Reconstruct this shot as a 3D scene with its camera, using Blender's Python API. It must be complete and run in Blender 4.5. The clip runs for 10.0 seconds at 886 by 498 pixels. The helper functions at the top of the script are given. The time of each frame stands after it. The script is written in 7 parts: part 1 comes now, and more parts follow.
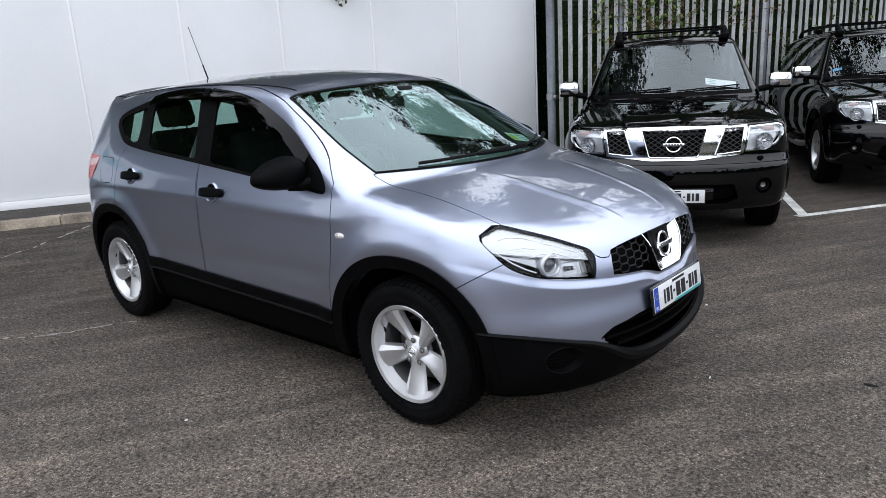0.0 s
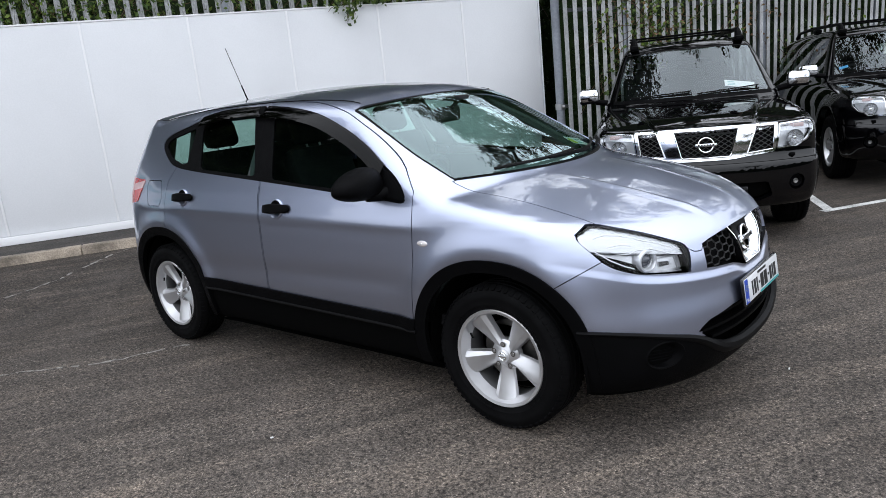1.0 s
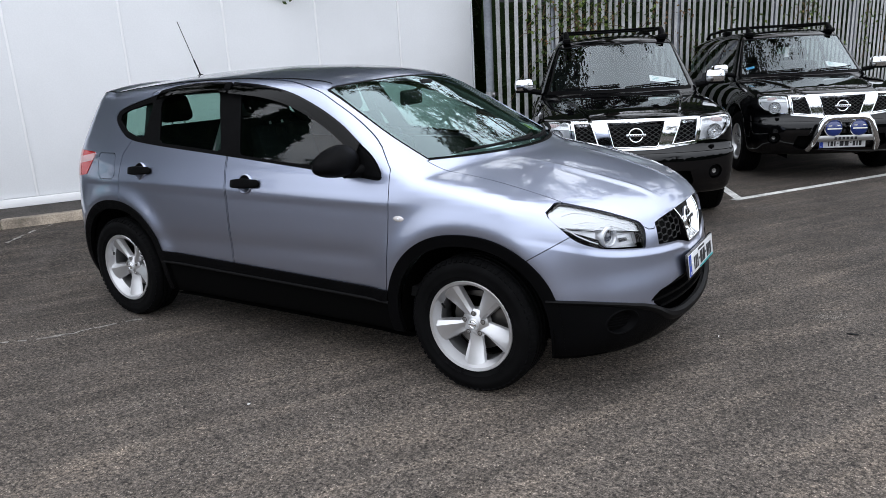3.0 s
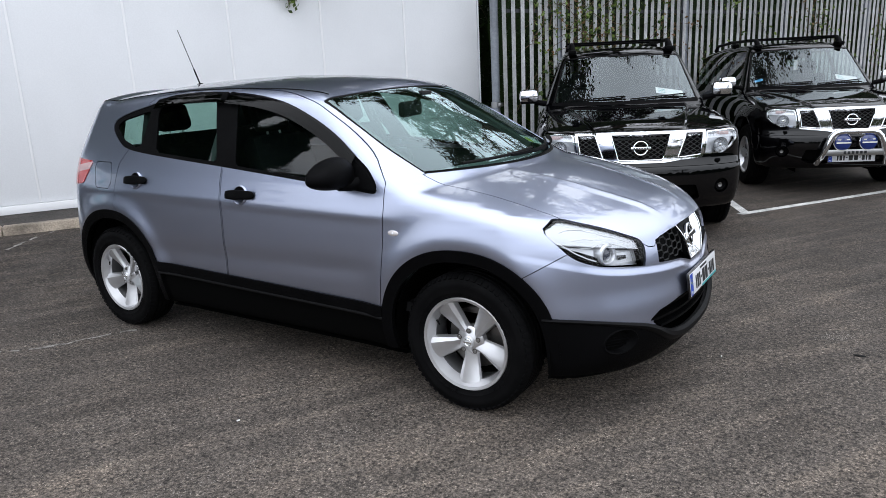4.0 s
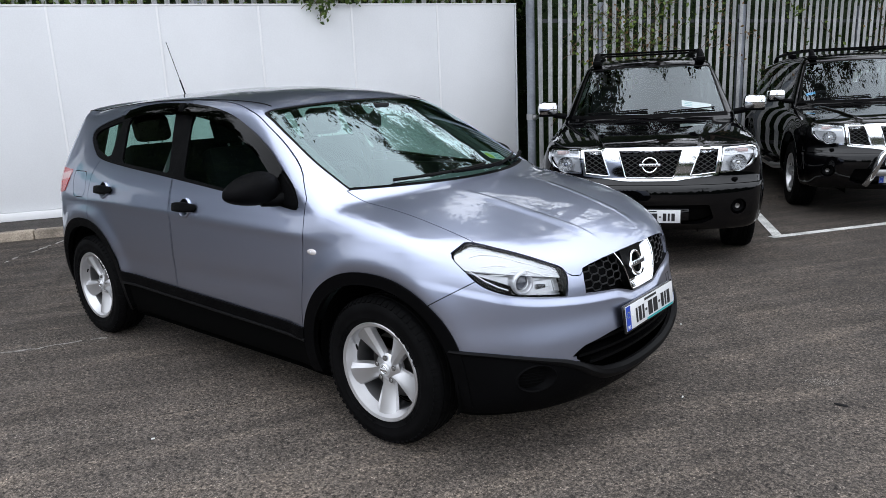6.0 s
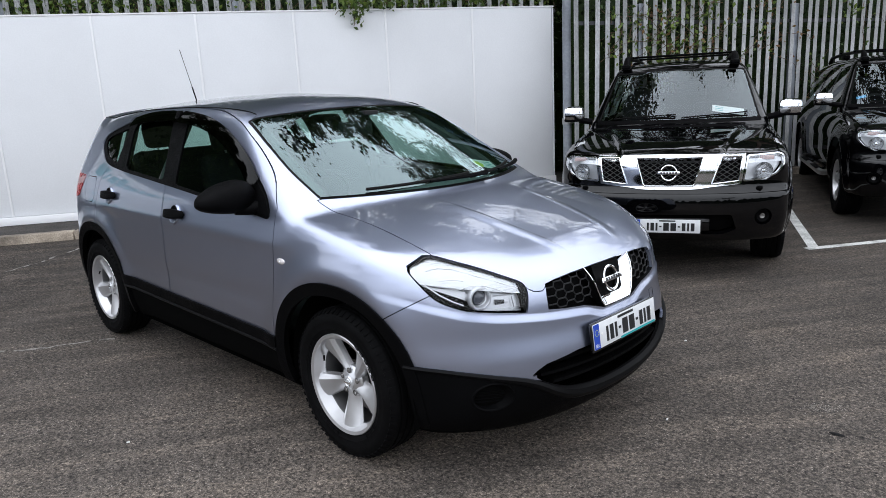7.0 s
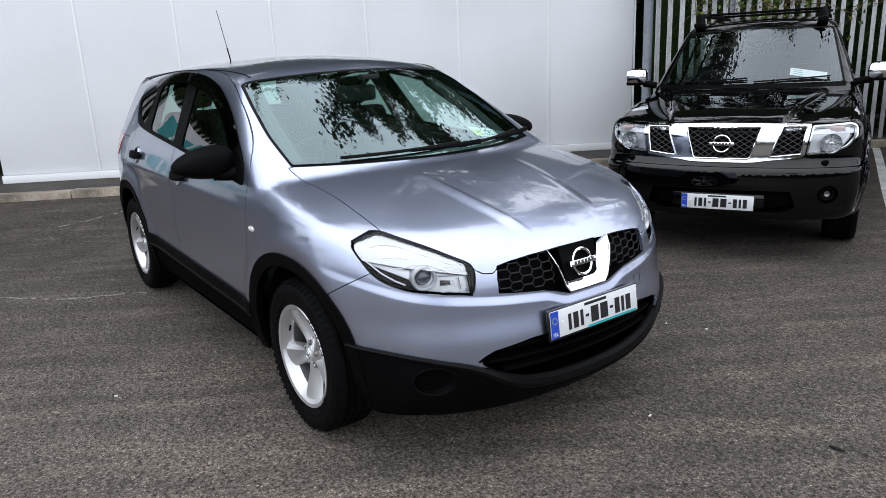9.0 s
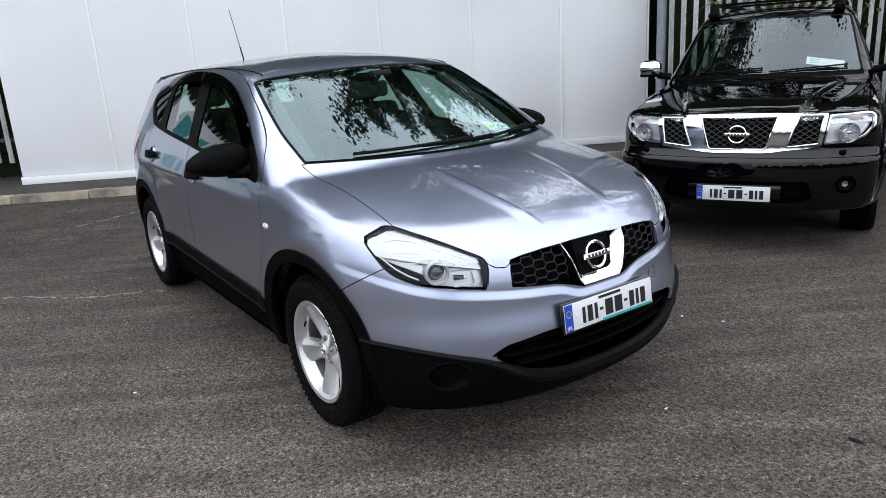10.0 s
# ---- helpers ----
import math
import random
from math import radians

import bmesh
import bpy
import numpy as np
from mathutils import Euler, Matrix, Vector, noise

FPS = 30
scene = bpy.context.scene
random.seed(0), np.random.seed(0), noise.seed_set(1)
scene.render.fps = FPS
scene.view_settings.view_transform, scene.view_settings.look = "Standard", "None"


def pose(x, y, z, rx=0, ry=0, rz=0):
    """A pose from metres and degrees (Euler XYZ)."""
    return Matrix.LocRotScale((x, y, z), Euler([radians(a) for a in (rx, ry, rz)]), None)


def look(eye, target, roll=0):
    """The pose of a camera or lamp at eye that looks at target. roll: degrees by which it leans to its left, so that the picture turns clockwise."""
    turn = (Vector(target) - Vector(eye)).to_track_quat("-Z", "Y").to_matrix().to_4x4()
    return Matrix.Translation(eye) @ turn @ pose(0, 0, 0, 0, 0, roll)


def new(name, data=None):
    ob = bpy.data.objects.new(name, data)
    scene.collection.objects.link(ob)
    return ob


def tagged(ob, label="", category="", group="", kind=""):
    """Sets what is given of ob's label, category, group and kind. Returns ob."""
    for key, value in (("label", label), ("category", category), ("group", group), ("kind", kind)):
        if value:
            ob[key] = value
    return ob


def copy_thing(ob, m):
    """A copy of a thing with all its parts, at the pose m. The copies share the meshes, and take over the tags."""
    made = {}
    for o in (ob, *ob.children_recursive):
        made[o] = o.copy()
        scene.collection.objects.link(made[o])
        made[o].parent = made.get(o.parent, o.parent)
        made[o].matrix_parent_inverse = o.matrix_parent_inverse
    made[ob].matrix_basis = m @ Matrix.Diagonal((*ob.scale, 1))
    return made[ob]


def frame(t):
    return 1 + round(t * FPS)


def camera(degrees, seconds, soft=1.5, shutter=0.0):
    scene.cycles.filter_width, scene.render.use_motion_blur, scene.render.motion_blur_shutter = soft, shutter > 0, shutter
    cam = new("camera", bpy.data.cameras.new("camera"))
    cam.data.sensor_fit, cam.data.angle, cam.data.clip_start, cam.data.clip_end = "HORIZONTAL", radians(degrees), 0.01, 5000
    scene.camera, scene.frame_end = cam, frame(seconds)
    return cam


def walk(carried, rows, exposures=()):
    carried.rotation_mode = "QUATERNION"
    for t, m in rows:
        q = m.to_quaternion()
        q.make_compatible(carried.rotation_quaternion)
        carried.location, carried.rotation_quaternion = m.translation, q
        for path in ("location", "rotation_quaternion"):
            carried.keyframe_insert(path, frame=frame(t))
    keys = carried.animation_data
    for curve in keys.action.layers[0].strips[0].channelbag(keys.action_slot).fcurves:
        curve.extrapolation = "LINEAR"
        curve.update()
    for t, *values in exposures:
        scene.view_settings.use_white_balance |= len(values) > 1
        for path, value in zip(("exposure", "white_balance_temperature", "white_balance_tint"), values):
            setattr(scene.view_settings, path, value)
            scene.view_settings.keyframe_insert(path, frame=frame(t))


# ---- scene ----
cam = camera(64.5, 10.0, soft=0.4)
PATH = [
    (0, (3.332, -2.864, 1.515), (2.046, -1.414, 1.021), -3.3),
    (0.5, (3.27, -2.888, 1.494), (1.954, -1.465, 1.001), -1.1),
    (1, (3.012, -3.158, 1.493), (1.751, -1.672, 1.046), -5.7),
    (1.5, (2.852, -3.28, 1.528), (1.722, -1.696, 1.063), -5.3),
    (2, (2.854, -3.381, 1.519), (1.778, -1.765, 1.043), -3.5),
    (2.5, (2.88, -3.504, 1.514), (1.834, -1.879, 0.999), -3.4),
    (4, (2.908, -3.404, 1.529), (1.836, -1.787, 1.046), -2.7),
    (4.5, (2.972, -3.247, 1.527), (1.865, -1.653, 1.043), -4.8),
    (5, (3.236, -3.064, 1.522), (2.024, -1.545, 1.046), -1.3),
    (5.5, (3.33, -2.952, 1.517), (2.073, -1.468, 1.05), -2.6),
    (5.7, (3.337, -2.903, 1.504), (2.086, -1.408, 1.056), -2.5),
    (6.8, (3.534, -2.596, 1.506), (2.213, -1.161, 1.065), -3.0),
    (7, (3.606, -2.51, 1.512), (2.224, -1.13, 1.081), -2.7),
    (7.5, (3.687, -2.314, 1.511), (2.229, -1.038, 1.014), -2.6),
    (8, (3.702, -2.194, 1.514), (2.23, -0.945, 0.993), -3.3),
    (8.5, (3.81, -2.04, 1.516), (2.27, -0.876, 0.993), -1.9),
    (9, (3.883, -1.962, 1.513), (2.319, -0.833, 0.986), -2.6),
    (9.5, (3.892, -1.957, 1.516), (2.314, -0.849, 0.983), -3.1),
    (10, (3.89, -1.958, 1.51), (2.303, -0.866, 0.973), -3.6),
]
walk(cam, [(t, look(eye, target, roll)) for t, eye, target, roll in PATH])

# ---- world, sun, exposure ----
world = bpy.data.worlds.new("overcast_sky")
scene.world = world
world.use_nodes = True
wn, wl = world.node_tree.nodes, world.node_tree.links
wn.clear()
sky = wn.new("ShaderNodeTexSky")
sky.sky_type, sky.sun_disc = "NISHITA", False
sky.sun_elevation, sky.sun_rotation = radians(75), radians(-30)
sky.air_density, sky.dust_density, sky.ozone_density = 1.0, 1.0, 1.0
veil = wn.new("ShaderNodeMix")
veil.data_type, veil.inputs[0].default_value, veil.inputs[7].default_value = "RGBA", 0.985, (9.45, 10.0, 11.05, 1)  # cloud over the clear sky
back = wn.new("ShaderNodeBackground")
back.inputs[1].default_value = 0.136
wout = wn.new("ShaderNodeOutputWorld")
wl.new(sky.outputs[0], veil.inputs[6])
# an overcast dome is brighter overhead than at the horizon, and a little uneven
wco = wn.new("ShaderNodeTexCoord")
wsep = wn.new("ShaderNodeSeparateXYZ")
wup = wn.new("ShaderNodeMapRange")
wup.inputs[1].default_value, wup.inputs[2].default_value, wup.inputs[3].default_value, wup.inputs[4].default_value = 0.0, 1.0, 1.08, 1.60
wcl = wn.new("ShaderNodeTexNoise")
wcl.inputs["Scale"].default_value, wcl.inputs["Detail"].default_value = 2.2, 5
wcr = wn.new("ShaderNodeMapRange")
wcr.inputs[1].default_value, wcr.inputs[2].default_value, wcr.inputs[3].default_value, wcr.inputs[4].default_value = 0.3, 0.7, 0.82, 1.18
wmul = wn.new("ShaderNodeMath")
wmul.operation = "MULTIPLY"
wmix = wn.new("ShaderNodeMix")
wmix.data_type, wmix.blend_type, wmix.inputs[0].default_value = "RGBA", "MULTIPLY", 1.0
wl.new(wco.outputs["Generated"], wsep.inputs[0])
wpow = wn.new("ShaderNodeMath")
wpow.operation, wpow.inputs[1].default_value = "POWER", 1.4
wpos = wn.new("ShaderNodeMath")
wpos.operation, wpos.inputs[1].default_value = "MAXIMUM", 0.0
wl.new(wsep.outputs["Z"], wpos.inputs[0])
wl.new(wpos.outputs[0], wpow.inputs[0])
wl.new(wpow.outputs[0], wup.inputs[0])
wl.new(wco.outputs["Generated"], wcl.inputs["Vector"])
wl.new(wcl.outputs["Fac"], wcr.inputs[0])
wl.new(wup.outputs[0], wmul.inputs[0])
wl.new(wcr.outputs[0], wmul.inputs[1])
wl.new(veil.outputs[2], wmix.inputs[6])
wl.new(wmul.outputs[0], wmix.inputs[7])
wl.new(wmix.outputs[2], back.inputs[0])
wl.new(back.outputs[0], wout.inputs[0])
sun = new("sun", bpy.data.lights.new("sun", "SUN"))
sun.data.energy, sun.data.angle, sun.data.color = 0.6, radians(120), (1.0, 0.985, 0.965)
sun.matrix_world = look((0, 0, 20), (0.5, -0.6, 20 - 9))
scene.view_settings.exposure = 0.0



# ---- materials ----
def material(name, colour, rough=0.5, metal=0.0, coat=0.0, grain=0.0, scale=40.0, bump=0.0, bump_scale=None, stain=0.0, stain_scale=2.0, spec=0.5, vary=0.0, stretch=None, coat_ior=1.5):
    """A Principled surface with fine grain, broad stains and relief."""
    m = bpy.data.materials.new(name)
    m.use_nodes = True
    n, l = m.node_tree.nodes, m.node_tree.links
    b = n["Principled BSDF"]
    b.inputs["Base Color"].default_value = (*colour, 1)
    b.inputs["Roughness"].default_value = rough
    b.inputs["Metallic"].default_value = metal
    b.inputs["Coat Weight"].default_value = coat
    b.inputs["Coat Roughness"].default_value = 0.015
    b.inputs["Coat IOR"].default_value = coat_ior
    b.inputs["Specular IOR Level"].default_value = spec
    co = n.new("ShaderNodeTexCoord")
    where = co.outputs["Object"]
    if stretch:
        mp = n.new("ShaderNodeMapping")
        mp.inputs["Scale"].default_value = stretch
        l.new(where, mp.inputs[0])
        where = mp.outputs[0]
    last = None

    def noise_at(sc, detail):
        t = n.new("ShaderNodeTexNoise")
        t.inputs["Scale"].default_value, t.inputs["Detail"].default_value = sc, detail
        l.new(where, t.inputs["Vector"])
        return t.outputs["Fac"]

    def ramp(fac, lo, hi, a=0.3, z=0.7):
        r = n.new("ShaderNodeMapRange")
        r.inputs[1].default_value, r.inputs[2].default_value, r.inputs[3].default_value, r.inputs[4].default_value = a, z, lo, hi
        l.new(fac, r.inputs[0])
        return r.outputs[0]

    def times(colour_in, fac):
        x = n.new("ShaderNodeMix")
        x.data_type, x.blend_type, x.inputs[0].default_value = "RGBA", "MULTIPLY", 1.0
        if colour_in is None:
            x.inputs[6].default_value = (*colour, 1)
        else:
            l.new(colour_in, x.inputs[6])
        l.new(fac, x.inputs[7])
        return x.outputs[2]

    if grain:
        last = times(last, ramp(noise_at(scale, 4), 1 - grain, 1 + grain))
    if stain:
        last = times(last, ramp(noise_at(stain_scale, 5), 1 - stain, 1 + stain * 0.6))
        l.new(ramp(noise_at(stain_scale * 3, 4), max(0.02, rough - 0.15 * stain), min(1, rough + 0.25 * stain)), b.inputs["Roughness"])
    if vary:
        info = n.new("ShaderNodeObjectInfo")
        last = times(last, ramp(info.outputs["Random"], 1 - vary, 1 + vary, 0, 1))
    if last is not None:
        l.new(last, b.inputs["Base Color"])
    if bump:
        bp = n.new("ShaderNodeBump")
        bp.inputs["Strength"].default_value, bp.inputs["Distance"].default_value = bump, 0.004
        l.new(noise_at(bump_scale or scale, 3), bp.inputs["Height"])
        l.new(bp.outputs[0], b.inputs["Normal"])
    return m


def glass(name, tint, base=0.06, rough=0.0, power=4.0, coat=(0.9, 0.9, 0.9)):
    """Thin window glass: it lets the view through, tinted, and mirrors more the flatter it is seen."""
    m = bpy.data.materials.new(name)
    m.use_nodes = True
    n, l = m.node_tree.nodes, m.node_tree.links
    n.clear()
    w = n.new("ShaderNodeLayerWeight")
    w.inputs["Blend"].default_value = 0.5
    p, r = n.new("ShaderNodeMath"), n.new("ShaderNodeMapRange")
    p.operation, p.inputs[1].default_value = "POWER", power
    r.inputs[3].default_value, r.inputs[4].default_value = base, 1.0
    a, g, x, o = n.new("ShaderNodeBsdfTransparent"), n.new("ShaderNodeBsdfGlossy"), n.new("ShaderNodeMixShader"), n.new("ShaderNodeOutputMaterial")
    a.inputs[0].default_value = (*tint, 1)
    g.inputs["Color"].default_value = (*coat, 1)
    g.inputs["Roughness"].default_value = rough
    l.new(w.outputs["Facing"], p.inputs[0])
    l.new(p.outputs[0], r.inputs[0])
    l.new(r.outputs[0], x.inputs[0])
    l.new(a.outputs[0], x.inputs[1])
    l.new(g.outputs[0], x.inputs[2])
    l.new(x.outputs[0], o.inputs[0])
    return m


def asphalt_material():
    m = bpy.data.materials.new("asphalt")
    m.use_nodes = True
    n, l = m.node_tree.nodes, m.node_tree.links
    b = n["Principled BSDF"]
    co = n.new("ShaderNodeTexCoord")

    def noise_tex(sc, detail, rough=0.5):
        t = n.new("ShaderNodeTexNoise")
        t.inputs["Scale"].default_value, t.inputs["Detail"].default_value, t.inputs["Roughness"].default_value = sc, detail, rough
        l.new(co.outputs["Object"], t.inputs["Vector"])
        return t.outputs["Fac"]

    def ramp(fac, stops):
        r = n.new("ShaderNodeValToRGB")
        r.color_ramp.elements[0].position, r.color_ramp.elements[0].color = stops[0][0], (*stops[0][1], 1)
        r.color_ramp.elements[1].position, r.color_ramp.elements[1].color = stops[-1][0], (*stops[-1][1], 1)
        for p, c in stops[1:-1]:
            r.color_ramp.elements.new(p).color = (*c, 1)
        l.new(fac, r.inputs[0])
        return r.outputs[0]

    def mix(kind, fac, a, c):
        x = n.new("ShaderNodeMix")
        x.data_type, x.blend_type = "RGBA", kind
        if isinstance(fac, float):
            x.inputs[0].default_value = fac
        else:
            l.new(fac, x.inputs[0])
        l.new(a, x.inputs[6])
        l.new(c, x.inputs[7])
        return x.outputs[2]

    def cells(sc):
        v = n.new("ShaderNodeTexVoronoi")
        v.inputs["Scale"].default_value = sc
        l.new(co.outputs["Object"], v.inputs["Vector"])
        return v

    fine, coarse = cells(210), cells(85)
    chip = ramp(fine.outputs["Color"], [(0.0, (0.044, 0.0405, 0.038)), (0.5, (0.104, 0.096, 0.090)), (0.86, (0.180, 0.167, 0.156)), (1.0, (0.46, 0.43, 0.40))])
    lump = ramp(coarse.outputs["Color"], [(0.0, (0.70, 0.69, 0.68)), (0.5, (1, 1, 1)), (0.9, (1.20, 1.19, 1.17)), (1.0, (1.6, 1.57, 1.52))])
    base = mix("MULTIPLY", 1.0, chip, lump)
    blot = ramp(noise_tex(0.9, 6, 0.6), [(0.3, (0.80, 0.79, 0.78)), (0.5, (1, 1, 1)), (0.72, (1.28, 1.24, 1.19))])
    base = mix("MULTIPLY", 1.0, base, blot)
    patch = ramp(noise_tex(3.1, 7, 0.7), [(0.35, (0.80, 0.79, 0.78)), (0.6, (1.05, 1.03, 1.01)), (0.74, (1.45, 1.40, 1.33))])
    base = mix("MULTIPLY", 0.8, base, patch)
    # tyre-worn streaks along the lane
    turned, lane = n.new("ShaderNodeMapping"), n.new("ShaderNodeMapping")
    turned.inputs["Rotation"].default_value, lane.inputs["Scale"].default_value = (0, 0, radians(-57)), (0.6, 5.0, 1)
    l.new(co.outputs["Object"], turned.inputs[0])
    l.new(turned.outputs[0], lane.inputs[0])
    worn = n.new("ShaderNodeTexNoise")
    worn.inputs["Scale"].default_value, worn.inputs["Detail"].default_value, worn.inputs["Roughness"].default_value = 1.3, 7, 0.66
    l.new(lane.outputs[0], worn.inputs["Vector"])
    base = mix("MULTIPLY", 1.0, base, ramp(worn.outputs["Fac"], [(0.34, (0.74, 0.735, 0.73)), (0.50, (0.98, 0.975, 0.97)), (0.60, (1.25, 1.22, 1.18)), (0.72, (1.75, 1.70, 1.62))]))
    # paler asphalt round one point, with a ragged edge, and darker further out
    off, where_, ragged = n.new("ShaderNodeVectorMath"), n.new("ShaderNodeMapRange"), n.new("ShaderNodeMath")
    off.operation, off.inputs[1].default_value = "DISTANCE", (1.7, -2.3, 0)
    l.new(co.outputs["Object"], off.inputs[0])
    ragged.operation, ragged.inputs[1].default_value = "MULTIPLY_ADD", 2.2
    l.new(noise_tex(0.8, 6, 0.65), ragged.inputs[0])
    l.new(off.outputs["Value"], ragged.inputs[2])
    where_.inputs[1].default_value, where_.inputs[2].default_value = 1.6, 6.6
    l.new(ragged.outputs[0], where_.inputs[0])
    base = mix("MULTIPLY", 1.0, base, ramp(where_.outputs[0], [(0.0, (1.06, 1.04, 1.02)), (0.35, (0.86, 0.84, 0.825)), (1.0, (0.55, 0.535, 0.525))]))
    # dark pits between the chippings, and lost chippings in loose groups
    pits = noise_tex(60, 6, 0.72)
    base = mix("MULTIPLY", 1.0, base, ramp(pits, [(0.37, (0.16, 0.16, 0.16)), (0.47, (0.84, 0.83, 0.82)), (0.62, (1.60, 1.56, 1.51))]))
    base = mix("MULTIPLY", 1.0, base, ramp(noise_tex(24, 5, 0.7), [(0.32, (0.45, 0.45, 0.45)), (0.46, (0.98, 0.97, 0.96)), (0.66, (1.30, 1.27, 1.23))]))
    l.new(base, b.inputs["Base Color"])
    rough = ramp(noise_tex(2.2, 4), [(0.3, (0.72, 0.72, 0.72)), (0.7, (0.92, 0.92, 0.92))])
    l.new(rough, b.inputs["Roughness"])
    b.inputs["Specular IOR Level"].default_value = 0.2
    bp = n.new("ShaderNodeBump")
    bp.inputs["Strength"].default_value, bp.inputs["Distance"].default_value = 1.0, 0.008
    l.new(pits, bp.inputs["Height"])
    l.new(bp.outputs[0], b.inputs["Normal"])
    return m


def leaf_material(name, a, c, spec=0.4):
    m = material(name, a, 0.45, spec=spec)
    n, l = m.node_tree.nodes, m.node_tree.links
    b = n["Principled BSDF"]
    geo = n.new("ShaderNodeNewGeometry")
    r = n.new("ShaderNodeValToRGB")
    r.color_ramp.elements[0].color, r.color_ramp.elements[1].color = (*a, 1), (*c, 1)
    l.new(geo.outputs["Random Per Island"], r.inputs[0])
    l.new(r.outputs[0], b.inputs["Base Color"])
    return m


PAINT = material("silver_blue_paint", (0.422, 0.464, 0.602), 0.32, 1.0, 1.0, grain=0.10, scale=900, coat_ior=1.7)
BLACK_PAINT = material("black_car_paint", (0.0012, 0.0012, 0.0016), 0.5, 0.0, 1.0, spec=0.0, coat_ior=1.47)
CLADDING = material("black_bumper_plastic", (0.0025, 0.0025, 0.0028), 0.5, bump=0.25, bump_scale=700, stain=0.3, stain_scale=5, spec=0.035)
RUBBER = material("tyre_rubber", (0.004, 0.004, 0.0043), 0.65, spec=0.05, stain=0.4, stain_scale=9, bump=0.2, bump_scale=300)
SEAL = material("black_rubber_seal", (0.005, 0.005, 0.005), 0.6, spec=0.1)
GLOSS_BLACK = material("gloss_black_trim", (0.008, 0.008, 0.009), 0.12, coat=0.5)
ALLOY = material("silver_alloy", (0.62, 0.62, 0.63), 0.32, 0.75, 0.4, stain=0.08, stain_scale=12)
CHROME = material("chrome", (0.86, 0.87, 0.88), 0.08, 1.0)
WIRE = material("dark_grey_wire", (0.26, 0.26, 0.27), 0.45, 0.4)
SATIN = material("satin_steel", (0.5, 0.5, 0.5), 0.3, 1.0)
CABIN_PILLAR = material("dark_pillar_trim", (0.06, 0.06, 0.062), 0.8)
# silver barrel darkened, so the shade between the spokes is in its colour
BARREL = material("shaded_wheel_barrel", (0.22, 0.22, 0.225), 0.5, 0.7)
DISC = material("brake_disc_steel", (0.22, 0.21, 0.2), 0.4, 1.0, stain=0.3, stain_scale=20)
# liner black, also used where seams, lower sill and intakes lie in shade
DARK = material("dark_liner_and_shade", (0.003, 0.003, 0.003), 0.95, spec=0.02)
CABIN = material("dark_grey_cabin_trim", (0.02, 0.02, 0.021), 0.75, spec=0.15, grain=0.15, scale=200, bump=0.2, bump_scale=500)
CABIN_LIGHT = material("light_grey_cabin_trim", (0.30, 0.30, 0.29), 0.8, grain=0.08, scale=150)
DASH = material("grey_dashboard_plastic", (0.12, 0.125, 0.13), 0.6, grain=0.1, scale=300, bump=0.3, bump_scale=600)
FABRIC = material("dark_seat_fabric", (0.012, 0.012, 0.013), 0.9, grain=0.3, scale=300, bump=0.3, bump_scale=400, spec=0.1)
SCREEN_GLASS = glass("windscreen_glass", (0.58, 0.78, 0.72), 0.125, 0.0, 3.0, (0.72, 0.88, 0.90))
SIDE_GLASS = glass("tinted_side_glass", (0.52, 0.68, 0.63), 0.045)
VISOR_GLASS = glass("smoked_visor_plastic", (0.035, 0.03, 0.03), 0.025, 0.03, coat=(0.4, 0.4, 0.4))
LENS = glass("clear_lamp_lens", (0.95, 0.96, 0.97), 0.02, 0.0, 5.0)
TRUCK_GLASS = glass("pale_windscreen_glass", (0.74, 0.79, 0.79), 0.085, 0.0, 3.0, (0.84, 0.92, 0.95))
PROJECTOR = material("projector_glass", (0.035, 0.04, 0.055), 0.06, coat=1.0)
BEAM = material("mirror_reflector", (0.62, 0.63, 0.64), 0.14, 1.0)
PINK_LENS = material("pale_pink_lens", (0.62, 0.48, 0.47), 0.2, coat=1.0)
# lighter than the cladding, so the edge highlight sits in the colour
CLADDING_EDGE = material("sheen_black_plastic_edge", (0.005, 0.005, 0.0054), 0.45, spec=0.06)
GRILLE_BLACK = material("satin_black_grille", (0.008, 0.008, 0.009), 0.28, spec=0.25)
CLADDING_SHEEN = material("dark_grille_wire", (0.03, 0.03, 0.032), 0.4)
REFLECTOR = material("lamp_reflector", (0.52, 0.53, 0.54), 0.22, 0.9, bump=1.0, bump_scale=110)
LAMP_TRIM = material("lamp_silver_trim", (0.72, 0.73, 0.75), 0.28, 0.6)
RED_LENS = material("red_lamp_lens", (0.42, 0.012, 0.014), 0.12, coat=1.0, stain=0.2, stain_scale=40)
TAIL_PALE = material("pale_pink_tail_lens", (0.50, 0.30, 0.30), 0.12, coat=1.0)
# rail colour darkened for the shade behind the pales
RAIL_STEEL = material("shaded_fence_rail", (0.05, 0.052, 0.056), 0.6, 0.2)
WHITE_LENS = material("pale_lamp_lens", (0.62, 0.58, 0.57), 0.12, coat=1.0)
BLUE_COVER = material("blue_lamp_cover", (0.012, 0.03, 0.16), 0.06, coat=1.0)
PLATE = material("white_plate", (0.72, 0.73, 0.74), 0.35, stain=0.06, stain_scale=20)
PLATE_BLUE = material("blue_plate_band", (0.015, 0.06, 0.42), 0.35)
INK = material("black_print", (0.012, 0.012, 0.014), 0.4)
TEAL = material("teal_print", (0.02, 0.34, 0.36), 0.4)
PAPER = material("white_paper", (0.78, 0.78, 0.76), 0.7, stain=0.05, stain_scale=30)
YELLOW = material("yellow_green_disc", (0.55, 0.62, 0.08), 0.6)
SKY_BLUE = material("pale_blue_sticker", (0.1, 0.42, 0.75), 0.5)
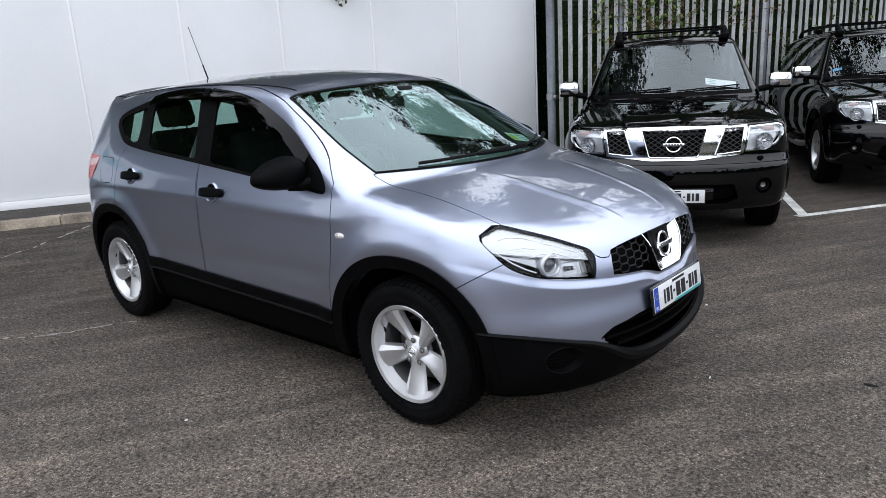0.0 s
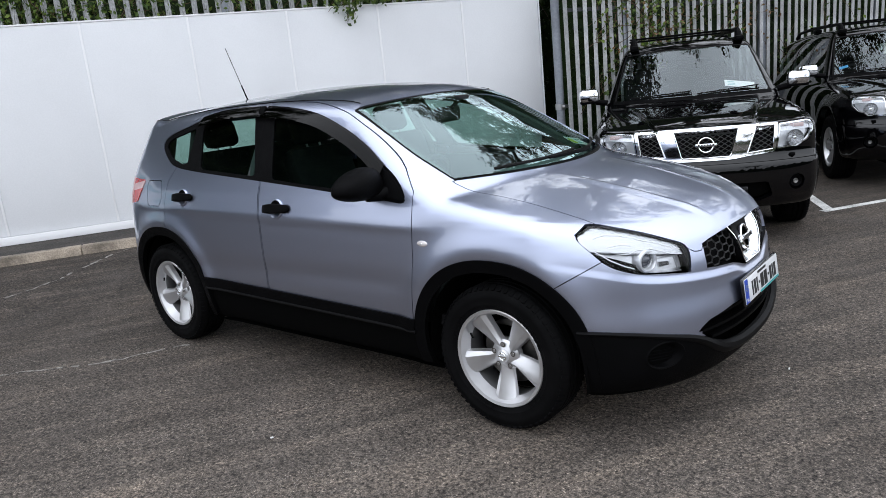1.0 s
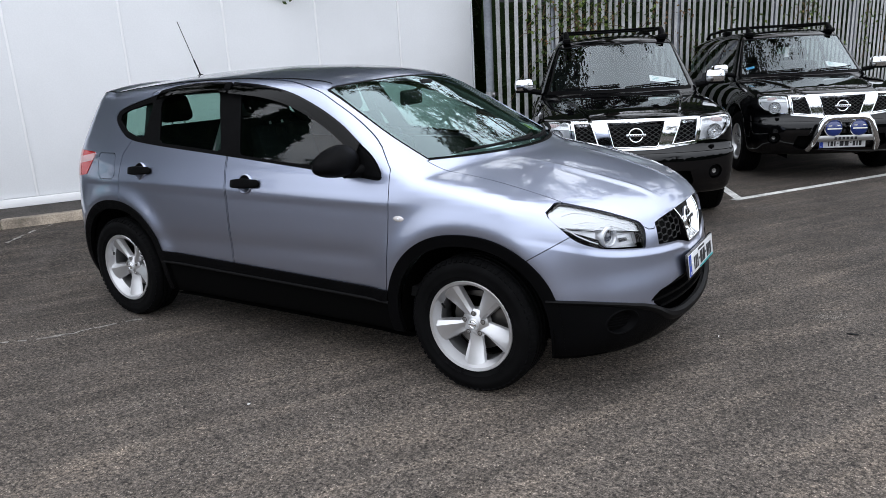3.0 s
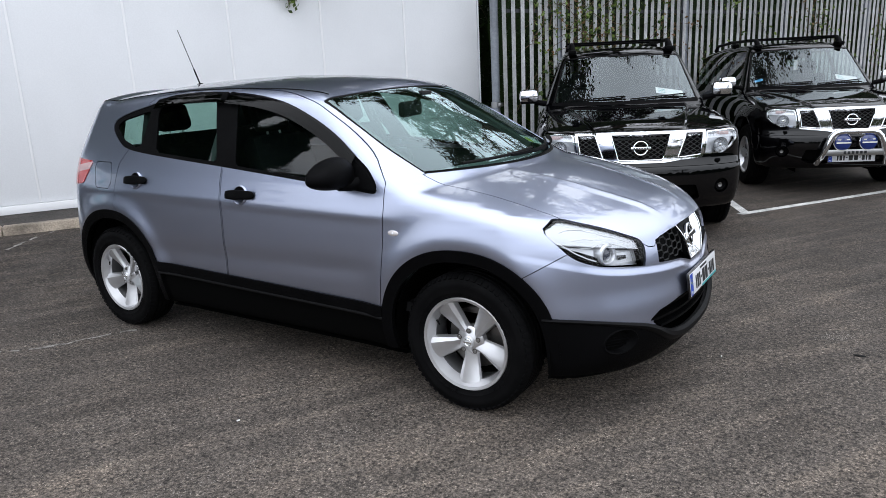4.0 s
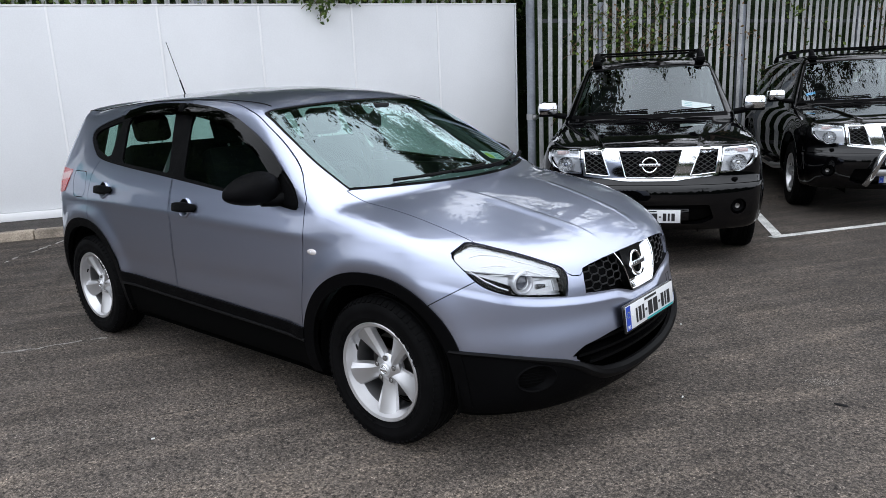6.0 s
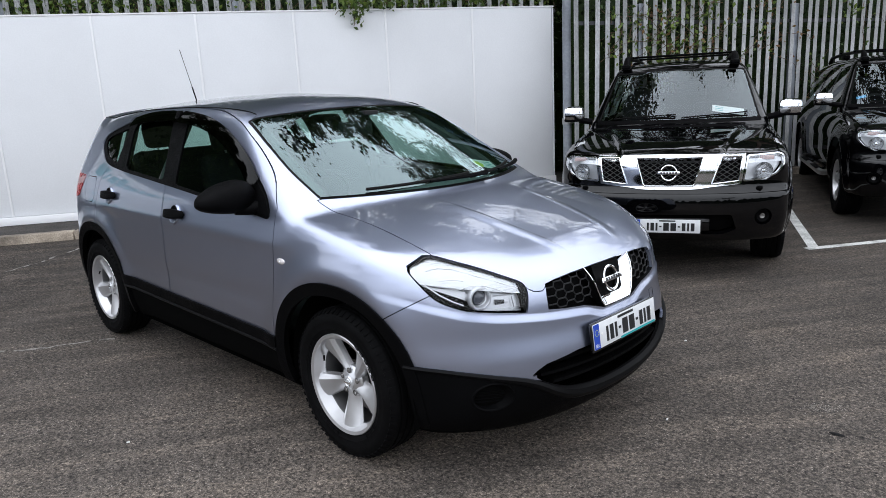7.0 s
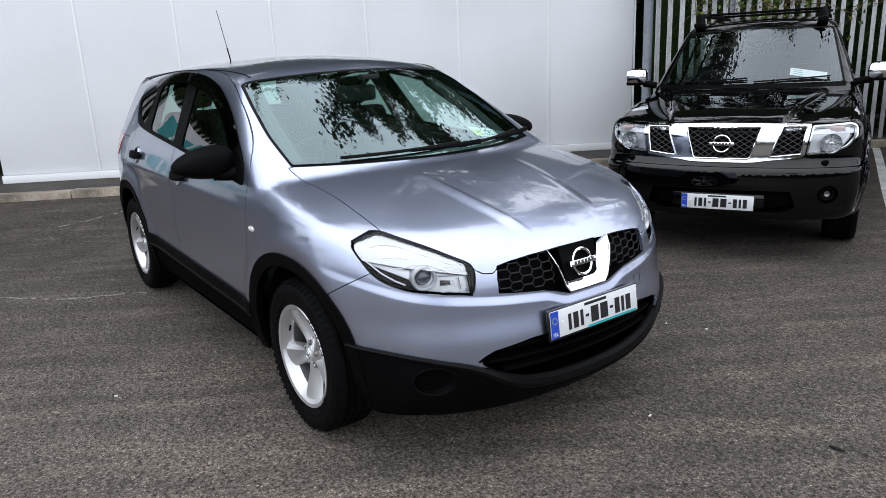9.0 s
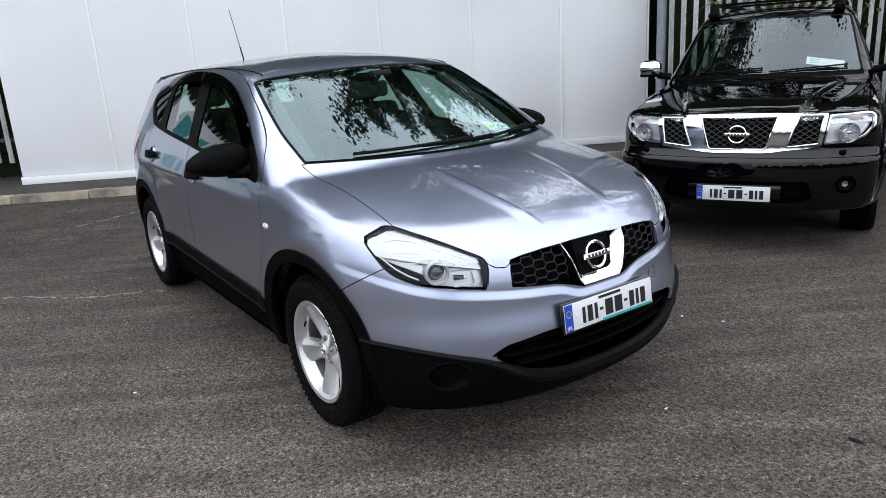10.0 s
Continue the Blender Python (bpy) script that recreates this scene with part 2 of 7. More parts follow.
PANEL = material("white_wall_panel", (0.83, 0.84, 0.855), 0.45, grain=0.02, scale=60, stain=0.05, stain_scale=0.8, bump=0.05, bump_scale=25)
PANEL_JOINT = material("white_joint_strip", (0.92, 0.92, 0.925), 0.35)
SIGN_WHITE = material("white_sign_panel", (0.78, 0.79, 0.8), 0.5, stain=0.05)
CONCRETE = material("kerb_concrete", (0.37, 0.31, 0.245), 0.9, grain=0.3, scale=60, stain=0.8, stain_scale=2.6, bump=0.6, bump_scale=90, vary=0.12)
SOIL = material("dark_gravel_strip", (0.055, 0.048, 0.042), 0.95, grain=0.5, scale=45, stain=0.4, stain_scale=3, bump=0.9, bump_scale=60)
LINE = material("worn_white_road_paint", (0.55, 0.55, 0.53), 0.8, grain=0.35, scale=70, stain=0.35, stain_scale=6, bump=0.5, bump_scale=120)
STEEL = material("weathered_galvanised_steel", (0.52, 0.525, 0.53), 0.6, 0.15, grain=0.15, scale=30, stain=0.3, stain_scale=2.5, vary=0.16)
POST_STEEL = material("grey_steel_post", (0.32, 0.345, 0.385), 0.5, 0.3, grain=0.12, scale=30, stain=0.25, stain_scale=3)
BARK = material("grey_brown_bark", (0.085, 0.062, 0.045), 0.95, grain=0.4, scale=25, stain=0.3, stain_scale=3, bump=0.9, bump_scale=30)
TWIG = material("dry_brown_twig", (0.12, 0.075, 0.045), 0.9, grain=0.3, scale=40)
LEAF = leaf_material("green_leaf", (0.030, 0.070, 0.012), (0.14, 0.20, 0.03))
TREE_LEAF = leaf_material("dark_tree_leaf", (0.010, 0.024, 0.005), (0.045, 0.075, 0.014), 0.15)
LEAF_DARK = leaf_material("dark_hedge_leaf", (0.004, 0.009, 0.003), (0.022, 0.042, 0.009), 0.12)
LEAF_DRY = leaf_material("dry_leaf", (0.12, 0.05, 0.02), (0.22, 0.14, 0.05))
CRACK = material("pale_dust_in_crack", (0.25, 0.235, 0.215), 0.95, grain=0.6, scale=60, stain=0.6, stain_scale=14)
GRIT = material("pale_stone_chippings", (0.30, 0.275, 0.245), 0.9, grain=0.4, scale=30)
TAR = material("dark_tar_seam", (0.012, 0.012, 0.012), 0.8, grain=0.3, scale=60, spec=0.1)
ASPHALT = asphalt_material()

def pchip(xs, ys):
    """A smooth curve through a few design points."""
    xs, ys = np.array(xs, float), np.array(ys, float)
    h, d = np.diff(xs), np.diff(ys) / np.diff(xs)
    m = np.zeros(len(xs))
    m[0], m[-1] = d[0], d[-1]
    for i in range(1, len(xs) - 1):
        if d[i - 1] * d[i] > 0:
            w1, w2 = 2 * h[i] + h[i - 1], h[i] + 2 * h[i - 1]
            m[i] = (w1 + w2) / (w1 / d[i - 1] + w2 / d[i])

    def at(x):
        x = np.asarray(x, float)
        i = np.clip(np.searchsorted(xs, x) - 1, 0, len(xs) - 2)
        s = (x - xs[i]) / h[i]
        out = np.where(s < 0, ys[0] + m[0] * (x - xs[0]), np.where(s > 1, ys[-1] + m[-1] * (x - xs[-1]), 0))
        c = np.clip(s, 0, 1)
        inside = ys[i] * (1 + 2 * c) * (1 - c) ** 2 + h[i] * m[i] * c * (1 - c) ** 2 + ys[i + 1] * c * c * (3 - 2 * c) + h[i] * m[i + 1] * c * c * (c - 1)
        return np.where((s < 0) | (s > 1), out, inside)

    return at


def smax(a, b, r):
    """The larger of two fields, its edge rounded over r."""
    k = np.clip(0.5 + 0.5 * (a - b) / r, 0, 1)
    return b * (1 - k) + a * k + r * k * (1 - k)


def smin(a, b, r):
    return -smax(-a, -b, r)



class Geo:
    """Gathers simple shapes into one mesh."""

    def __init__(self):
        self.v, self.f = [], []

    def add(self, verts, faces, m=None):
        base = len(self.v)
        self.v += [tuple(m @ Vector(p)) if m else tuple(p) for p in verts]
        self.f += [tuple(base + i for i in face) for face in faces]
        return self

    def box(self, centre, size, m=None, bevel=0.0, taper=1.0):
        cx, cy, cz = centre
        sx, sy, sz = (s / 2 for s in size)
        b = min(bevel, sx * 0.98, sy * 0.98, sz * 0.98)
        if b <= 0:
            vs = [(cx + x * sx, cy + y * sy, cz + z * sz) for z in (-1, 1) for y in (-1, 1) for x in (-1, 1)]
            vs = [((x - cx) * (taper if z > cz else 1) + cx, (y - cy) * (taper if z > cz else 1) + cy, z) for x, y, z in vs]
            return self.add(vs, [(0, 2, 3, 1), (4, 5, 7, 6), (0, 1, 5, 4), (2, 6, 7, 3), (0, 4, 6, 2), (1, 3, 7, 5)], m)
        bm = bmesh.new()
        bmesh.ops.create_cube(bm, size=1)
        for v in bm.verts:
            t = taper if v.co.z > 0 else 1
            v.co = (v.co.x * 2 * sx * t, v.co.y * 2 * sy * t, v.co.z * 2 * sz)
        bmesh.ops.bevel(bm, geom=bm.edges[:], offset=b, segments=2, affect="EDGES", profile=0.5)
        vs = [(v.co.x + cx, v.co.y + cy, v.co.z + cz) for v in bm.verts]
        bm.verts.index_update()
        fs = [tuple(v.index for v in f.verts) for f in bm.faces]
        bm.free()
        return self.add(vs, fs, m)

    def lathe(self, profile, n=32, m=None, arc=2 * math.pi):
        """Turns (radius, height) pairs about the local z axis."""
        closed = abs(arc - 2 * math.pi) < 1e-6
        k = n if closed else n + 1
        vs = [(r * math.cos(arc * i / n), r * math.sin(arc * i / n), h) for i in range(k) for r, h in profile]
        p = len(profile)
        fs = [(i * p + j, ((i + 1) % k) * p + j, ((i + 1) % k) * p + j + 1, i * p + j + 1) for i in range(n) for j in range(p - 1)]
        return self.add(vs, fs, m)

    def tube(self, path, radius, n=8, m=None, cap=True):
        """A round bar along a path; radius may be a list."""
        pts = [Vector(p) for p in path]
        rad = radius if isinstance(radius, (list, tuple)) else [radius] * len(pts)
        vs, fs = [], []
        up = Vector((0, 0, 1))
        t0 = (pts[1] - pts[0]).normalized()
        side = t0.cross(up if abs(t0.z) < 0.95 else Vector((1, 0, 0))).normalized()
        for i, p in enumerate(pts):
            t = (pts[min(i + 1, len(pts) - 1)] - pts[max(i - 1, 0)]).normalized()
            side = (side - t * side.dot(t)).normalized()
            other = t.cross(side)
            for j in range(n):
                a = 2 * math.pi * j / n
                vs.append(p + (side * math.cos(a) + other * math.sin(a)) * rad[i])
        for i in range(len(pts) - 1):
            for j in range(n):
                fs.append((i * n + j, i * n + (j + 1) % n, (i + 1) * n + (j + 1) % n, (i + 1) * n + j))
        if cap:
            fs += [tuple(range(n))[::-1], tuple((len(pts) - 1) * n + j for j in range(n))]
        return self.add(vs, fs, m)

    def prism(self, outline, z0, z1, m=None, inset=0.0):
        """A flat outline (x, y) given thickness from z0 to z1; inset chamfers the top edge."""
        k = len(outline)
        cx, cy = sum(p[0] for p in outline) / k, sum(p[1] for p in outline) / k
        rings = [[(x, y, z0) for x, y in outline]]
        if inset:
            rings.append([(x, y, z1 - inset * (1 if z1 > z0 else -1)) for x, y in outline])
            out = []
            for i in range(k):
                a, b, c = Vector(outline[i - 1]), Vector(outline[i]), Vector(outline[(i + 1) % k])
                d = ((a - b).normalized() + (c - b).normalized())
                e = (c - a).normalized()
                nrm = Vector((-e.y, e.x))
                if nrm.dot(Vector((cx, cy)) - b) < 0:
                    nrm = -nrm
                q = b + nrm * inset
                out.append((q.x, q.y, z1))
            rings.append(out)
        else:
            rings.append([(x, y, z1) for x, y in outline])
        vs = [p for r in rings for p in r]
        fs = [(r * k + i, r * k + (i + 1) % k, (r + 1) * k + (i + 1) % k, (r + 1) * k + i) for r in range(len(rings) - 1) for i in range(k)]
        fs += [tuple(range(k))[::-1], tuple((len(rings) - 1) * k + i for i in range(k))]
        return self.add(vs, fs, m)

    def ball(self, centre, size, m=None, n=20):
        prof = [(math.sin(math.pi * i / n), -math.cos(math.pi * i / n)) for i in range(n + 1)]
        t = Matrix.Translation(centre) @ Matrix.Diagonal((*size, 1))
        return self.lathe(prof, n * 2, (m @ t) if m else t)

    def make(self, name, mat, parent=None, label="", angle=35.0, fix=True):
        me = bpy.data.meshes.new(name)
        me.from_pydata(self.v, [], self.f)
        if fix:
            bm = bmesh.new()
            bm.from_mesh(me)
            bmesh.ops.remove_doubles(bm, verts=bm.verts, dist=1e-5)
            bmesh.ops.recalc_face_normals(bm, faces=bm.faces)
            bm.to_mesh(me)
            bm.free()
        me.polygons.foreach_set("use_smooth", [angle > 0] * len(me.polygons))
        if angle > 0:
            me.set_sharp_from_angle(angle=radians(angle))
        me.materials.append(mat)
        return attach(new(name, me), parent, label)


def attach(ob, parent, label=""):
    if parent:
        ob.parent = parent
    if label:
        ob["label"] = label
    return ob


def thing(name, m, label, category, group="", kind=""):
    """An Empty at a thing's base, which carries its parts."""
    ob = new(name)
    ob.empty_display_size = 0.2
    ob.matrix_basis = m
    return tagged(ob, label, category, group, kind)


def turn_to(origin, z, x=None):
    """A pose whose local z axis points along z."""
    z = Vector(z).normalized()
    x = Vector(x) if x is not None else Vector((1, 0, 0) if abs(z.x) < 0.9 else (0, 1, 0))
    x = (x - z * x.dot(z)).normalized()
    y = z.cross(x)
    return Matrix(((x.x, y.x, z.x, origin[0]), (x.y, y.y, z.y, origin[1]), (x.z, y.z, z.z, origin[2]), (0, 0, 0, 1)))


# ---- skins: a body as a smooth field, meshed and cut along drawn outlines ----
def skin(field, x0, x1, zc, nu, ncap, nphi):
    """Meshes a closed field seen from its long axis: verts, normals, triangles."""
    phi = -math.pi / 2 + 2 * math.pi * np.arange(nphi) / nphi
    rows = []
    for th in np.linspace(-math.radians(88.8), 0, ncap, endpoint=False):
        rows.append((x0, th))
    for x in np.linspace(x0, x1, nu):
        rows.append((x, 0.0))
    for th in np.linspace(math.radians(88.8), 0, ncap, endpoint=False)[::-1]:
        rows.append((x1, th))
    o = np.array([[(x, 0, zc)] * nphi for x, th in rows])
    d = np.array([np.stack([np.full(nphi, math.sin(th)), math.cos(th) * np.cos(phi), math.cos(th) * np.sin(phi)], 1) for x, th in rows])
    lo, hi = np.zeros(o.shape[:2]), np.full(o.shape[:2], 3.0)
    for _ in range(34):
        mid = (lo + hi) / 2
        inside = field(o + d * mid[..., None]) < 0
        lo, hi = np.where(inside, mid, lo), np.where(inside, hi, mid)
    v = (o + d * lo[..., None]).reshape(-1, 3)
    nr = len(rows)
    i, j = np.meshgrid(np.arange(nr - 1), np.arange(nphi), indexing="ij")
    a, b = i * nphi + j, i * nphi + (j + 1) % nphi
    c, e = a + nphi, b + nphi
    tri = np.concatenate([np.stack([a, b, c], -1).reshape(-1, 3), np.stack([b, e, c], -1).reshape(-1, 3)])
    poles = np.array([v[:nphi].mean(0), v[-nphi:].mean(0)])
    k = np.arange(nphi)
    tri = np.concatenate([tri, np.stack([np.full(nphi, len(v)), (k + 1) % nphi, k], -1), np.stack([np.full(nphi, len(v) + 1), (nr - 1) * nphi + k, (nr - 1) * nphi + (k + 1) % nphi], -1)])
    v = np.concatenate([v, poles])
    return v, gradient(field, v), tri


def gradient(field, v, h=2e-3):
    g = np.stack([field(v + h * e) - field(v - h * e) for e in np.eye(3)], 1)
    return g / np.linalg.norm(g, axis=1)[:, None]


def cut(mesh, f):
    """Splits a triangle mesh along f = 0, given at its vertices: (the part below, the part above)."""
    v, nrm, tri = mesh
    neg = f < 0
    count = neg[tri].sum(1)
    out = [[tri[count == 3]], [tri[count == 0]]]
    extra_v, extra_n, base = [], [], len(v)
    index = {}
    for lone_neg, which in ((True, count == 1), (False, count == 2)):
        t = tri[which]
        if not len(t):
            continue
        lone = np.argmax(neg[t] == lone_neg, axis=1)
        r = np.arange(len(t))
        a, b, c = t[r, lone], t[r, (lone + 1) % 3], t[r, (lone + 2) % 3]
        ids = []
        for p, q in ((a, b), (a, c)):
            lo, hi = np.minimum(p, q), np.maximum(p, q)
            s = f[lo] / (f[lo] - f[hi])
            pv = v[lo] + (v[hi] - v[lo]) * s[:, None]
            pn = nrm[lo] + (nrm[hi] - nrm[lo]) * s[:, None]
            new_ids = np.empty(len(lo), int)
            for n_, (x, y) in enumerate(zip(lo.tolist(), hi.tolist())):
                k = index.get((x, y))
                if k is None:
                    k = index[(x, y)] = base + len(extra_v)
                    extra_v.append(pv[n_])
                    extra_n.append(pn[n_])
                new_ids[n_] = k
            ids.append(new_ids)
        p, q = ids
        out[0 if lone_neg else 1].append(np.stack([a, p, q], 1))
        out[1 if lone_neg else 0] += [np.stack([p, b, c], 1), np.stack([p, c, q], 1)]
    if extra_v:
        v = np.concatenate([v, np.array(extra_v)])
        en = np.array(extra_n)
        nrm = np.concatenate([nrm, en / np.linalg.norm(en, axis=1)[:, None]])
    return [tidy((v, nrm, np.concatenate(o))) for o in out]


def score(field, mesh, height, levels):
    """Adds edges to a skin where height(v) passes each level, so that a crease runs clean along them."""
    for z in levels:
        low, high = cut(mesh, height(mesh[0]) - z)
        mesh = (np.concatenate([low[0], high[0]]), np.concatenate([low[1], high[1]]), np.concatenate([low[2], high[2] + len(low[0])]))
    v = mesh[0]
    for _ in range(2):
        g = np.stack([field(v + 1e-3 * e) - field(v - 1e-3 * e) for e in np.eye(3)], 1) / 2e-3
        v = v - g * (field(v) / np.maximum((g * g).sum(1), 0.2))[:, None]
    _, first, same = np.unique(np.round(v, 5), axis=0, return_index=True, return_inverse=True)
    v, tri = v[first], same.reshape(-1)[mesh[2]]
    tri = tri[(tri[:, 0] != tri[:, 1]) & (tri[:, 1] != tri[:, 2]) & (tri[:, 2] != tri[:, 0])]
    return v, gradient(field, v, 1e-3), tri


def tidy(mesh):
    v, nrm, tri = mesh
    used = np.unique(tri)
    back = np.zeros(len(v), int)
    back[used] = np.arange(len(used))
    return v[used], nrm[used], back[tri]


def outline(points, smooth=0, n=6):
    """A closed outline, rounded through its points by a spline where smooth is set."""
    p = np.array(points, float)
    if not smooth:
        return p
    out = []
    for i in range(len(p)):
        a, b, c, d = p[i - 1], p[i], p[(i + 1) % len(p)], p[(i + 2) % len(p)]
        for s in np.arange(n) / n:
            out.append(0.5 * (2 * b + (c - a) * s + (2 * a - 5 * b + 4 * c - d) * s * s + (3 * b - a - 3 * c + d) * s ** 3))
    return np.array(out)


def inside(u, w, poly):
    """The signed distance of points (u, w) from a closed outline, negative within."""
    q = np.stack([u, w], 1)
    best = np.full(len(q), 1e9)
    odd = np.zeros(len(q), bool)
    for i in range(len(poly)):
        a, b = poly[i - 1], poly[i]
        e = b - a
        s = np.clip(((q - a) @ e) / (e @ e + 1e-12), 0, 1)
        best = np.minimum(best, np.linalg.norm(q - a - s[:, None] * e, axis=1))
        cross = (a[1] > q[:, 1]) != (b[1] > q[:, 1])
        with np.errstate(divide="ignore", invalid="ignore"):
            odd ^= cross & (q[:, 0] < (b[0] - a[0]) * (q[:, 1] - a[1]) / (b[1] - a[1]) + a[0])
    return np.where(odd, -best, best)


def panel(mesh, name, mat, parent, label="", lift=0.0, flange=0.012):
    """Links a cut skin as one part, with its edges turned in by the flange."""
    v, nrm, tri = mesh
    if not len(tri):
        return None
    v = v + nrm * lift
    faces = tri
    normals = nrm
    if flange:
        e = np.concatenate([tri[:, [0, 1]], tri[:, [1, 2]], tri[:, [2, 0]]])
        key = np.sort(e, 1)
        _, first, num = np.unique(key[:, 0] * (len(v) + 1) + key[:, 1], return_index=True, return_counts=True)
        rim = e[first[num == 1]]
        ids = np.unique(rim)
        back = np.full(len(v), -1)
        back[ids] = np.arange(len(ids))
        top, low = len(v) + back, len(v) + len(ids) + back
        a, b = rim[:, 0], rim[:, 1]
        sides = np.concatenate([np.stack([top[a], low[a], top[b]], 1), np.stack([top[b], low[a], low[b]], 1)])
        v = np.concatenate([v, v[ids], v[ids] - nrm[ids] * flange])
        faces = np.concatenate([tri, sides])
        normals = np.concatenate([nrm, np.zeros((2 * len(ids), 3))])
    me = bpy.data.meshes.new(name)
    me.from_pydata(v.tolist(), [], faces.tolist())
    me.polygons.foreach_set("use_smooth", [True] * len(me.polygons))
    me.normals_split_custom_set_from_vertices(normals.tolist())
    me.materials.append(mat)
    return attach(new(name, me), parent, label)


def halves(mesh, axis=1):
    """The two mirror halves of a cut skin."""
    v, nrm, tri = mesh
    mid = v[tri].mean(1)[:, axis]
    return tidy((v, nrm, tri[mid < 0])), tidy((v, nrm, tri[mid >= 0]))


def on_skin(field, p, d, far=3.0):
    """Where a ray meets a field."""
    p, d = np.array(p, float), np.array(d, float) / np.linalg.norm(d)
    s = np.linspace(0, far, 600)
    i = int(np.argmax(field(p + s[:, None] * d) < 0))
    lo, hi = s[max(i - 1, 0)], s[i]
    for _ in range(25):
        mid = (lo + hi) / 2
        lo, hi = (lo, mid) if field((p + mid * d)[None])[0] < 0 else (mid, hi)
    return p + lo * d



# ---- setting: ground, kerb, wall, fence ----
WALL_AT, WALL_TURN = Vector((-6.1, 0.0, 0.0)), 31.0
ALONG = Vector((math.sin(radians(WALL_TURN)), math.cos(radians(WALL_TURN)), 0))
INTO = Vector((-ALONG.y, ALONG.x, 0))  # from the car park towards the wall
FENCE_AT, FENCE_TURN = Vector((-1.5, 6.75, 0.0)), 25.5
F_ALONG = Vector((math.sin(radians(FENCE_TURN)), math.cos(radians(FENCE_TURN)), 0))
F_INTO = Vector((-F_ALONG.y, F_ALONG.x, 0))


def ground_height(x, y):
    s = np.clip((x * INTO.x + y * INTO.y - 1.9) / 2.4, 0, 1)
    return 0.07 * s * s * (3 - 2 * s)


def build_ground():
    side = np.concatenate([-np.geomspace(400, 12, 14), np.linspace(-11, 13, 49), np.geomspace(14, 400, 14)])
    xx, yy = np.meshgrid(side, side, indexing="ij")
    zz = ground_height(xx, yy)
    n = len(side)
    i, j = np.meshgrid(np.arange(n - 1), np.arange(n - 1), indexing="ij")
    a = (i * n + j).ravel()
    me = bpy.data.meshes.new("ground")
    me.from_pydata(np.stack([xx.ravel(), yy.ravel(), zz.ravel()], 1).tolist(), [], np.stack([a, a + n, a + n + 1, a + 1], 1).tolist())
    me.polygons.foreach_set("use_smooth", [True] * len(me.polygons))
    me.materials.append(ASPHALT)
    tagged(new("ground", me), "worn grey asphalt of a car park, stained and cracked", "ground", kind="structure")


def strip(name, pts, width, mat, label, lift=0.004, cat="road marking"):
    """A painted or worn strip that lies on the ground along a path."""
    g = Geo()
    pts = [Vector(p) for p in pts]
    fine = []
    for a, b in zip(pts, pts[1:]):
        k = max(1, int((b - a).length / 0.25))
        fine += [a.lerp(b, i / k) for i in range(k)]
    fine.append(pts[-1])
    vs = []
    for i, p in enumerate(fine):
        t = (fine[min(i + 1, len(fine) - 1)] - fine[max(i - 1, 0)]).normalized()
        s = Vector((-t.y, t.x)) * width / 2
        for q in (p + s, p - s):
            vs.append((q.x, q.y, float(ground_height(q.x, q.y)) + lift))
    g.add(vs, [(2 * i, 2 * i + 1, 2 * i + 3, 2 * i + 2) for i in range(len(fine) - 1)])
    return tagged(g.make(name, mat, angle=0, fix=False), label, cat, kind="structure")


build_ground()
BAY = Vector((-math.sin(radians(24.6)), math.cos(radians(24.6))))
CORNER = Vector((1.60, 4.17))
EDGE = Vector((0.555, 0.832))
strip("parking_line", [CORNER - EDGE * 0.05, CORNER + EDGE * 5.4], 0.09, LINE, "worn white painted line along the ends of the parking bays")
strip("parking_line", [CORNER + EDGE * 0.03 + BAY * 0.03, CORNER + BAY * 4.6], 0.09, LINE, "worn white painted line between two parking bays", 0.0045)



def crack(pts, width, mat, label, seed):
    """An uneven, broken line in the asphalt."""
    r = random.Random(seed)
    g = Geo()
    pts = [Vector(p) for p in pts]
    for a, b in zip(pts, pts[1:]):
        n = max(2, int((b - a).length / 0.05))
        t = (b - a).normalized()
        side = Vector((-t.y, t.x))
        w, off = width * r.uniform(0.4, 1), 0.0
        for i in range(n):
            w2, off2 = max(0.002, width * r.uniform(0.15, 1.2)), off * 0.7 + r.gauss(0, 0.010)
            if r.random() < 0.82:
                p, q = a.lerp(b, i / n), a.lerp(b, (i + 1) / n)
                vs = []
                for c, o, ww in ((p, off, w), (q, off2, w2)):
                    for sg in (1, -1):
                        v = c + side * (o + sg * ww / 2)
                        vs.append((v.x, v.y, float(ground_height(v.x, v.y)) + 0.003))
                g.add(vs, [(0, 1, 3, 2)])
            w, off = w2, off2
    return tagged(g.make("crack", mat, angle=0, fix=False), label, "crack", kind="structure")


crack([(-2.5, -2.45), (-1.87, -1.80), (-1.40, -1.30), (-1.18, -0.90)], 0.030, CRACK, "pale dusty crack in the asphalt", 1)
crack([(-3.99, -1.08), (-4.2, -0.45), (-4.74, 0.55)], 0.040, CRACK, "pale dusty crack in the asphalt", 2)
crack([(0.10, -1.50), (0.29, -1.19), (0.47, -0.91)], 0.005, TAR, "thin dark crack in the asphalt", 8)
crack([(-0.9, -2.9), (0.2, -2.6), (1.2, -2.5)], 0.012, CRACK, "pale dusty crack in the asphalt", 5)
spot = Geo().ball((2.82, 0.62, 0.002), (0.032, 0.013, 0.004), None, 8)
tagged(spot.make("tar_lump", TAR), "small dark lump of tar on the asphalt", "tar lump")
rs = random.Random(9)
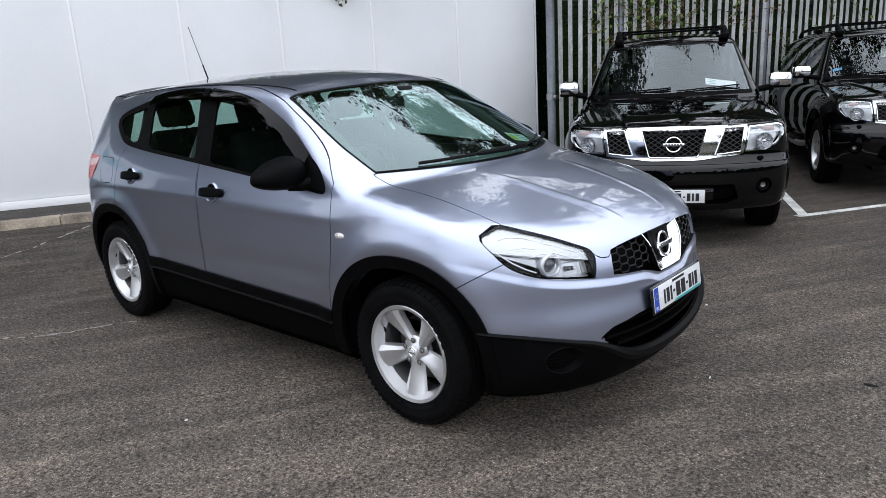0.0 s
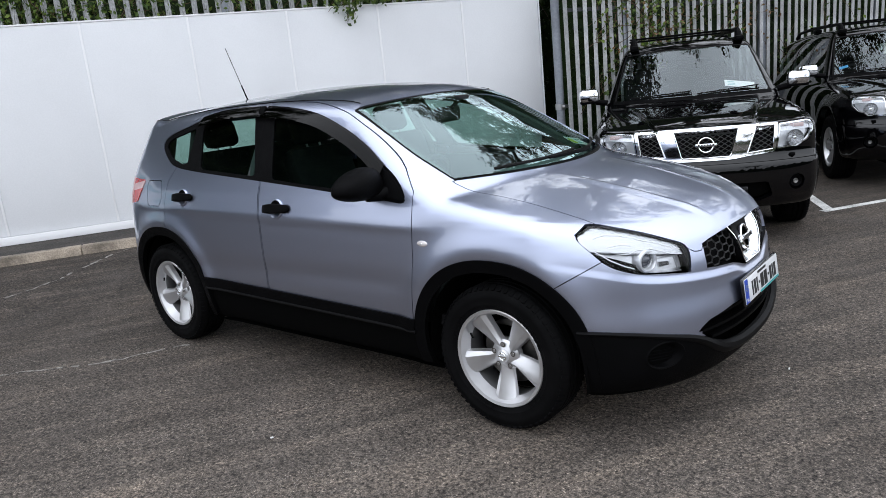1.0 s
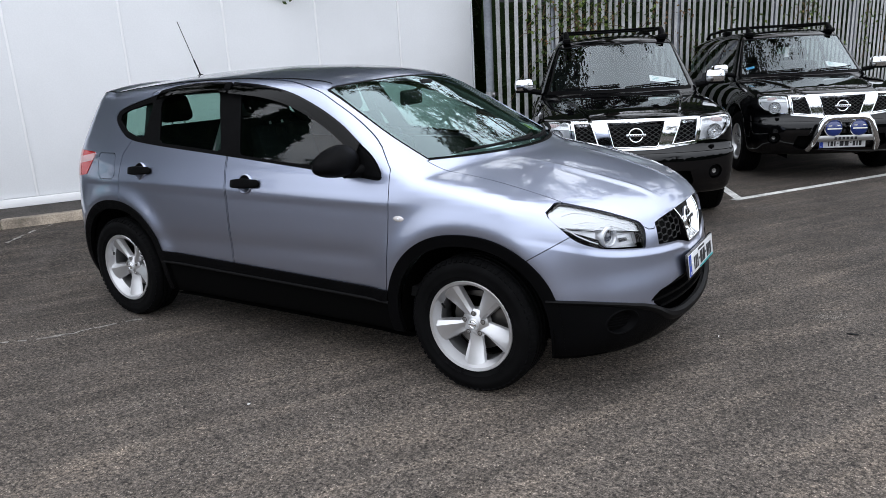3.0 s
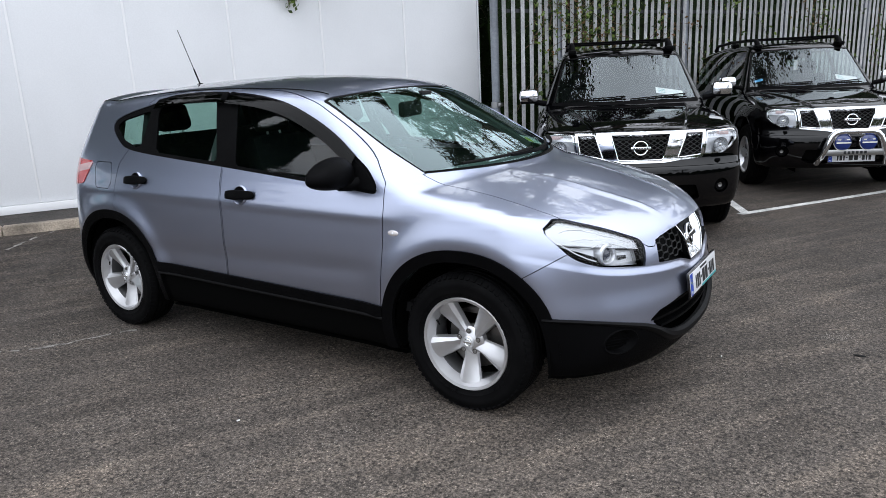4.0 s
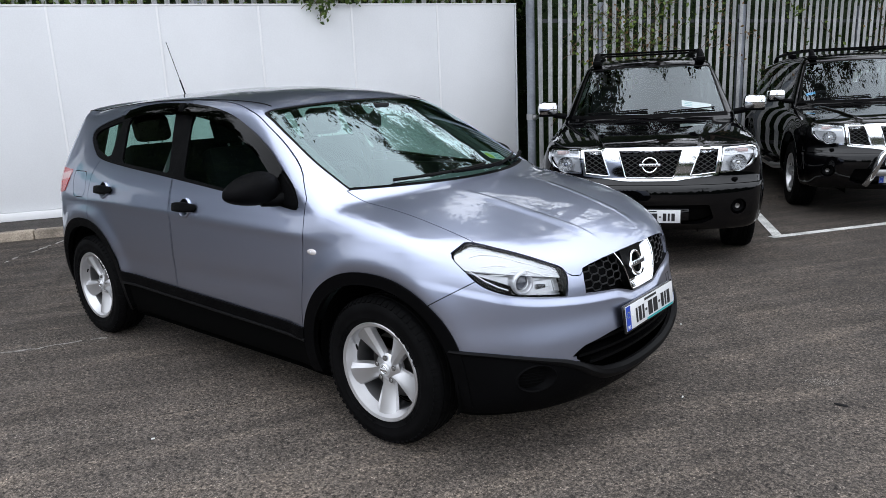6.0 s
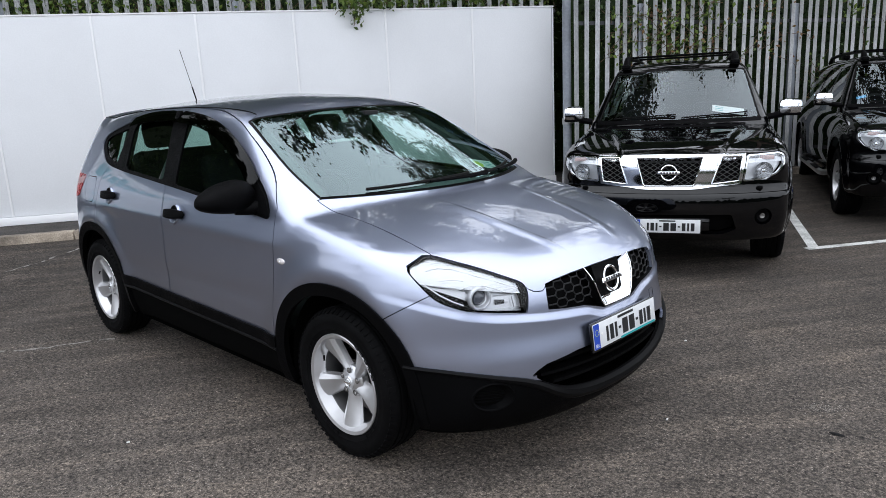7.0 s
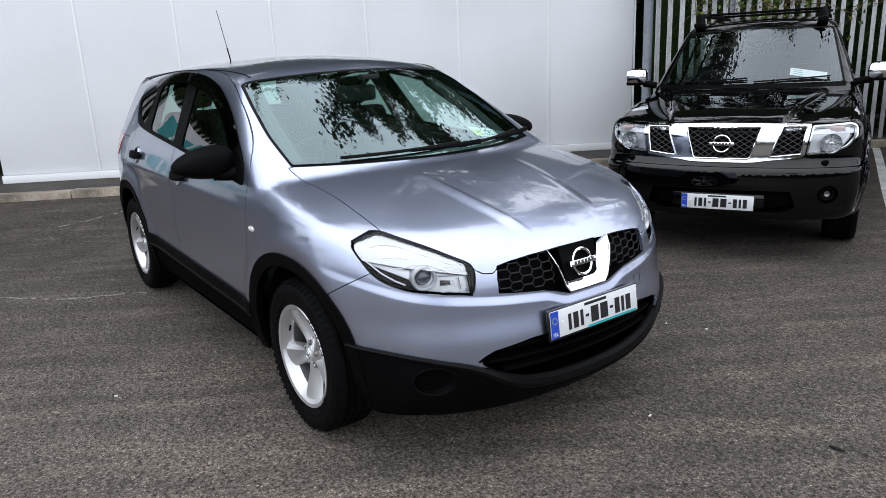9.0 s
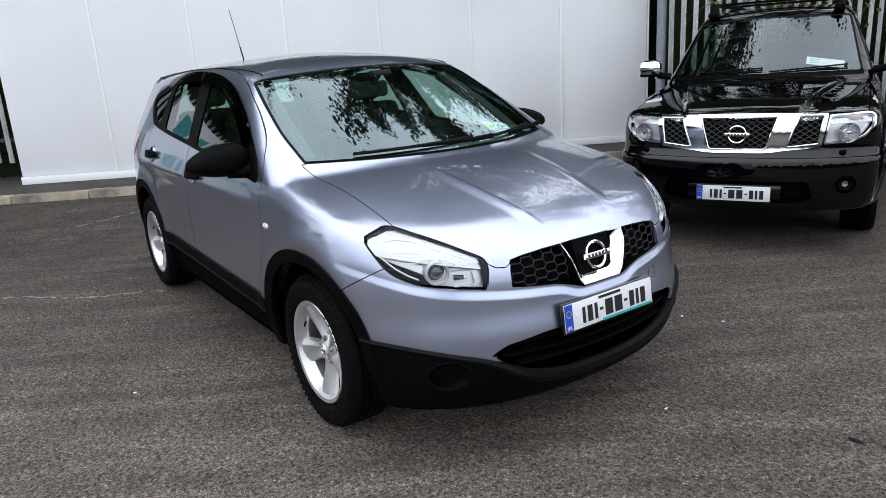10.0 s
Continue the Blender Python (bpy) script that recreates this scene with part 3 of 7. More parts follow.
for x, y in [(1.8, 1.31), (1.6, 1.22), (2.2, 0.3), (0.42, -1.45)]:
    bit = Geo().box((0, 0, 0.003), (rs.uniform(0.010, 0.018), rs.uniform(0.006, 0.012), 0.006), bevel=0.0015).make("paper_scrap", PAPER)
    bit.matrix_basis = pose(x, y, 0, 0, 0, rs.uniform(0, 180))
    tagged(bit, "tiny white scrap of paper lying on the asphalt", "litter", "litter on the asphalt")


def build_grit(name, runs, seed, label):
    """Loose pale chippings, scattered along worn tracks (from, to, spread, how many)."""
    r = random.Random(seed)
    g = Geo()
    for a, b, spread, count in runs:
        a, b = Vector(a), Vector(b)
        t = (b - a).normalized() if (b - a).length > 0 else Vector((1, 0))
        for _ in range(count):
            p = a.lerp(b, r.random()) + Vector((-t.y, t.x)) * r.gauss(0, spread) + t * r.gauss(0, spread)
            z, w, h = float(ground_height(p.x, p.y)), r.uniform(0.002, 0.0048), r.uniform(0.001, 0.0026)
            c = [(p.x + w * r.uniform(0.6, 1.2) * math.cos(k * 1.571 + r.uniform(-0.4, 0.4)), p.y + w * r.uniform(0.6, 1.2) * math.sin(k * 1.571 + r.uniform(-0.4, 0.4)), z - 0.001) for k in range(4)]
            g.add(c + [(p.x, p.y, z + h)], [(0, 1, 4), (1, 2, 4), (2, 3, 4), (3, 0, 4)])
    tagged(g.make(name, GRIT, None, "", 0, fix=False), label, "grit", kind="stuff")


build_grit("loose_grit", [((0.60, -2.05), (1.00, -1.25), 0.07, 420), ((-0.25, -1.95), (0.46, -0.92), 0.06, 360), ((2.64, 0.82), (2.74, 0.90), 0.035, 170), ((-2.4, -2.3), (-1.2, -0.9), 0.10, 500), ((2.0, -0.6), (3.4, 1.6), 0.40, 420), ((-0.5, -2.6), (2.2, -2.0), 0.40, 500)], 77, "pale loose chippings scattered over the worn asphalt")
wall_m = Matrix.Translation(WALL_AT) @ Matrix.Rotation(-radians(WALL_TURN), 4, "Z")  # local y runs along the wall, local -x into it
BASE, TOP, LEFT_END, RIGHT_END, PITCH = 0.17, 2.63, -1.43, 7.0, 1.2


def build_wall():
    wall = thing("wall_white", wall_m, "tall white panelled hoarding wall with narrow vertical joints", "wall", kind="structure")
    Geo().box((-0.16, (LEFT_END + RIGHT_END) / 2, (BASE + TOP) / 2), (0.18, RIGHT_END - LEFT_END - 0.02, TOP - BASE - 0.02)).make("wall_core", PANEL, wall)
    Geo().box((-0.135, (LEFT_END + RIGHT_END) / 2, TOP + 0.010), (0.245, RIGHT_END - LEFT_END + 0.01, 0.022), bevel=0.006).make("coping", PANEL_JOINT, wall, "white coping strip")
    Geo().box((0.012, (LEFT_END + RIGHT_END) / 2, BASE + 0.05), (0.03, RIGHT_END - LEFT_END, 0.10), bevel=0.006).make("base_trim", PANEL_JOINT, wall, "white base board")
    Geo().box((-0.06, RIGHT_END - 0.012, (BASE + TOP) / 2), (0.09, 0.022, TOP - BASE - 0.01), bevel=0.004).make("end_trim", PANEL, wall, "white corner strip")
    edges = [LEFT_END] + [1.0 + PITCH * k for k in range(-1, 5)] + [RIGHT_END - 0.03]
    for a, b in zip(edges, edges[1:]):
        Geo().box((-0.05, (a + b) / 2, (BASE + TOP) / 2 + 0.049), (0.06, b - a - 0.006, TOP - BASE - 0.102), bevel=0.003).make("panel", PANEL, wall)
    for y in edges[1:-1]:
        Geo().box((-0.014, y, (BASE + TOP) / 2 + 0.05), (0.014, 0.026, TOP - BASE - 0.11), bevel=0.002).make("joint_strip", PANEL_JOINT, wall)


def build_kerb():
    kerb = thing("kerb", Matrix.Identity(4), "weathered concrete kerb along the foot of the wall and fence", "kerb", kind="structure")
    runs = [(WALL_AT - INTO * 0.80 - ALONG * 3.0, ALONG, 10.6), (WALL_AT - INTO * 0.80 + ALONG * 7.6, F_ALONG, 14.0)]
    rnd = random.Random(4)
    for start, d, length in runs:
        n = int(length / 0.915)
        for i in range(n):
            c = start + d * (i + 0.5) * 0.915
            ang = math.atan2(d.y, d.x)
            z = float(ground_height(c.x, c.y))
            m = Matrix.Translation((c.x, c.y, z + 0.01 + rnd.uniform(-0.004, 0.004))) @ Matrix.Rotation(ang + rnd.uniform(-0.006, 0.006), 4, "Z")
            o = Geo().box((0, 0, 0.0), (0.908, 0.14, 0.17), bevel=0.014).make("kerb_stone", CONCRETE, kerb)
            o.matrix_basis = m
    g = Geo()
    a0, a1 = WALL_AT - INTO * 0.76 - ALONG * 3, WALL_AT - INTO * 0.76 + ALONG * 7.7
    b1 = a1 + F_ALONG * 14
    vs = []
    for p, q in ((a0, INTO), (a1, (INTO + F_INTO).normalized()), (b1, F_INTO)):
        for k in (0, 0.4, 0.9, 2.5):
            vs.append((p + q * k + Vector((0, 0, 0.145 + 0.03 * min(k, 0.9)))))
    g.add(vs, [(r * 4 + c, r * 4 + c + 1, r * 4 + c + 5, r * 4 + c + 4) for r in range(2) for c in range(3)])
    tagged(g.make("verge", SOIL, angle=0), "dark gravel strip between kerb and wall", "verge", kind="structure")


def build_fence(at, turn, first_y, last_y, label, seed):
    fence = thing("fence", Matrix.Translation(at) @ Matrix.Rotation(-radians(turn), 4, "Z"), label, "fence", kind="structure")
    w, z0, z1 = 0.034, 0.14, 2.62
    sec = [(-w, 0.0), (-w * 0.72, 0.012), (-w * 0.3, 0.0), (0, 0.012), (w * 0.3, 0.0), (w * 0.72, 0.012), (w, 0.0)]
    vs, fs = [], []
    for back in (0.0, -0.003):
        for z in (z0, z1):
            vs += [(d + back, y, z) for y, d in sec]
        for y, d in sec:
            vs.append((d + back, y, z1 + (0.13 if abs(y) < 0.001 else 0.10 if abs(abs(y) - w * 0.72) < 0.001 else 0.02)))
    k = len(sec)
    for s in (0, 3 * k):
        for r in range(2):
            fs += [(s + r * k + i, s + r * k + i + 1, s + (r + 1) * k + i + 1, s + (r + 1) * k + i) for i in range(k - 1)]
    for r in range(2):
        for i in (0, k - 1):
            fs.append((r * k + i, (r + 1) * k + i, 3 * k + (r + 1) * k + i, 3 * k + r * k + i))
    first = Geo().add(vs, fs).make("pale", STEEL, fence, angle=20)
    rnd = random.Random(seed)
    for i in range(int((last_y - first_y) / 0.155)):
        o = first if i == 0 else new("pale", first.data)
        o.parent = fence
        o.matrix_basis = Matrix.Translation((0.035, first_y + i * 0.155 + rnd.uniform(-0.006, 0.006), rnd.uniform(-0.012, 0.012))) @ Matrix.Rotation(rnd.uniform(-0.008, 0.008), 4, "X")
    mid, length = (first_y + last_y) / 2, last_y - first_y
    for z in (0.45, 2.35):
        Geo().box((0, mid, z), (0.006, length, 0.05)).box((-0.022, mid, z + 0.022), (0.045, length, 0.006)).make("rail", RAIL_STEEL, fence, angle=0)
    n0 = math.ceil(first_y / 2.75)
    for n in range(n0, int(last_y / 2.75) + 1):
        y = -0.05 + n * 2.75
        Geo().box((-0.07, y, 1.35), (0.007, 0.10, 2.5)).box((-0.001, y, 1.35), (0.009, 0.10, 2.5)).box((-0.035, y, 1.35), (0.07, 0.007, 2.5)).make("post", POST_STEEL, fence, angle=0)
    return fence


build_wall()
build_kerb()
build_fence(FENCE_AT, FENCE_TURN, -1.10, 17.5, "galvanised steel palisade fence, weathered and overgrown with creeper", 7)
build_fence(WALL_AT + INTO * 0.42 + Vector((0, 0, 0.28)), WALL_TURN, -7.6, 7.2, "galvanised steel palisade fence behind the white wall", 8)
pole = thing("pole", Matrix.Translation((-2.13, 5.78, 0)), "grey painted steel pole beside the end of the wall", "pole")
Geo().lathe([(0.0, 0.0), (0.058, 0.0), (0.058, 4.2), (0.0, 4.2)], 20).make("shaft", POST_STEEL, pole)
Geo().lathe([(0.062, 1.02), (0.070, 1.02), (0.070, 1.10), (0.062, 1.10)], 20).box((0.07, 0, 1.06), (0.05, 0.09, 0.05), bevel=0.006).make("clamp_band", SATIN, pole)



# ---- the silver-blue crossover ----
A_WIDE = pchip([0.15, 0.25, 0.35, 0.5, 0.65, 0.8, 0.92, 1.0, 1.08, 1.25, 1.4, 1.5, 1.6], [0.80, 0.845, 0.872, 0.886, 0.890, 0.887, 0.879, 0.862, 0.832, 0.745, 0.662, 0.60, 0.53])
A_PLAN = pchip([-2.2, -2.0, -1.7, -1.3, -0.6, 0.5, 1.2, 1.5, 1.75, 1.95, 2.2], [0.84, 0.90, 0.955, 0.988, 1, 1, 0.995, 0.975, 0.93, 0.86, 0.71])
A_NOSE = pchip([0.15, 0.22, 0.3, 0.4, 0.5, 0.6, 0.7, 0.78, 0.86, 0.95, 1.1], [1.956, 2.066, 2.122, 2.147, 2.139, 2.120, 2.108, 2.086, 2.036, 1.945, 1.75])
A_TAIL = pchip([0.2, 0.3, 0.45, 0.6, 0.8, 1.0, 1.1, 1.3, 1.46, 1.6], [-1.98, -2.05, -2.09, -2.09, -2.06, -2.02, -1.985, -1.885, -1.80, -1.72])
A_HOOD = pchip([0.8, 1.03, 1.28, 1.5, 1.8, 2.0, 2.1, 2.25], [1.14, 1.105, 1.062, 1.015, 0.935, 0.868, 0.82, 0.72])
A_ROOF = pchip([-1.95, -1.6, -1.27, -0.8, -0.4, 0, 0.42, 0.7], [1.448, 1.497, 1.532, 1.559, 1.563, 1.550, 1.508, 1.46])
A_DOME = pchip([1.2, 1.4, 1.7, 1.95, 2.05], [0.315, 0.300, 0.268, 0.222, 0.20])
A_LEDGE = pchip([0, 0.10, 0.22, 0.40, 0.5, 0.6, 0.7, 0.78, 0.9], [0.624, 0.624, 0.658, 0.675, 0.685, 0.696, 0.716, 0.745, 0.80])
AXLE, WHEEL_Z = 1.3155, 0.33


def step(x):
    x = np.clip(x, 0, 1)
    return x * x * (3 - 2 * x)


def body_a(p):
    x, y, z = p[..., 0], np.abs(p[..., 1]), p[..., 2]
    flare = 0
    for ax in (AXLE, -1.29):
        r = np.sqrt((x - ax) ** 2 + (z - 0.34) ** 2)
        flare = flare + 0.016 * np.exp(-(((r - 0.47) / 0.075) ** 2))
    crease = -0.005 * np.exp(-(((z - 0.60 - 0.03 * x) / 0.05) ** 2)) * step((0.95 - x) / 0.3) * step((x + 1.2) / 0.3)
    shoulder = 0.005 * np.exp(-(((z - 0.905 + 0.012 * x) / 0.030) ** 2)) * step((1.15 - x) / 0.4) * step((x + 1.75) / 0.3)
    side = (y - A_WIDE(z) * A_PLAN(x) - flare - crease - shoulder) * 0.93
    ledge = 0.009 * step((A_LEDGE(y) - z) / 0.036)
    front = (x - A_NOSE(z) - ledge + 0.27 * y**2 + 0.40 * y**4) * 0.88
    rear = (A_TAIL(z) + 0.22 * y**2 + 0.25 * y**4 - x) * 0.93
    rise = A_DOME(x) + 0.030 - y
    dome = (0.0065 * step(rise / 0.062) - 0.0025 * step((rise - 0.062) / 0.020)) * step((x - 1.25) / 0.35) * step((2.04 - x) / 0.16)
    hood = z - A_HOOD(x) + 0.12 * y**2 - dome
    screen = (z - 1.065 - 0.53 * (1.28 - x - 0.45 * y**2)) * 0.88
    roof = z - A_ROOF(x) + 0.17 * y**2
    top = smin(hood, smax(screen, roof, 0.05), 0.012)
    f = smax(side, top, 0.055)
    f = smax(f, front, 0.09)
    f = smax(f, rear, 0.10)
    return smax(f, 0.19 - z, 0.05)


def arch(x, z, ax, r, power=2.2):
    return (np.abs(x - ax) ** power + np.abs(z - 0.33) ** power) ** (1 / power) - r


def wheel(m, parent, tyre_r=0.331, rim_r=0.216, wide=0.205, spokes=5, name="wheel"):
    """A road wheel about its axle; local z points outwards."""
    w = thing(name, m, "", "")
    for key in ("label", "category"):
        if key in w:
            del w[key]
    w.parent = parent
    h = wide / 2
    prof = [(rim_r - 0.012, -h * 0.86), (rim_r + 0.01, -h * 0.94), (tyre_r - 0.055, -h), (tyre_r - 0.022, -h * 0.92), (tyre_r - 0.006, -h * 0.74), (tyre_r, -h * 0.45)]
    for zz in (-0.5, -0.17, 0.17, 0.5):
        prof += [(tyre_r, (zz - 0.06) * h), (tyre_r - 0.009, (zz - 0.04) * h), (tyre_r - 0.009, (zz + 0.04) * h), (tyre_r, (zz + 0.06) * h)]
    prof += [(tyre_r, h * 0.6), (tyre_r - 0.006, h * 0.76), (tyre_r - 0.020, h * 0.92), (tyre_r - 0.040, h * 0.985), (tyre_r - 0.044, h * 1.0), (tyre_r - 0.058, h * 1.0), (tyre_r - 0.062, h * 0.985), (rim_r + 0.03, h * 0.985), (rim_r + 0.026, h * 0.95), (rim_r + 0.009, h * 0.91), (rim_r + 0.007, h * 0.80)]
    g = Geo().lathe(prof, 72)
    tyre = g.make("tyre", RUBBER, w, "black rubber tyre")
    blocks = Geo()
    for i in range(64):
        a = 2 * math.pi * i / 64
        for s in (-1, 1):
            mm = Matrix.Rotation(a, 4, "Z") @ Matrix.Translation((tyre_r - 0.0150, 0, s * h * 0.80)) @ Matrix.Rotation(-s * 0.55, 4, "Y")
            blocks.box((0, 0, 0), (0.014, 0.017, h * 0.30), mm)
    tagged(blocks.make("tread_block", RUBBER, w, "", 0, fix=False), kind="stuff")
    letters = Geo()
    for i, (start, count) in enumerate(((0.35, 5), (2.4, 4), (3.9, 5), (5.4, 3))):
        for k in range(count):
            a = start + k * 0.15
            mm = Matrix.Rotation(a, 4, "Z") @ Matrix.Translation((tyre_r - 0.083, 0, h * 0.986))
            letters.box((-0.008, 0, 0), (0.022, 0.005, 0.002), mm).box((0.002, 0.012, 0), (0.003, 0.02, 0.002), mm).box((-0.018, 0.012, 0), (0.003, 0.02, 0.002), mm)
    tagged(letters.make("raised_mark", RUBBER, tyre, "", 0, fix=False), kind="stuff")
    lip = h * 0.90
    Geo().lathe([(rim_r - 0.006, -h * 0.85), (rim_r - 0.022, -h * 0.6), (rim_r - 0.03, lip - 0.055), (rim_r - 0.029, lip - 0.05)], 64).make("barrel", BARREL, w)
    Geo().lathe([(rim_r - 0.029, lip - 0.05), (rim_r - 0.014, lip - 0.012), (rim_r - 0.010, lip), (rim_r + 0.004, lip + 0.004), (rim_r + 0.0065, lip + 0.001), (rim_r + 0.0065, lip - 0.004)], 72).make("rim", ALLOY, w, "silver alloy rim")
    Geo().lathe([(0.0, -0.02), (0.145, -0.02), (0.148, -0.026), (0.148, -0.045), (0.0, -0.045)], 48).make("brake_disc", DISC, w)
    Geo().lathe([(0, -h * 0.8), (rim_r - 0.02, -h * 0.8)], 40).make("backplate", DARK, w)
    face = lip - 0.012
    for i in range(spokes):
        mm = Matrix.Rotation(math.pi / 2 + 2 * math.pi * i / spokes + math.pi / spokes, 4, "Z")
        rows = []
        for r, half, ridge, drop in ((0.030, 0.030, 0.020, 0.030), (0.075, 0.029, 0.022, 0.026), (0.12, 0.039, 0.022, 0.018), (0.17, 0.049, 0.018, 0.008), (rim_r - 0.014, 0.056, 0.010, 0.003)):
            top = face - drop
            rows.append([(r, -half - 0.006, top - 0.035), (r, -half, top - 0.010), (r, -half * 0.55, top), (r, half * 0.1, top - ridge * 0.25), (r, half * 0.75, top - ridge), (r, half, top - ridge - 0.004), (r, half + 0.006, top - 0.035)])
        vs = [p for row in rows for p in row]
        fs = [(a * 7 + b, a * 7 + b + 1, (a + 1) * 7 + b + 1, (a + 1) * 7 + b) for a in range(4) for b in range(6)]
        Geo().add(vs, fs, mm).make("spoke", ALLOY, w, angle=25)
    Geo().lathe([(0.0, face - 0.022), (0.024, face - 0.022), (0.028, face - 0.025), (0.056, face - 0.034), (0.070, face - 0.045), (0.072, face - 0.075)], 40).make("hub", ALLOY, w)
    cap = Geo().lathe([(0.0, face - 0.016), (0.024, face - 0.016), (0.029, face - 0.021), (0.029, face - 0.03)], 28).make("hub_cap", LAMP_TRIM, w)
    Geo().lathe([(0.013, face - 0.0155), (0.016, face - 0.0135), (0.019, face - 0.0155)], 24).box((0, 0, face - 0.0145), (0.042, 0.007, 0.003)).make("badge", CHROME, cap)
    for i in range(5):
        a = math.pi / 2 + 2 * math.pi * i / 5
        mm = Matrix.Rotation(a, 4, "Z") @ Matrix.Translation((0.052, 0, 0))
        # flat darker disc drawn in place of a shaded bolt hole
        Geo().lathe([(0, face - 0.0265), (0.0125, face - 0.0265)], 20, mm).make("bolt_recess", DISC, w)
        Geo().lathe([(0, face - 0.024), (0.007, face - 0.024), (0.009, face - 0.027), (0.009, face - 0.036)], 6, mm).make("wheel_bolt", SATIN, w)
    mm = Matrix.Rotation(2.7, 4, "Z") @ Matrix.Translation((rim_r - 0.03, 0, lip - 0.035)) @ Matrix.Rotation(-1.0, 4, "Y")
    Geo().lathe([(0, 0.03), (0.004, 0.03), (0.005, 0.0)], 8, mm).make("valve", SEAL, w)
    return w


def text_marks(word, size, m, mat, parent, name, depth=0.0012, label=""):
    """Raised lettering from the built-in font, as a mesh."""
    cu = bpy.data.curves.new(name, "FONT")
    cu.body, cu.size, cu.extrude, cu.align_x, cu.align_y = word, size, depth, "CENTER", "CENTER"
    tmp = bpy.data.objects.new("tmp", cu)
    me = bpy.data.meshes.new_from_object(tmp)
    bpy.data.objects.remove(tmp)
    me.name = name
    me.materials.clear()
    me.materials.append(mat)
    ob = attach(new(name, me), parent, label)
    ob.matrix_basis = m
    return ob


def number_plate(parent, m, teal=True):
    """An Irish plate; local x along it, z outwards. The number itself is plain bars."""
    p = new("number_plate")
    p.parent, p.matrix_basis = parent, m @ Matrix.Diagonal((0.935, 0.935, 1, 1))
    p["label"] = "white number plate with a blue band in a black holder"
    Geo().box((0, 0, -0.006), (0.536, 0.128, 0.012), bevel=0.004).make("plate_holder", GLOSS_BLACK, p, "black plastic plate holder")
    Geo().box((0, 0.002, 0.0015), (0.520, 0.111, 0.003), bevel=0.001).make("plate_face", PLATE, p)
    Geo().box((-0.238, 0.002, 0.0038), (0.042, 0.108, 0.0016)).make("blue_band", PLATE_BLUE, p, "blue band")
    text_marks("IRL", 0.022, pose(-0.238, -0.038, 0.0052), PLATE, p, "band_lettering", 0.0004)
    ring = Geo()
    for i in range(12):
        a = 2 * math.pi * i / 12
        ring.lathe([(0, 0.0052), (0.0022, 0.0052)], 6, Matrix.Translation((-0.238 + 0.013 * math.cos(a), 0.018 + 0.013 * math.sin(a), 0)))
    ring.make("star_ring", YELLOW, p, angle=0)
    x = -0.165
    for wide in (0.022, 0.034, 0.022, 0.026, 0.050, 0.050, 0.026, 0.034, 0.022, 0.034):
        if wide == 0.026:
            Geo().box((x + wide / 2, -0.002, 0.0040), (0.018, 0.011, 0.0016)).make("number_bar", INK, p)
        else:
            Geo().box((x + wide / 2, -0.004, 0.0040), (wide - 0.006, 0.066, 0.0016)).make("number_bar", INK, p)
        x += wide + 0.007
    Geo().box((0.0, 0.046, 0.0040), (0.13, 0.011, 0.0012)).make("name_bar", INK, p)
    if teal:
        Geo().box((0.10, -0.050, 0.0040), (0.30, 0.009, 0.0012)).make("footer_bar", TEAL, p)
    for s in (-0.195, 0.225):
        Geo().lathe([(0, 0.0058), (0.005, 0.005), (0.0065, 0.003)], 14, Matrix.Translation((s, 0.005, 0))).make("plate_screw", PAPER, p)
    return p


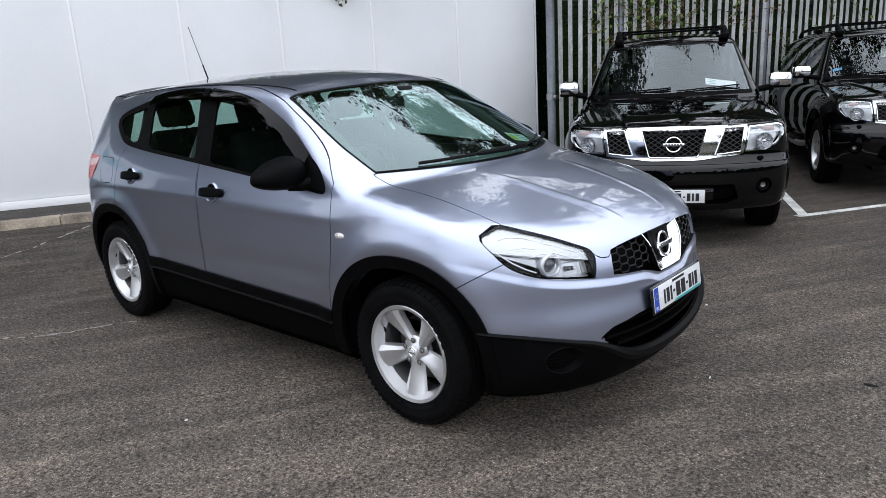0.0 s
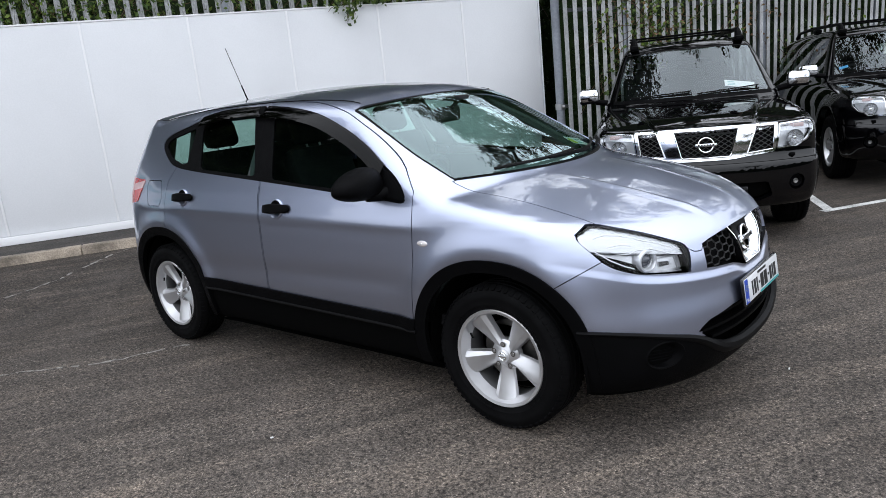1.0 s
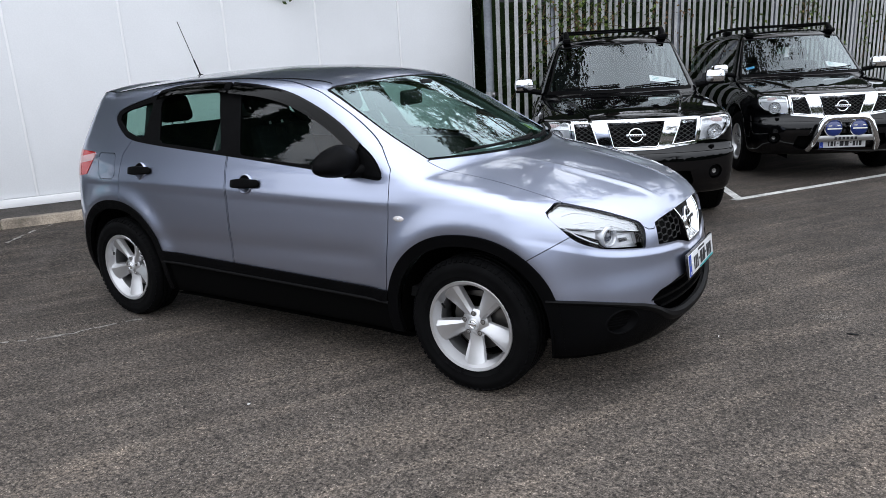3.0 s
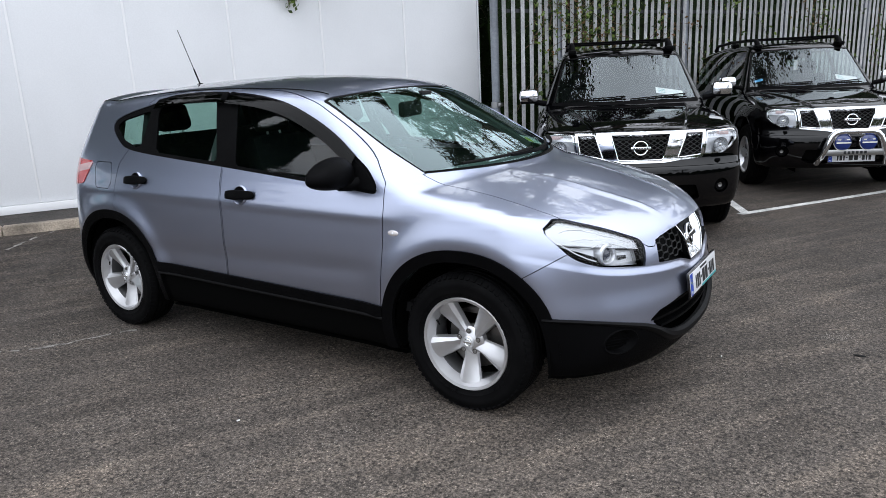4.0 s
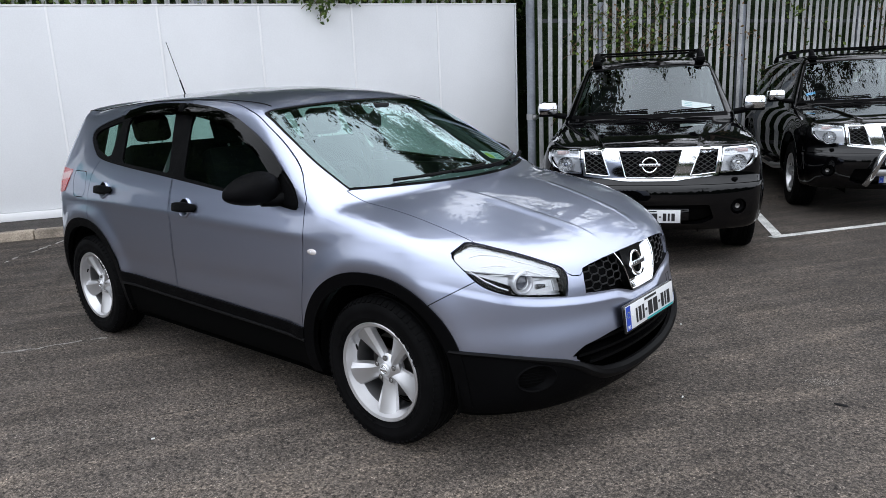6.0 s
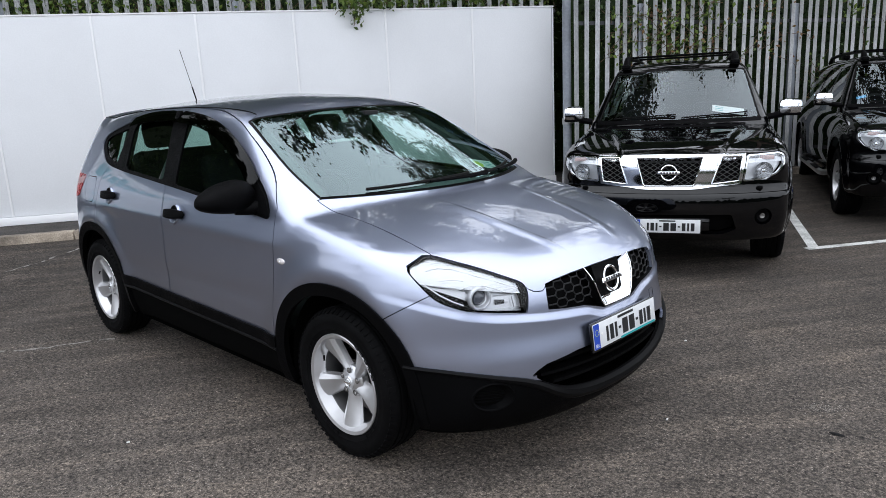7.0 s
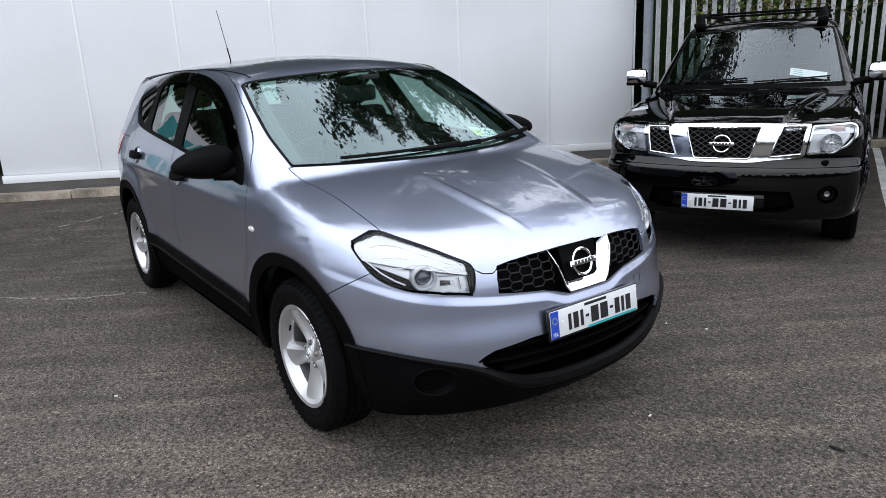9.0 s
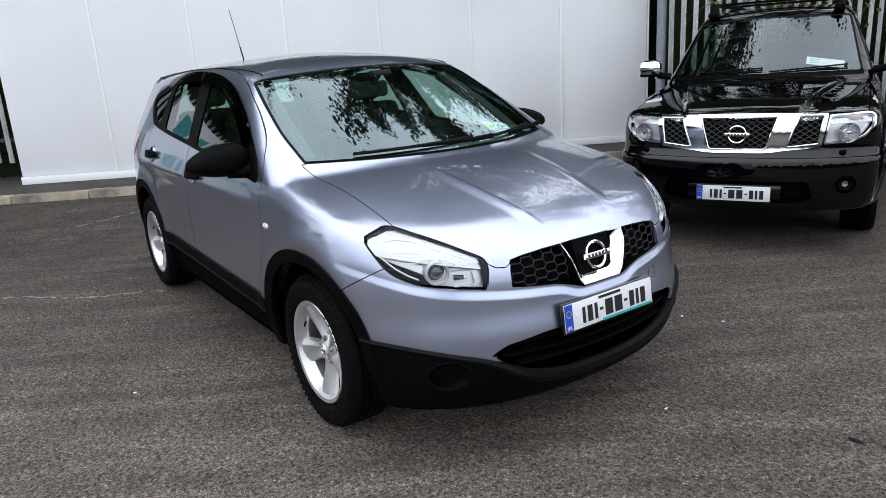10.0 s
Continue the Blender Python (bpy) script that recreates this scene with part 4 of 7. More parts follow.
def build_car():
    car = thing("car", Matrix.Identity(4), "silver-blue metallic five-door crossover car with black lower cladding, parked", "car")
    mesh = skin(body_a, -1.25, 1.25, 0.72, 230, 70, 216)
    mesh = score(body_a, mesh, lambda v: np.where(v[:, 0] > 1.5, A_LEDGE(np.abs(v[:, 1])) - v[:, 2], -1.0), (-0.006, 0.0, 0.006, 0.014, 0.022, 0.030, 0.036, 0.044))
    mesh = score(body_a, mesh, lambda v: np.where((v[:, 0] > 1.1) & (v[:, 2] > 0.78), A_DOME(np.clip(v[:, 0], 1.1, 2.1)) + 0.030 - np.abs(v[:, 1]), -1.0), (0.0, 0.012, 0.024, 0.036, 0.048, 0.056, 0.062, 0.068, 0.075, 0.082))

    def xyz(m):
        return m[0][:, 0], np.abs(m[0][:, 1]), m[0][:, 2]

    # wheel openings
    for ax, r in ((AXLE, 0.392), (-1.29, 0.405)):
        x, y, z = xyz(mesh)
        _, mesh = cut(mesh, np.maximum(arch(x, z, ax, r), 0.45 - y))
    # underside
    x, y, z = xyz(mesh)
    under, mesh = cut(mesh, np.maximum(z - 0.23, np.maximum(y - 0.80, np.maximum(x - 1.9, -1.9 - x))))
    panel(under, "underbody", DARK, car, flange=0)

    def take(test, grow=0.0):
        """Cuts out what the test holds; the seam beside it is left open."""
        nonlocal mesh
        f = test(*xyz(mesh))
        if grow:
            f = f - grow
        got, mesh = cut(mesh, f)
        return got

    def seam(test, half=0.0020):
        nonlocal mesh
        gap, mesh_in = None, None
        f = test(*xyz(mesh))
        inner, rest = cut(mesh, f + half)
        f2 = test(*xyz(rest))
        gap, rest = cut(rest, f2 - half)
        mesh = rest
        return inner

    whole = mesh
    # glass and its black surrounds
    dlo = outline([(0.86, 1.005), (0.80, 1.10), (0.64, 1.195), (0.44, 1.295), (0.21, 1.385), (-0.02, 1.435), (-0.37, 1.47), (-0.70, 1.47), (-0.95, 1.445), (-1.10, 1.415), (-1.29, 1.37), (-1.375, 1.33), (-1.37, 1.28), (-1.27, 1.21), (-1.16, 1.168), (-0.91, 1.138), (-0.24, 1.088), (0.28, 1.047), (0.70, 1.012)], 1)
    screen_side = pchip([0.2, 0.35, 0.63, 0.86, 1.04, 1.2], [0.595, 0.630, 0.680, 0.701, 0.699, 0.675])
    screen_f = lambda x, y, z: np.maximum(np.maximum(x - (1.265 - 0.47 * y**2), (0.50 - 0.32 * y**2) - x), np.maximum(y - screen_side(x), 1.0 - z))
    screen_band = take(lambda x, y, z: screen_f(x, y, z) - 0.0)
    f = screen_f(*xyz(screen_band))
    clear, border = cut(screen_band, f + 0.014)
    panel(clear, "windscreen", SCREEN_GLASS, car, "green-tinted windscreen", lift=-0.003, flange=0)
    panel(border, "windscreen_seal", SEAL, car, lift=-0.003, flange=0.01)
    side_f = lambda x, y, z: np.maximum(inside(x, z, dlo), 0.45 - y)
    lights = take(side_f)
    holes = {
        "front_window": outline([(0.60, 1.045), (0.61, 1.165), (0.42, 1.265), (0.20, 1.355), (-0.02, 1.405), (-0.235, 1.432), (-0.255, 1.42), (-0.14, 1.11), (-0.125, 1.098), (0.2, 1.07)], 0),
        "rear_window_side": outline([(-0.455, 1.44), (-0.70, 1.44), (-0.93, 1.415), (-0.955, 1.38), (-0.87, 1.17), (-0.84, 1.152), (-0.315, 1.115), (-0.30, 1.13), (-0.435, 1.42)], 0),
        "quarter_window": outline([(-1.05, 1.39), (-1.27, 1.345), (-1.335, 1.32), (-1.33, 1.285), (-1.23, 1.22), (-1.08, 1.18), (-1.03, 1.19), (-1.03, 1.38)], 0),
    }
    for name, poly in holes.items():
        pane, lights = cut(lights, inside(lights[0][:, 0], lights[0][:, 2], poly))
        for half in halves(pane):
            panel(half, "side_window", SIDE_GLASS, car, "tinted side window", lift=-0.010, flange=0)
    for half in halves(lights):
        panel(half, "window_surround", CLADDING, car, "black window surround", lift=-0.004, flange=0.012)
    back = take(lambda x, y, z: np.maximum(inside(y, z, outline([(-0.56, 1.12), (0.56, 1.12), (0.50, 1.40), (-0.50, 1.40)], 0)), x + 1.6))
    panel(back, "tailgate_window", SIDE_GLASS, car, "tinted rear window", lift=-0.004, flange=0)

    # front: lamps, grille, intake
    lamp_poly = outline([(0.785, 0.872), (0.735, 0.897), (0.685, 0.908), (0.635, 0.885), (0.580, 0.857), (0.52, 0.822), (0.482, 0.799), (0.474, 0.775), (0.478, 0.745), (0.490, 0.693), (0.493, 0.689), (0.500, 0.689), (0.58, 0.699), (0.65, 0.710), (0.70, 0.723), (0.752, 0.755), (0.778, 0.805)], 1)
    lamp_f = lambda x, y, z: np.maximum(inside(y, z, lamp_poly), 1.55 - x)
    lamps = seam(lamp_f, 0.002)
    grille_half = [(0.1, 0.803), (0.25, 0.797), (0.34, 0.789), (0.392, 0.780), (0.402, 0.74), (0.404, 0.684), (0.36, 0.678), (0.225, 0.664), (0.165, 0.648), (0.102, 0.628)]
    grille_poly = outline(grille_half + [(-y, z) for y, z in grille_half[::-1]], 0)
    grille_f = lambda x, y, z: np.maximum(inside(y, z, grille_poly), 1.8 - x)
    grille_hole = take(grille_f)
    intake_poly = outline([(0, 0.515), (0.30, 0.505), (0.45, 0.482), (0.515, 0.45), (0.44, 0.392), (0.34, 0.345), (0.20, 0.323), (0, 0.318), (-0.2, 0.323), (-0.34, 0.345), (-0.44, 0.392), (-0.515, 0.45), (-0.45, 0.482), (-0.30, 0.505)], 0)
    intake_hole = take(lambda x, y, z: np.maximum(inside(y, z, intake_poly), 1.8 - x))
    # tail lamps and fuel flap
    tail_poly = outline([(-1.50, 1.085), (-1.54, 1.02), (-1.60, 0.94), (-1.75, 0.925), (-2.2, 0.92), (-2.2, 1.10), (-1.75, 1.10)], 0)
    tails = take(lambda x, y, z: np.maximum(np.maximum(inside(x, z, tail_poly), 0.55 - y), x + 1.5))
    flap_poly = outline([(-1.292, 1.084), (-1.278, 1.066), (-1.262, 0.965), (-1.282, 0.926), (-1.420, 0.922), (-1.442, 0.944), (-1.468, 1.055), (-1.455, 1.082)], 0)
    flap = seam(lambda x, y, z: np.maximum(inside(x, z, flap_poly), 0.5 - y), 0.002)
    for half, name in zip(halves(flap), ("fuel_flap", "quarter_patch")):
        panel(half, name, PAINT, car)

    # added dark shell that puts the shade behind the seams
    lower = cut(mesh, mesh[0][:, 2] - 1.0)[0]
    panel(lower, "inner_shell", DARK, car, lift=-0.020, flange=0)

    # black cladding
    for ax, r, o in ((AXLE, 0.447, 0.392), (-1.29, 0.462, 0.405)):
        ring = take(lambda x, y, z: np.maximum(arch(x, z, ax, r), np.maximum(0.45 - y, 0.24 - z)))
        for half in halves(ring):
            panel(half, "arch_cladding", CLADDING, car, "black wheel arch trim", lift=0.006, flange=0.03)
    chin = pchip([0, 0.40, 0.49, 0.60, 0.72, 0.82, 0.95], [0.40, 0.40, 0.425, 0.452, 0.484, 0.505, 0.52])
    bumper_low = take(lambda x, y, z: np.maximum(z - chin(y), 1.45 - x))
    fog = inside(xyz(bumper_low)[1], xyz(bumper_low)[2], outline([(0.645 + 0.064 * math.cos(a), 0.380 + 0.056 * math.sin(a)) for a in np.linspace(0, 2 * math.pi, 25)[:-1]], 0))
    fog_hole, bumper_low = cut(bumper_low, fog)
    panel(bumper_low, "lower_bumper", CLADDING, car, "black unpainted lower bumper", lift=0.003, flange=0.03)
    for half in halves(fog_hole):
        panel(half, "fog_lamp_blank", CLADDING, car, "black fog lamp blank", lift=-0.060, flange=0.0)
    rear_low = take(lambda x, y, z: np.maximum(z - 0.52, x + 1.45))
    panel(rear_low, "rear_lower_bumper", CLADDING, car, flange=0.03)
    sill = take(lambda x, y, z: np.maximum(z - (0.482 - 0.022 * x), np.maximum(np.abs(x) - 1.45, 0.3 - y)))
    for half in halves(sill):
        f = half[0][:, 2] - (0.415 - 0.02 * half[0][:, 0])
        low, high = cut(half, f)
        panel(high, "sill_trim", CLADDING, car, "black sill trim", lift=0.010, flange=0.03)
        # lower sill panel is near-black in place of the shade under the car
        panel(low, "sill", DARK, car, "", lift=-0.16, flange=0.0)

    # doors, bonnet, bumper
    door_top = [(0.908, 1.05), (0.815, 1.155), (0.675, 1.25), (0.49, 1.348), (0.31, 1.424), (0.04, 1.480), (-0.33, 1.503)]
    top_z = pchip([q[0] for q in door_top[::-1]], [q[1] for q in door_top[::-1]])
    door_top = [(x, float(top_z(x))) for x in np.linspace(0.908, -0.33, 30)]
    front_door = outline(door_top + [(-0.305, 1.30), (-0.225, 1.08), (-0.215, 0.85), (-0.22, 0.45), (0.87, 0.42), (0.90, 0.77), (0.91, 0.92)], 0)
    rear_door = outline([(-0.345, 1.503), (-0.68, 1.503), (-1.0, 1.478), (-1.08, 1.435), (-1.02, 1.30), (-1.12, 1.19), (-1.20, 1.08), (-1.215, 0.96), (-1.225, 0.80), (-0.85, 0.50), (-0.80, 0.40), (-0.23, 0.40), (-0.225, 0.85), (-0.235, 1.08), (-0.315, 1.30)], 0)
    for poly, name in ((front_door, "front_door"), (rear_door, "rear_door")):
        got = seam(lambda x, y, z: np.maximum(inside(x, z, poly), 0.45 - y))
        for half in halves(got):
            panel(half, name, PAINT, car, "silver-blue " + name.replace("_", " "))
    lip = pchip([0, 0.16, 0.30, 0.385, 0.41, 0.455, 0.475, 0.52, 0.573, 0.63, 0.685, 0.72], [0.799, 0.798, 0.790, 0.778, 0.757, 0.762, 0.782, 0.812, 0.841, 0.871, 0.898, 0.905])
    bonnet = seam(lambda x, y, z: np.maximum(np.maximum(lip(y) - z, (1.262 - 0.47 * y**2) - x), y - (0.674 + 0.036 * np.clip((1.45 - x) / 0.40, 0, 1) ** 2)))
    panel(bonnet, "bonnet", PAINT, car, "silver-blue bonnet with two raised creases")
    nose = seam(lambda x, y, z: np.maximum(1.55 - x, np.maximum(z - 0.90, np.where(y > 0.6, (0.655 + (x - 1.575) * 0.57) * 0 + z - (0.655 + (x - 1.575) * 0.60), -1))), 0.0022)
    panel(nose, "front_bumper", PAINT, car, "silver-blue front bumper")
    roof_skin = take(lambda x, y, z: np.maximum(np.maximum(x - (0.50 - 0.32 * y**2), -1.82 - x), np.maximum(y - (0.555 + 0.03 * np.clip(-x, 0, 1) * 0), 1.40 - z)))
    panel(roof_skin, "roof", PAINT, car, flange=0.008)
    panel(mesh, "body", PAINT, car, "silver-blue metallic body shell", flange=0.012)

    # wheel wells and floor
    for ax in (AXLE, -1.29):
        for s in (-1, 1):
            g = Geo()
            n = 28
            vs = []
            for i in range(n + 1):
                a = math.pi * (i / n) * 1.16 - 0.08 * math.pi
                for yy in (0.40, 0.83):
                    vs.append((ax + 0.41 * math.cos(a), s * yy, 0.33 + 0.41 * math.sin(a)))
            g.add(vs, [(2 * i, 2 * i + 1, 2 * i + 3, 2 * i + 2) for i in range(n)])
            g.add([(ax - 0.42, s * 0.40, 0.16), (ax + 0.42, s * 0.40, 0.16), (ax + 0.42, s * 0.40, 0.78), (ax - 0.42, s * 0.40, 0.78)], [(0, 1, 2, 3)])
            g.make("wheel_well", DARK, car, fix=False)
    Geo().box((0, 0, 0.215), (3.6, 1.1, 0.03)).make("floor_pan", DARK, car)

    # wheels
    for ax in (AXLE, -AXLE):
        for s in (-1, 1):
            wheel(turn_to((ax, s * 0.770, WHEEL_Z), (0, s, 0), (1, 0, 0)), car)

    # grille
    def nose_at(y, z, out=0.0):
        q = on_skin(body_a, (2.6, y, z), (-1, 0, 0))
        return (q[0] + out, y, z)

    panel(grille_hole, "grille_back", CLADDING, car, "black grille surround", lift=-0.05, flange=0)
    e = Geo()
    n = len(grille_poly)
    ring = []
    for i in range(n):
        (ya, za), (yb, zb) = grille_poly[i - 1], grille_poly[i]
        for k in range(4):
            s = k / 4
            ring.append((ya + (yb - ya) * s, za + (zb - za) * s))
    vs = []
    for y, z in ring:
        a = nose_at(y, z, 0.001)
        vs += [a, (a[0] - 0.055, y, z)]
    m2 = len(ring)
    e.add(vs, [(2 * i, 2 * i + 1, 2 * ((i + 1) % m2) + 1, 2 * ((i + 1) % m2)) for i in range(m2)]).make("grille_rim", CLADDING, car)
    hole = np.array([(y, z) for y, z in grille_half] + [(0.166, 0.80)])
    for s in (-1, 1):
        for row in range(8):
            for k in range(5):
                y0, z0 = 0.118 + 0.092 * k + (0.046 if row % 2 else 0.0), 0.676 + row * 0.0165
                corners = [(y0 - 0.010, z0 + 0.0165), (y0, z0), (y0 + 0.036, z0), (y0 + 0.046, z0 + 0.0165)]
                for (ya, za), (yb, zb), flat in zip(corners, corners[1:], (0, 1, 0)):
                    mid = inside(np.array([ya, yb]), np.array([za, zb]), hole)
                    if mid.max() > 0.004 or min(ya, yb) < 0.12:
                        continue
                    pts = [nose_at(s * (ya + (yb - ya) * q), za + (zb - za) * q, -0.016) for q in (0, 0.5, 1)]
                    Geo().tube(pts, 0.0034 if flat else 0.0026, 6).make("grille_bar", GRILLE_BLACK, car)
    # chrome V and badge
    v_in = [(-0.138, 0.801), (-0.090, 0.692), (-0.066, 0.671), (0.066, 0.671), (0.090, 0.692), (0.138, 0.801)]
    v_out = [(0.167, 0.801), (0.116, 0.657), (0.097, 0.634), (-0.097, 0.634), (-0.116, 0.657), (-0.167, 0.801)]
    g = Geo()
    left = list(zip(v_in, v_out[::-1]))
    fine = []
    for (a, b), (c, d) in zip(left, left[1:]):
        for k in range(4):
            s = k / 4
            fine.append(((a[0] + (c[0] - a[0]) * s, a[1] + (c[1] - a[1]) * s), (b[0] + (d[0] - b[0]) * s, b[1] + (d[1] - b[1]) * s)))
    fine.append(left[-1])
    vs = []
    for a, b in fine:
        mid = ((a[0] + b[0]) / 2, (a[1] + b[1]) / 2)
        vs += [nose_at(*a, -0.060), nose_at(*a, -0.040), nose_at(*mid, -0.018), nose_at(*b, 0.000), nose_at(*b, -0.04)]
    g.add(vs, [(5 * i + j, 5 * i + j + 1, 5 * i + j + 6, 5 * i + j + 5) for i in range(len(fine) - 1) for j in range(4)])
    surround = g.make("chrome_surround", CHROME, car, "chrome V-shaped grille surround", angle=30)
    Geo().tube([nose_at(*b, 0.001) for a, b in fine], 0.0034, 6).make("chrome_edge", CHROME, surround)
    bz = 0.727
    bx = nose_at(0, bz)[0]
    slope = nose_at(0, bz - 0.04)[0] - nose_at(0, bz + 0.04)[0]
    bm_ = turn_to((bx - 0.022, 0, bz), (1, 0, slope / 0.08 * 1.0), (0, 1, 0))
    Geo().prism([(-0.10, 0.075), (0.10, 0.075), (0.085, -0.05), (0.07, -0.06), (-0.07, -0.06), (-0.085, -0.05)], -0.03, -0.012, bm_).make("badge_panel", CLADDING, car)
    badge = Geo().lathe([(0.043, -0.006), (0.0445, 0.004), (0.050, 0.008), (0.0555, 0.004), (0.057, -0.012)], 48, bm_).make("badge_ring", CHROME, car, "chrome ring badge")
    Geo().box((0, 0, 0.006), (0.140, 0.023, 0.014), bm_, bevel=0.003).make("badge_bar", CHROME, badge)
    for k in range(6):
        Geo().box((-0.047 + k * 0.019, 0, 0.0136), (0.011, 0.013, 0.0012), bm_).make("badge_mark", INK, badge)

    # lower intake
    # dark sheet stands in for the shade inside the intake
    panel(intake_hole, "intake_back", DARK, car, lift=-0.09, flange=0)
    for z, half in ((0.475, 0.44), (0.43, 0.455), (0.39, 0.40)):
        pts = [nose_at(y, z, -0.03) for y in np.linspace(-half, half, 25)]
        g = Geo()
        vs = []
        for x, y, zz in pts:
            vs += [(x, y, zz - 0.006), (x, y, zz + 0.006), (x - 0.05, y, zz + 0.008), (x - 0.05, y, zz - 0.008)]
        g.add(vs, [(4 * i + j, 4 * i + (j + 1) % 4, 4 * i + 4 + (j + 1) % 4, 4 * i + 4 + j) for i in range(24) for j in range(4)])
        g.make("intake_bar", CLADDING, car)
    # a smooth lip that runs from one wheel arch along the edge of the paint and under the intake to the other
    lip_z = pchip([0, 0.16, 0.27, 0.34, 0.42, 0.48, 0.54, 0.62, 0.72, 0.80, 0.86], [0.300, 0.304, 0.316, 0.332, 0.366, 0.400, 0.428, 0.452, 0.478, 0.494, 0.502])
    lip_h = pchip([0, 0.30, 0.45, 0.6, 0.86], [0.026, 0.026, 0.022, 0.014, 0.008])
    vs = []
    ys = np.linspace(-0.84, 0.84, 97)
    for y in ys:
        zc, h = float(lip_z(abs(y))), float(lip_h(abs(y)))
        for dz, out in ((1.0, -0.012), (0.85, 0.008), (0.2, 0.016), (-0.5, 0.012), (-1.0, 0.002), (-1.25, -0.014)):
            q = on_skin(body_a, (2.8, y, zc + dz * h), (-1, 0, 0), 3.0)
            nq = gradient(body_a, np.array([q]))[0]
            vs.append(tuple(q + nq * out))
    Geo().add(vs, [(6 * i + j, 6 * i + j + 1, 6 * i + j + 7, 6 * i + j + 6) for i in range(96) for j in range(5)]).make("bumper_lip", CLADDING_EDGE, car, "smooth black bumper lip")

    # fog lamp rims and sill edges
    for s in (-1, 1):
        def pocket(a, wide, tall, out):
            return nose_at(s * (0.645 + wide * math.cos(a)), 0.380 + tall * math.sin(a), out)

        ring = np.linspace(0, 2 * math.pi, 37)[:-1]
        vs = []
        for a in ring:
            vs += [pocket(a, 0.070, 0.062, 0.002), pocket(a, 0.063, 0.056, 0.008), pocket(a, 0.056, 0.050, 0.002), pocket(a, 0.046, 0.040, -0.040), pocket(a, 0.0, 0.0, -0.045)]
        k = len(ring)
        fog = Geo().add(vs, [(5 * i + j, 5 * i + j + 1, 5 * ((i + 1) % k) + j + 1, 5 * ((i + 1) % k) + j) for i in range(k) for j in range(4)]).make("fog_rim", CLADDING, car, "black fog lamp recess")
        for dz in (-0.022, -0.008, 0.006, 0.020):
            w = 0.050 * math.sqrt(max(0.05, 1 - (dz / 0.050) ** 2))
            Geo().tube([nose_at(s * (0.645 + w * q), 0.380 + dz, -0.022) for q in (-1, -0.5, 0, 0.5, 1)], 0.0028, 5).make("fog_slat", CLADDING, fog)
        edge = []
        for x in np.linspace(0.88, -0.84, 14):
            q = on_skin(body_a, (x, s * 1.3, 0.417 - 0.02 * x), (0, -s, 0))
            edge.append((q[0], q[1] + s * 0.008, q[2]))
        # tube that draws the highlight along the sill's lower edge
        Geo().tube(edge, 0.009, 6).make("sill_edge", CLADDING_EDGE, car)

    # number plate
    px = nose_at(0, 0.54)[0]
    number_plate(car, turn_to((px + 0.012, 0.0, 0.539), (1, 0, 0.12), (0, 1, 0)))

    # headlamps
    for half, s in zip(halves(lamps), (-1, 1)):
        hl = new("headlight")
        hl.parent = car
        hl["label"] = "clear headlight with round projector lamp"
        panel(half, "lens", LENS, hl, "clear lens", lift=-0.001, flange=0)
        inner = half
        f = inside(np.abs(inner[0][:, 1]), inner[0][:, 2], lamp_poly)
        upper = step((inner[0][:, 2] - 0.77 - 0.25 * (np.abs(inner[0][:, 1]) - 0.5)) / 0.03)
        bowl, rim_ = cut(inner, np.maximum(f + 0.006 * upper - 0.002, 0.496 - np.abs(inner[0][:, 1])))
        panel(rim_, "lamp_edge", SEAL, hl, "black lamp edge", lift=-0.007, flange=0.012)
        dark_f = np.maximum(0.655 - np.abs(bowl[0][:, 1]), bowl[0][:, 2] - (0.742 + 0.62 * (np.abs(bowl[0][:, 1]) - 0.66)))
        dark, bright = cut(bowl, dark_f)
        panel(dark, "lamp_trim", DARK, hl, "", lift=-0.03, flange=0)
        low, high = cut(bright, bright[0][:, 2] - (0.775 + 0.20 * (np.abs(bright[0][:, 1]) - 0.55)))
        panel(high, "upper_reflector", REFLECTOR, hl, "ribbed silver reflector", lift=-0.013, flange=0.02)
        panel(low, "lower_reflector", LAMP_TRIM, hl, "silver reflector", lift=-0.045, flange=0)
        def deep(y, z, back):
            q = on_skin(body_a, (2.6, s * y, z), (-1, 0, 0))
            n_ = gradient(body_a, np.array([q]))[0]
            return tuple(q - n_ * back)

        for path, rad in (([(0.725, 0.80), (0.69, 0.797), (0.655, 0.808), (0.61, 0.808), (0.575, 0.79), (0.55, 0.775), (0.50, 0.765)], 0.0022), ([(0.74, 0.868), (0.70, 0.875), (0.66, 0.868), (0.60, 0.836), (0.545, 0.808), (0.497, 0.785)], 0.0016), ([(0.735, 0.83), (0.69, 0.835), (0.66, 0.828)], 0.0014), ([(0.772, 0.82), (0.745, 0.778), (0.715, 0.752), (0.69, 0.738)], 0.004)):
            Geo().tube([deep(y, z, 0.012) for y, z in path], rad * 0.7, 5).make("reflector_step", LAMP_TRIM, hl)
        pc = deep(0.640, 0.769, 0.058)
        pm = turn_to(pc, (1, s * 0.42, 0.04))
        Geo().lathe([(0.031, 0.022), (0.034, 0.034), (0.038, 0.040), (0.044, 0.039), (0.048, 0.031), (0.050, -0.02)], 40, pm).make("projector_ring", LAMP_TRIM, hl, "chrome ring")
        Geo().lathe([(0, 0.036), (0.011, 0.035), (0.022, 0.029), (0.030, 0.019), (0.034, 0.010), (0.034, -0.02)], 32, pm).make("projector_lens", PROJECTOR, hl, "dark round projector lens")
        Geo().lathe([(0, -0.004), (0.02, 0.0), (0.031, 0.012)], 24, pm).make("projector_core", GLOSS_BLACK, hl)
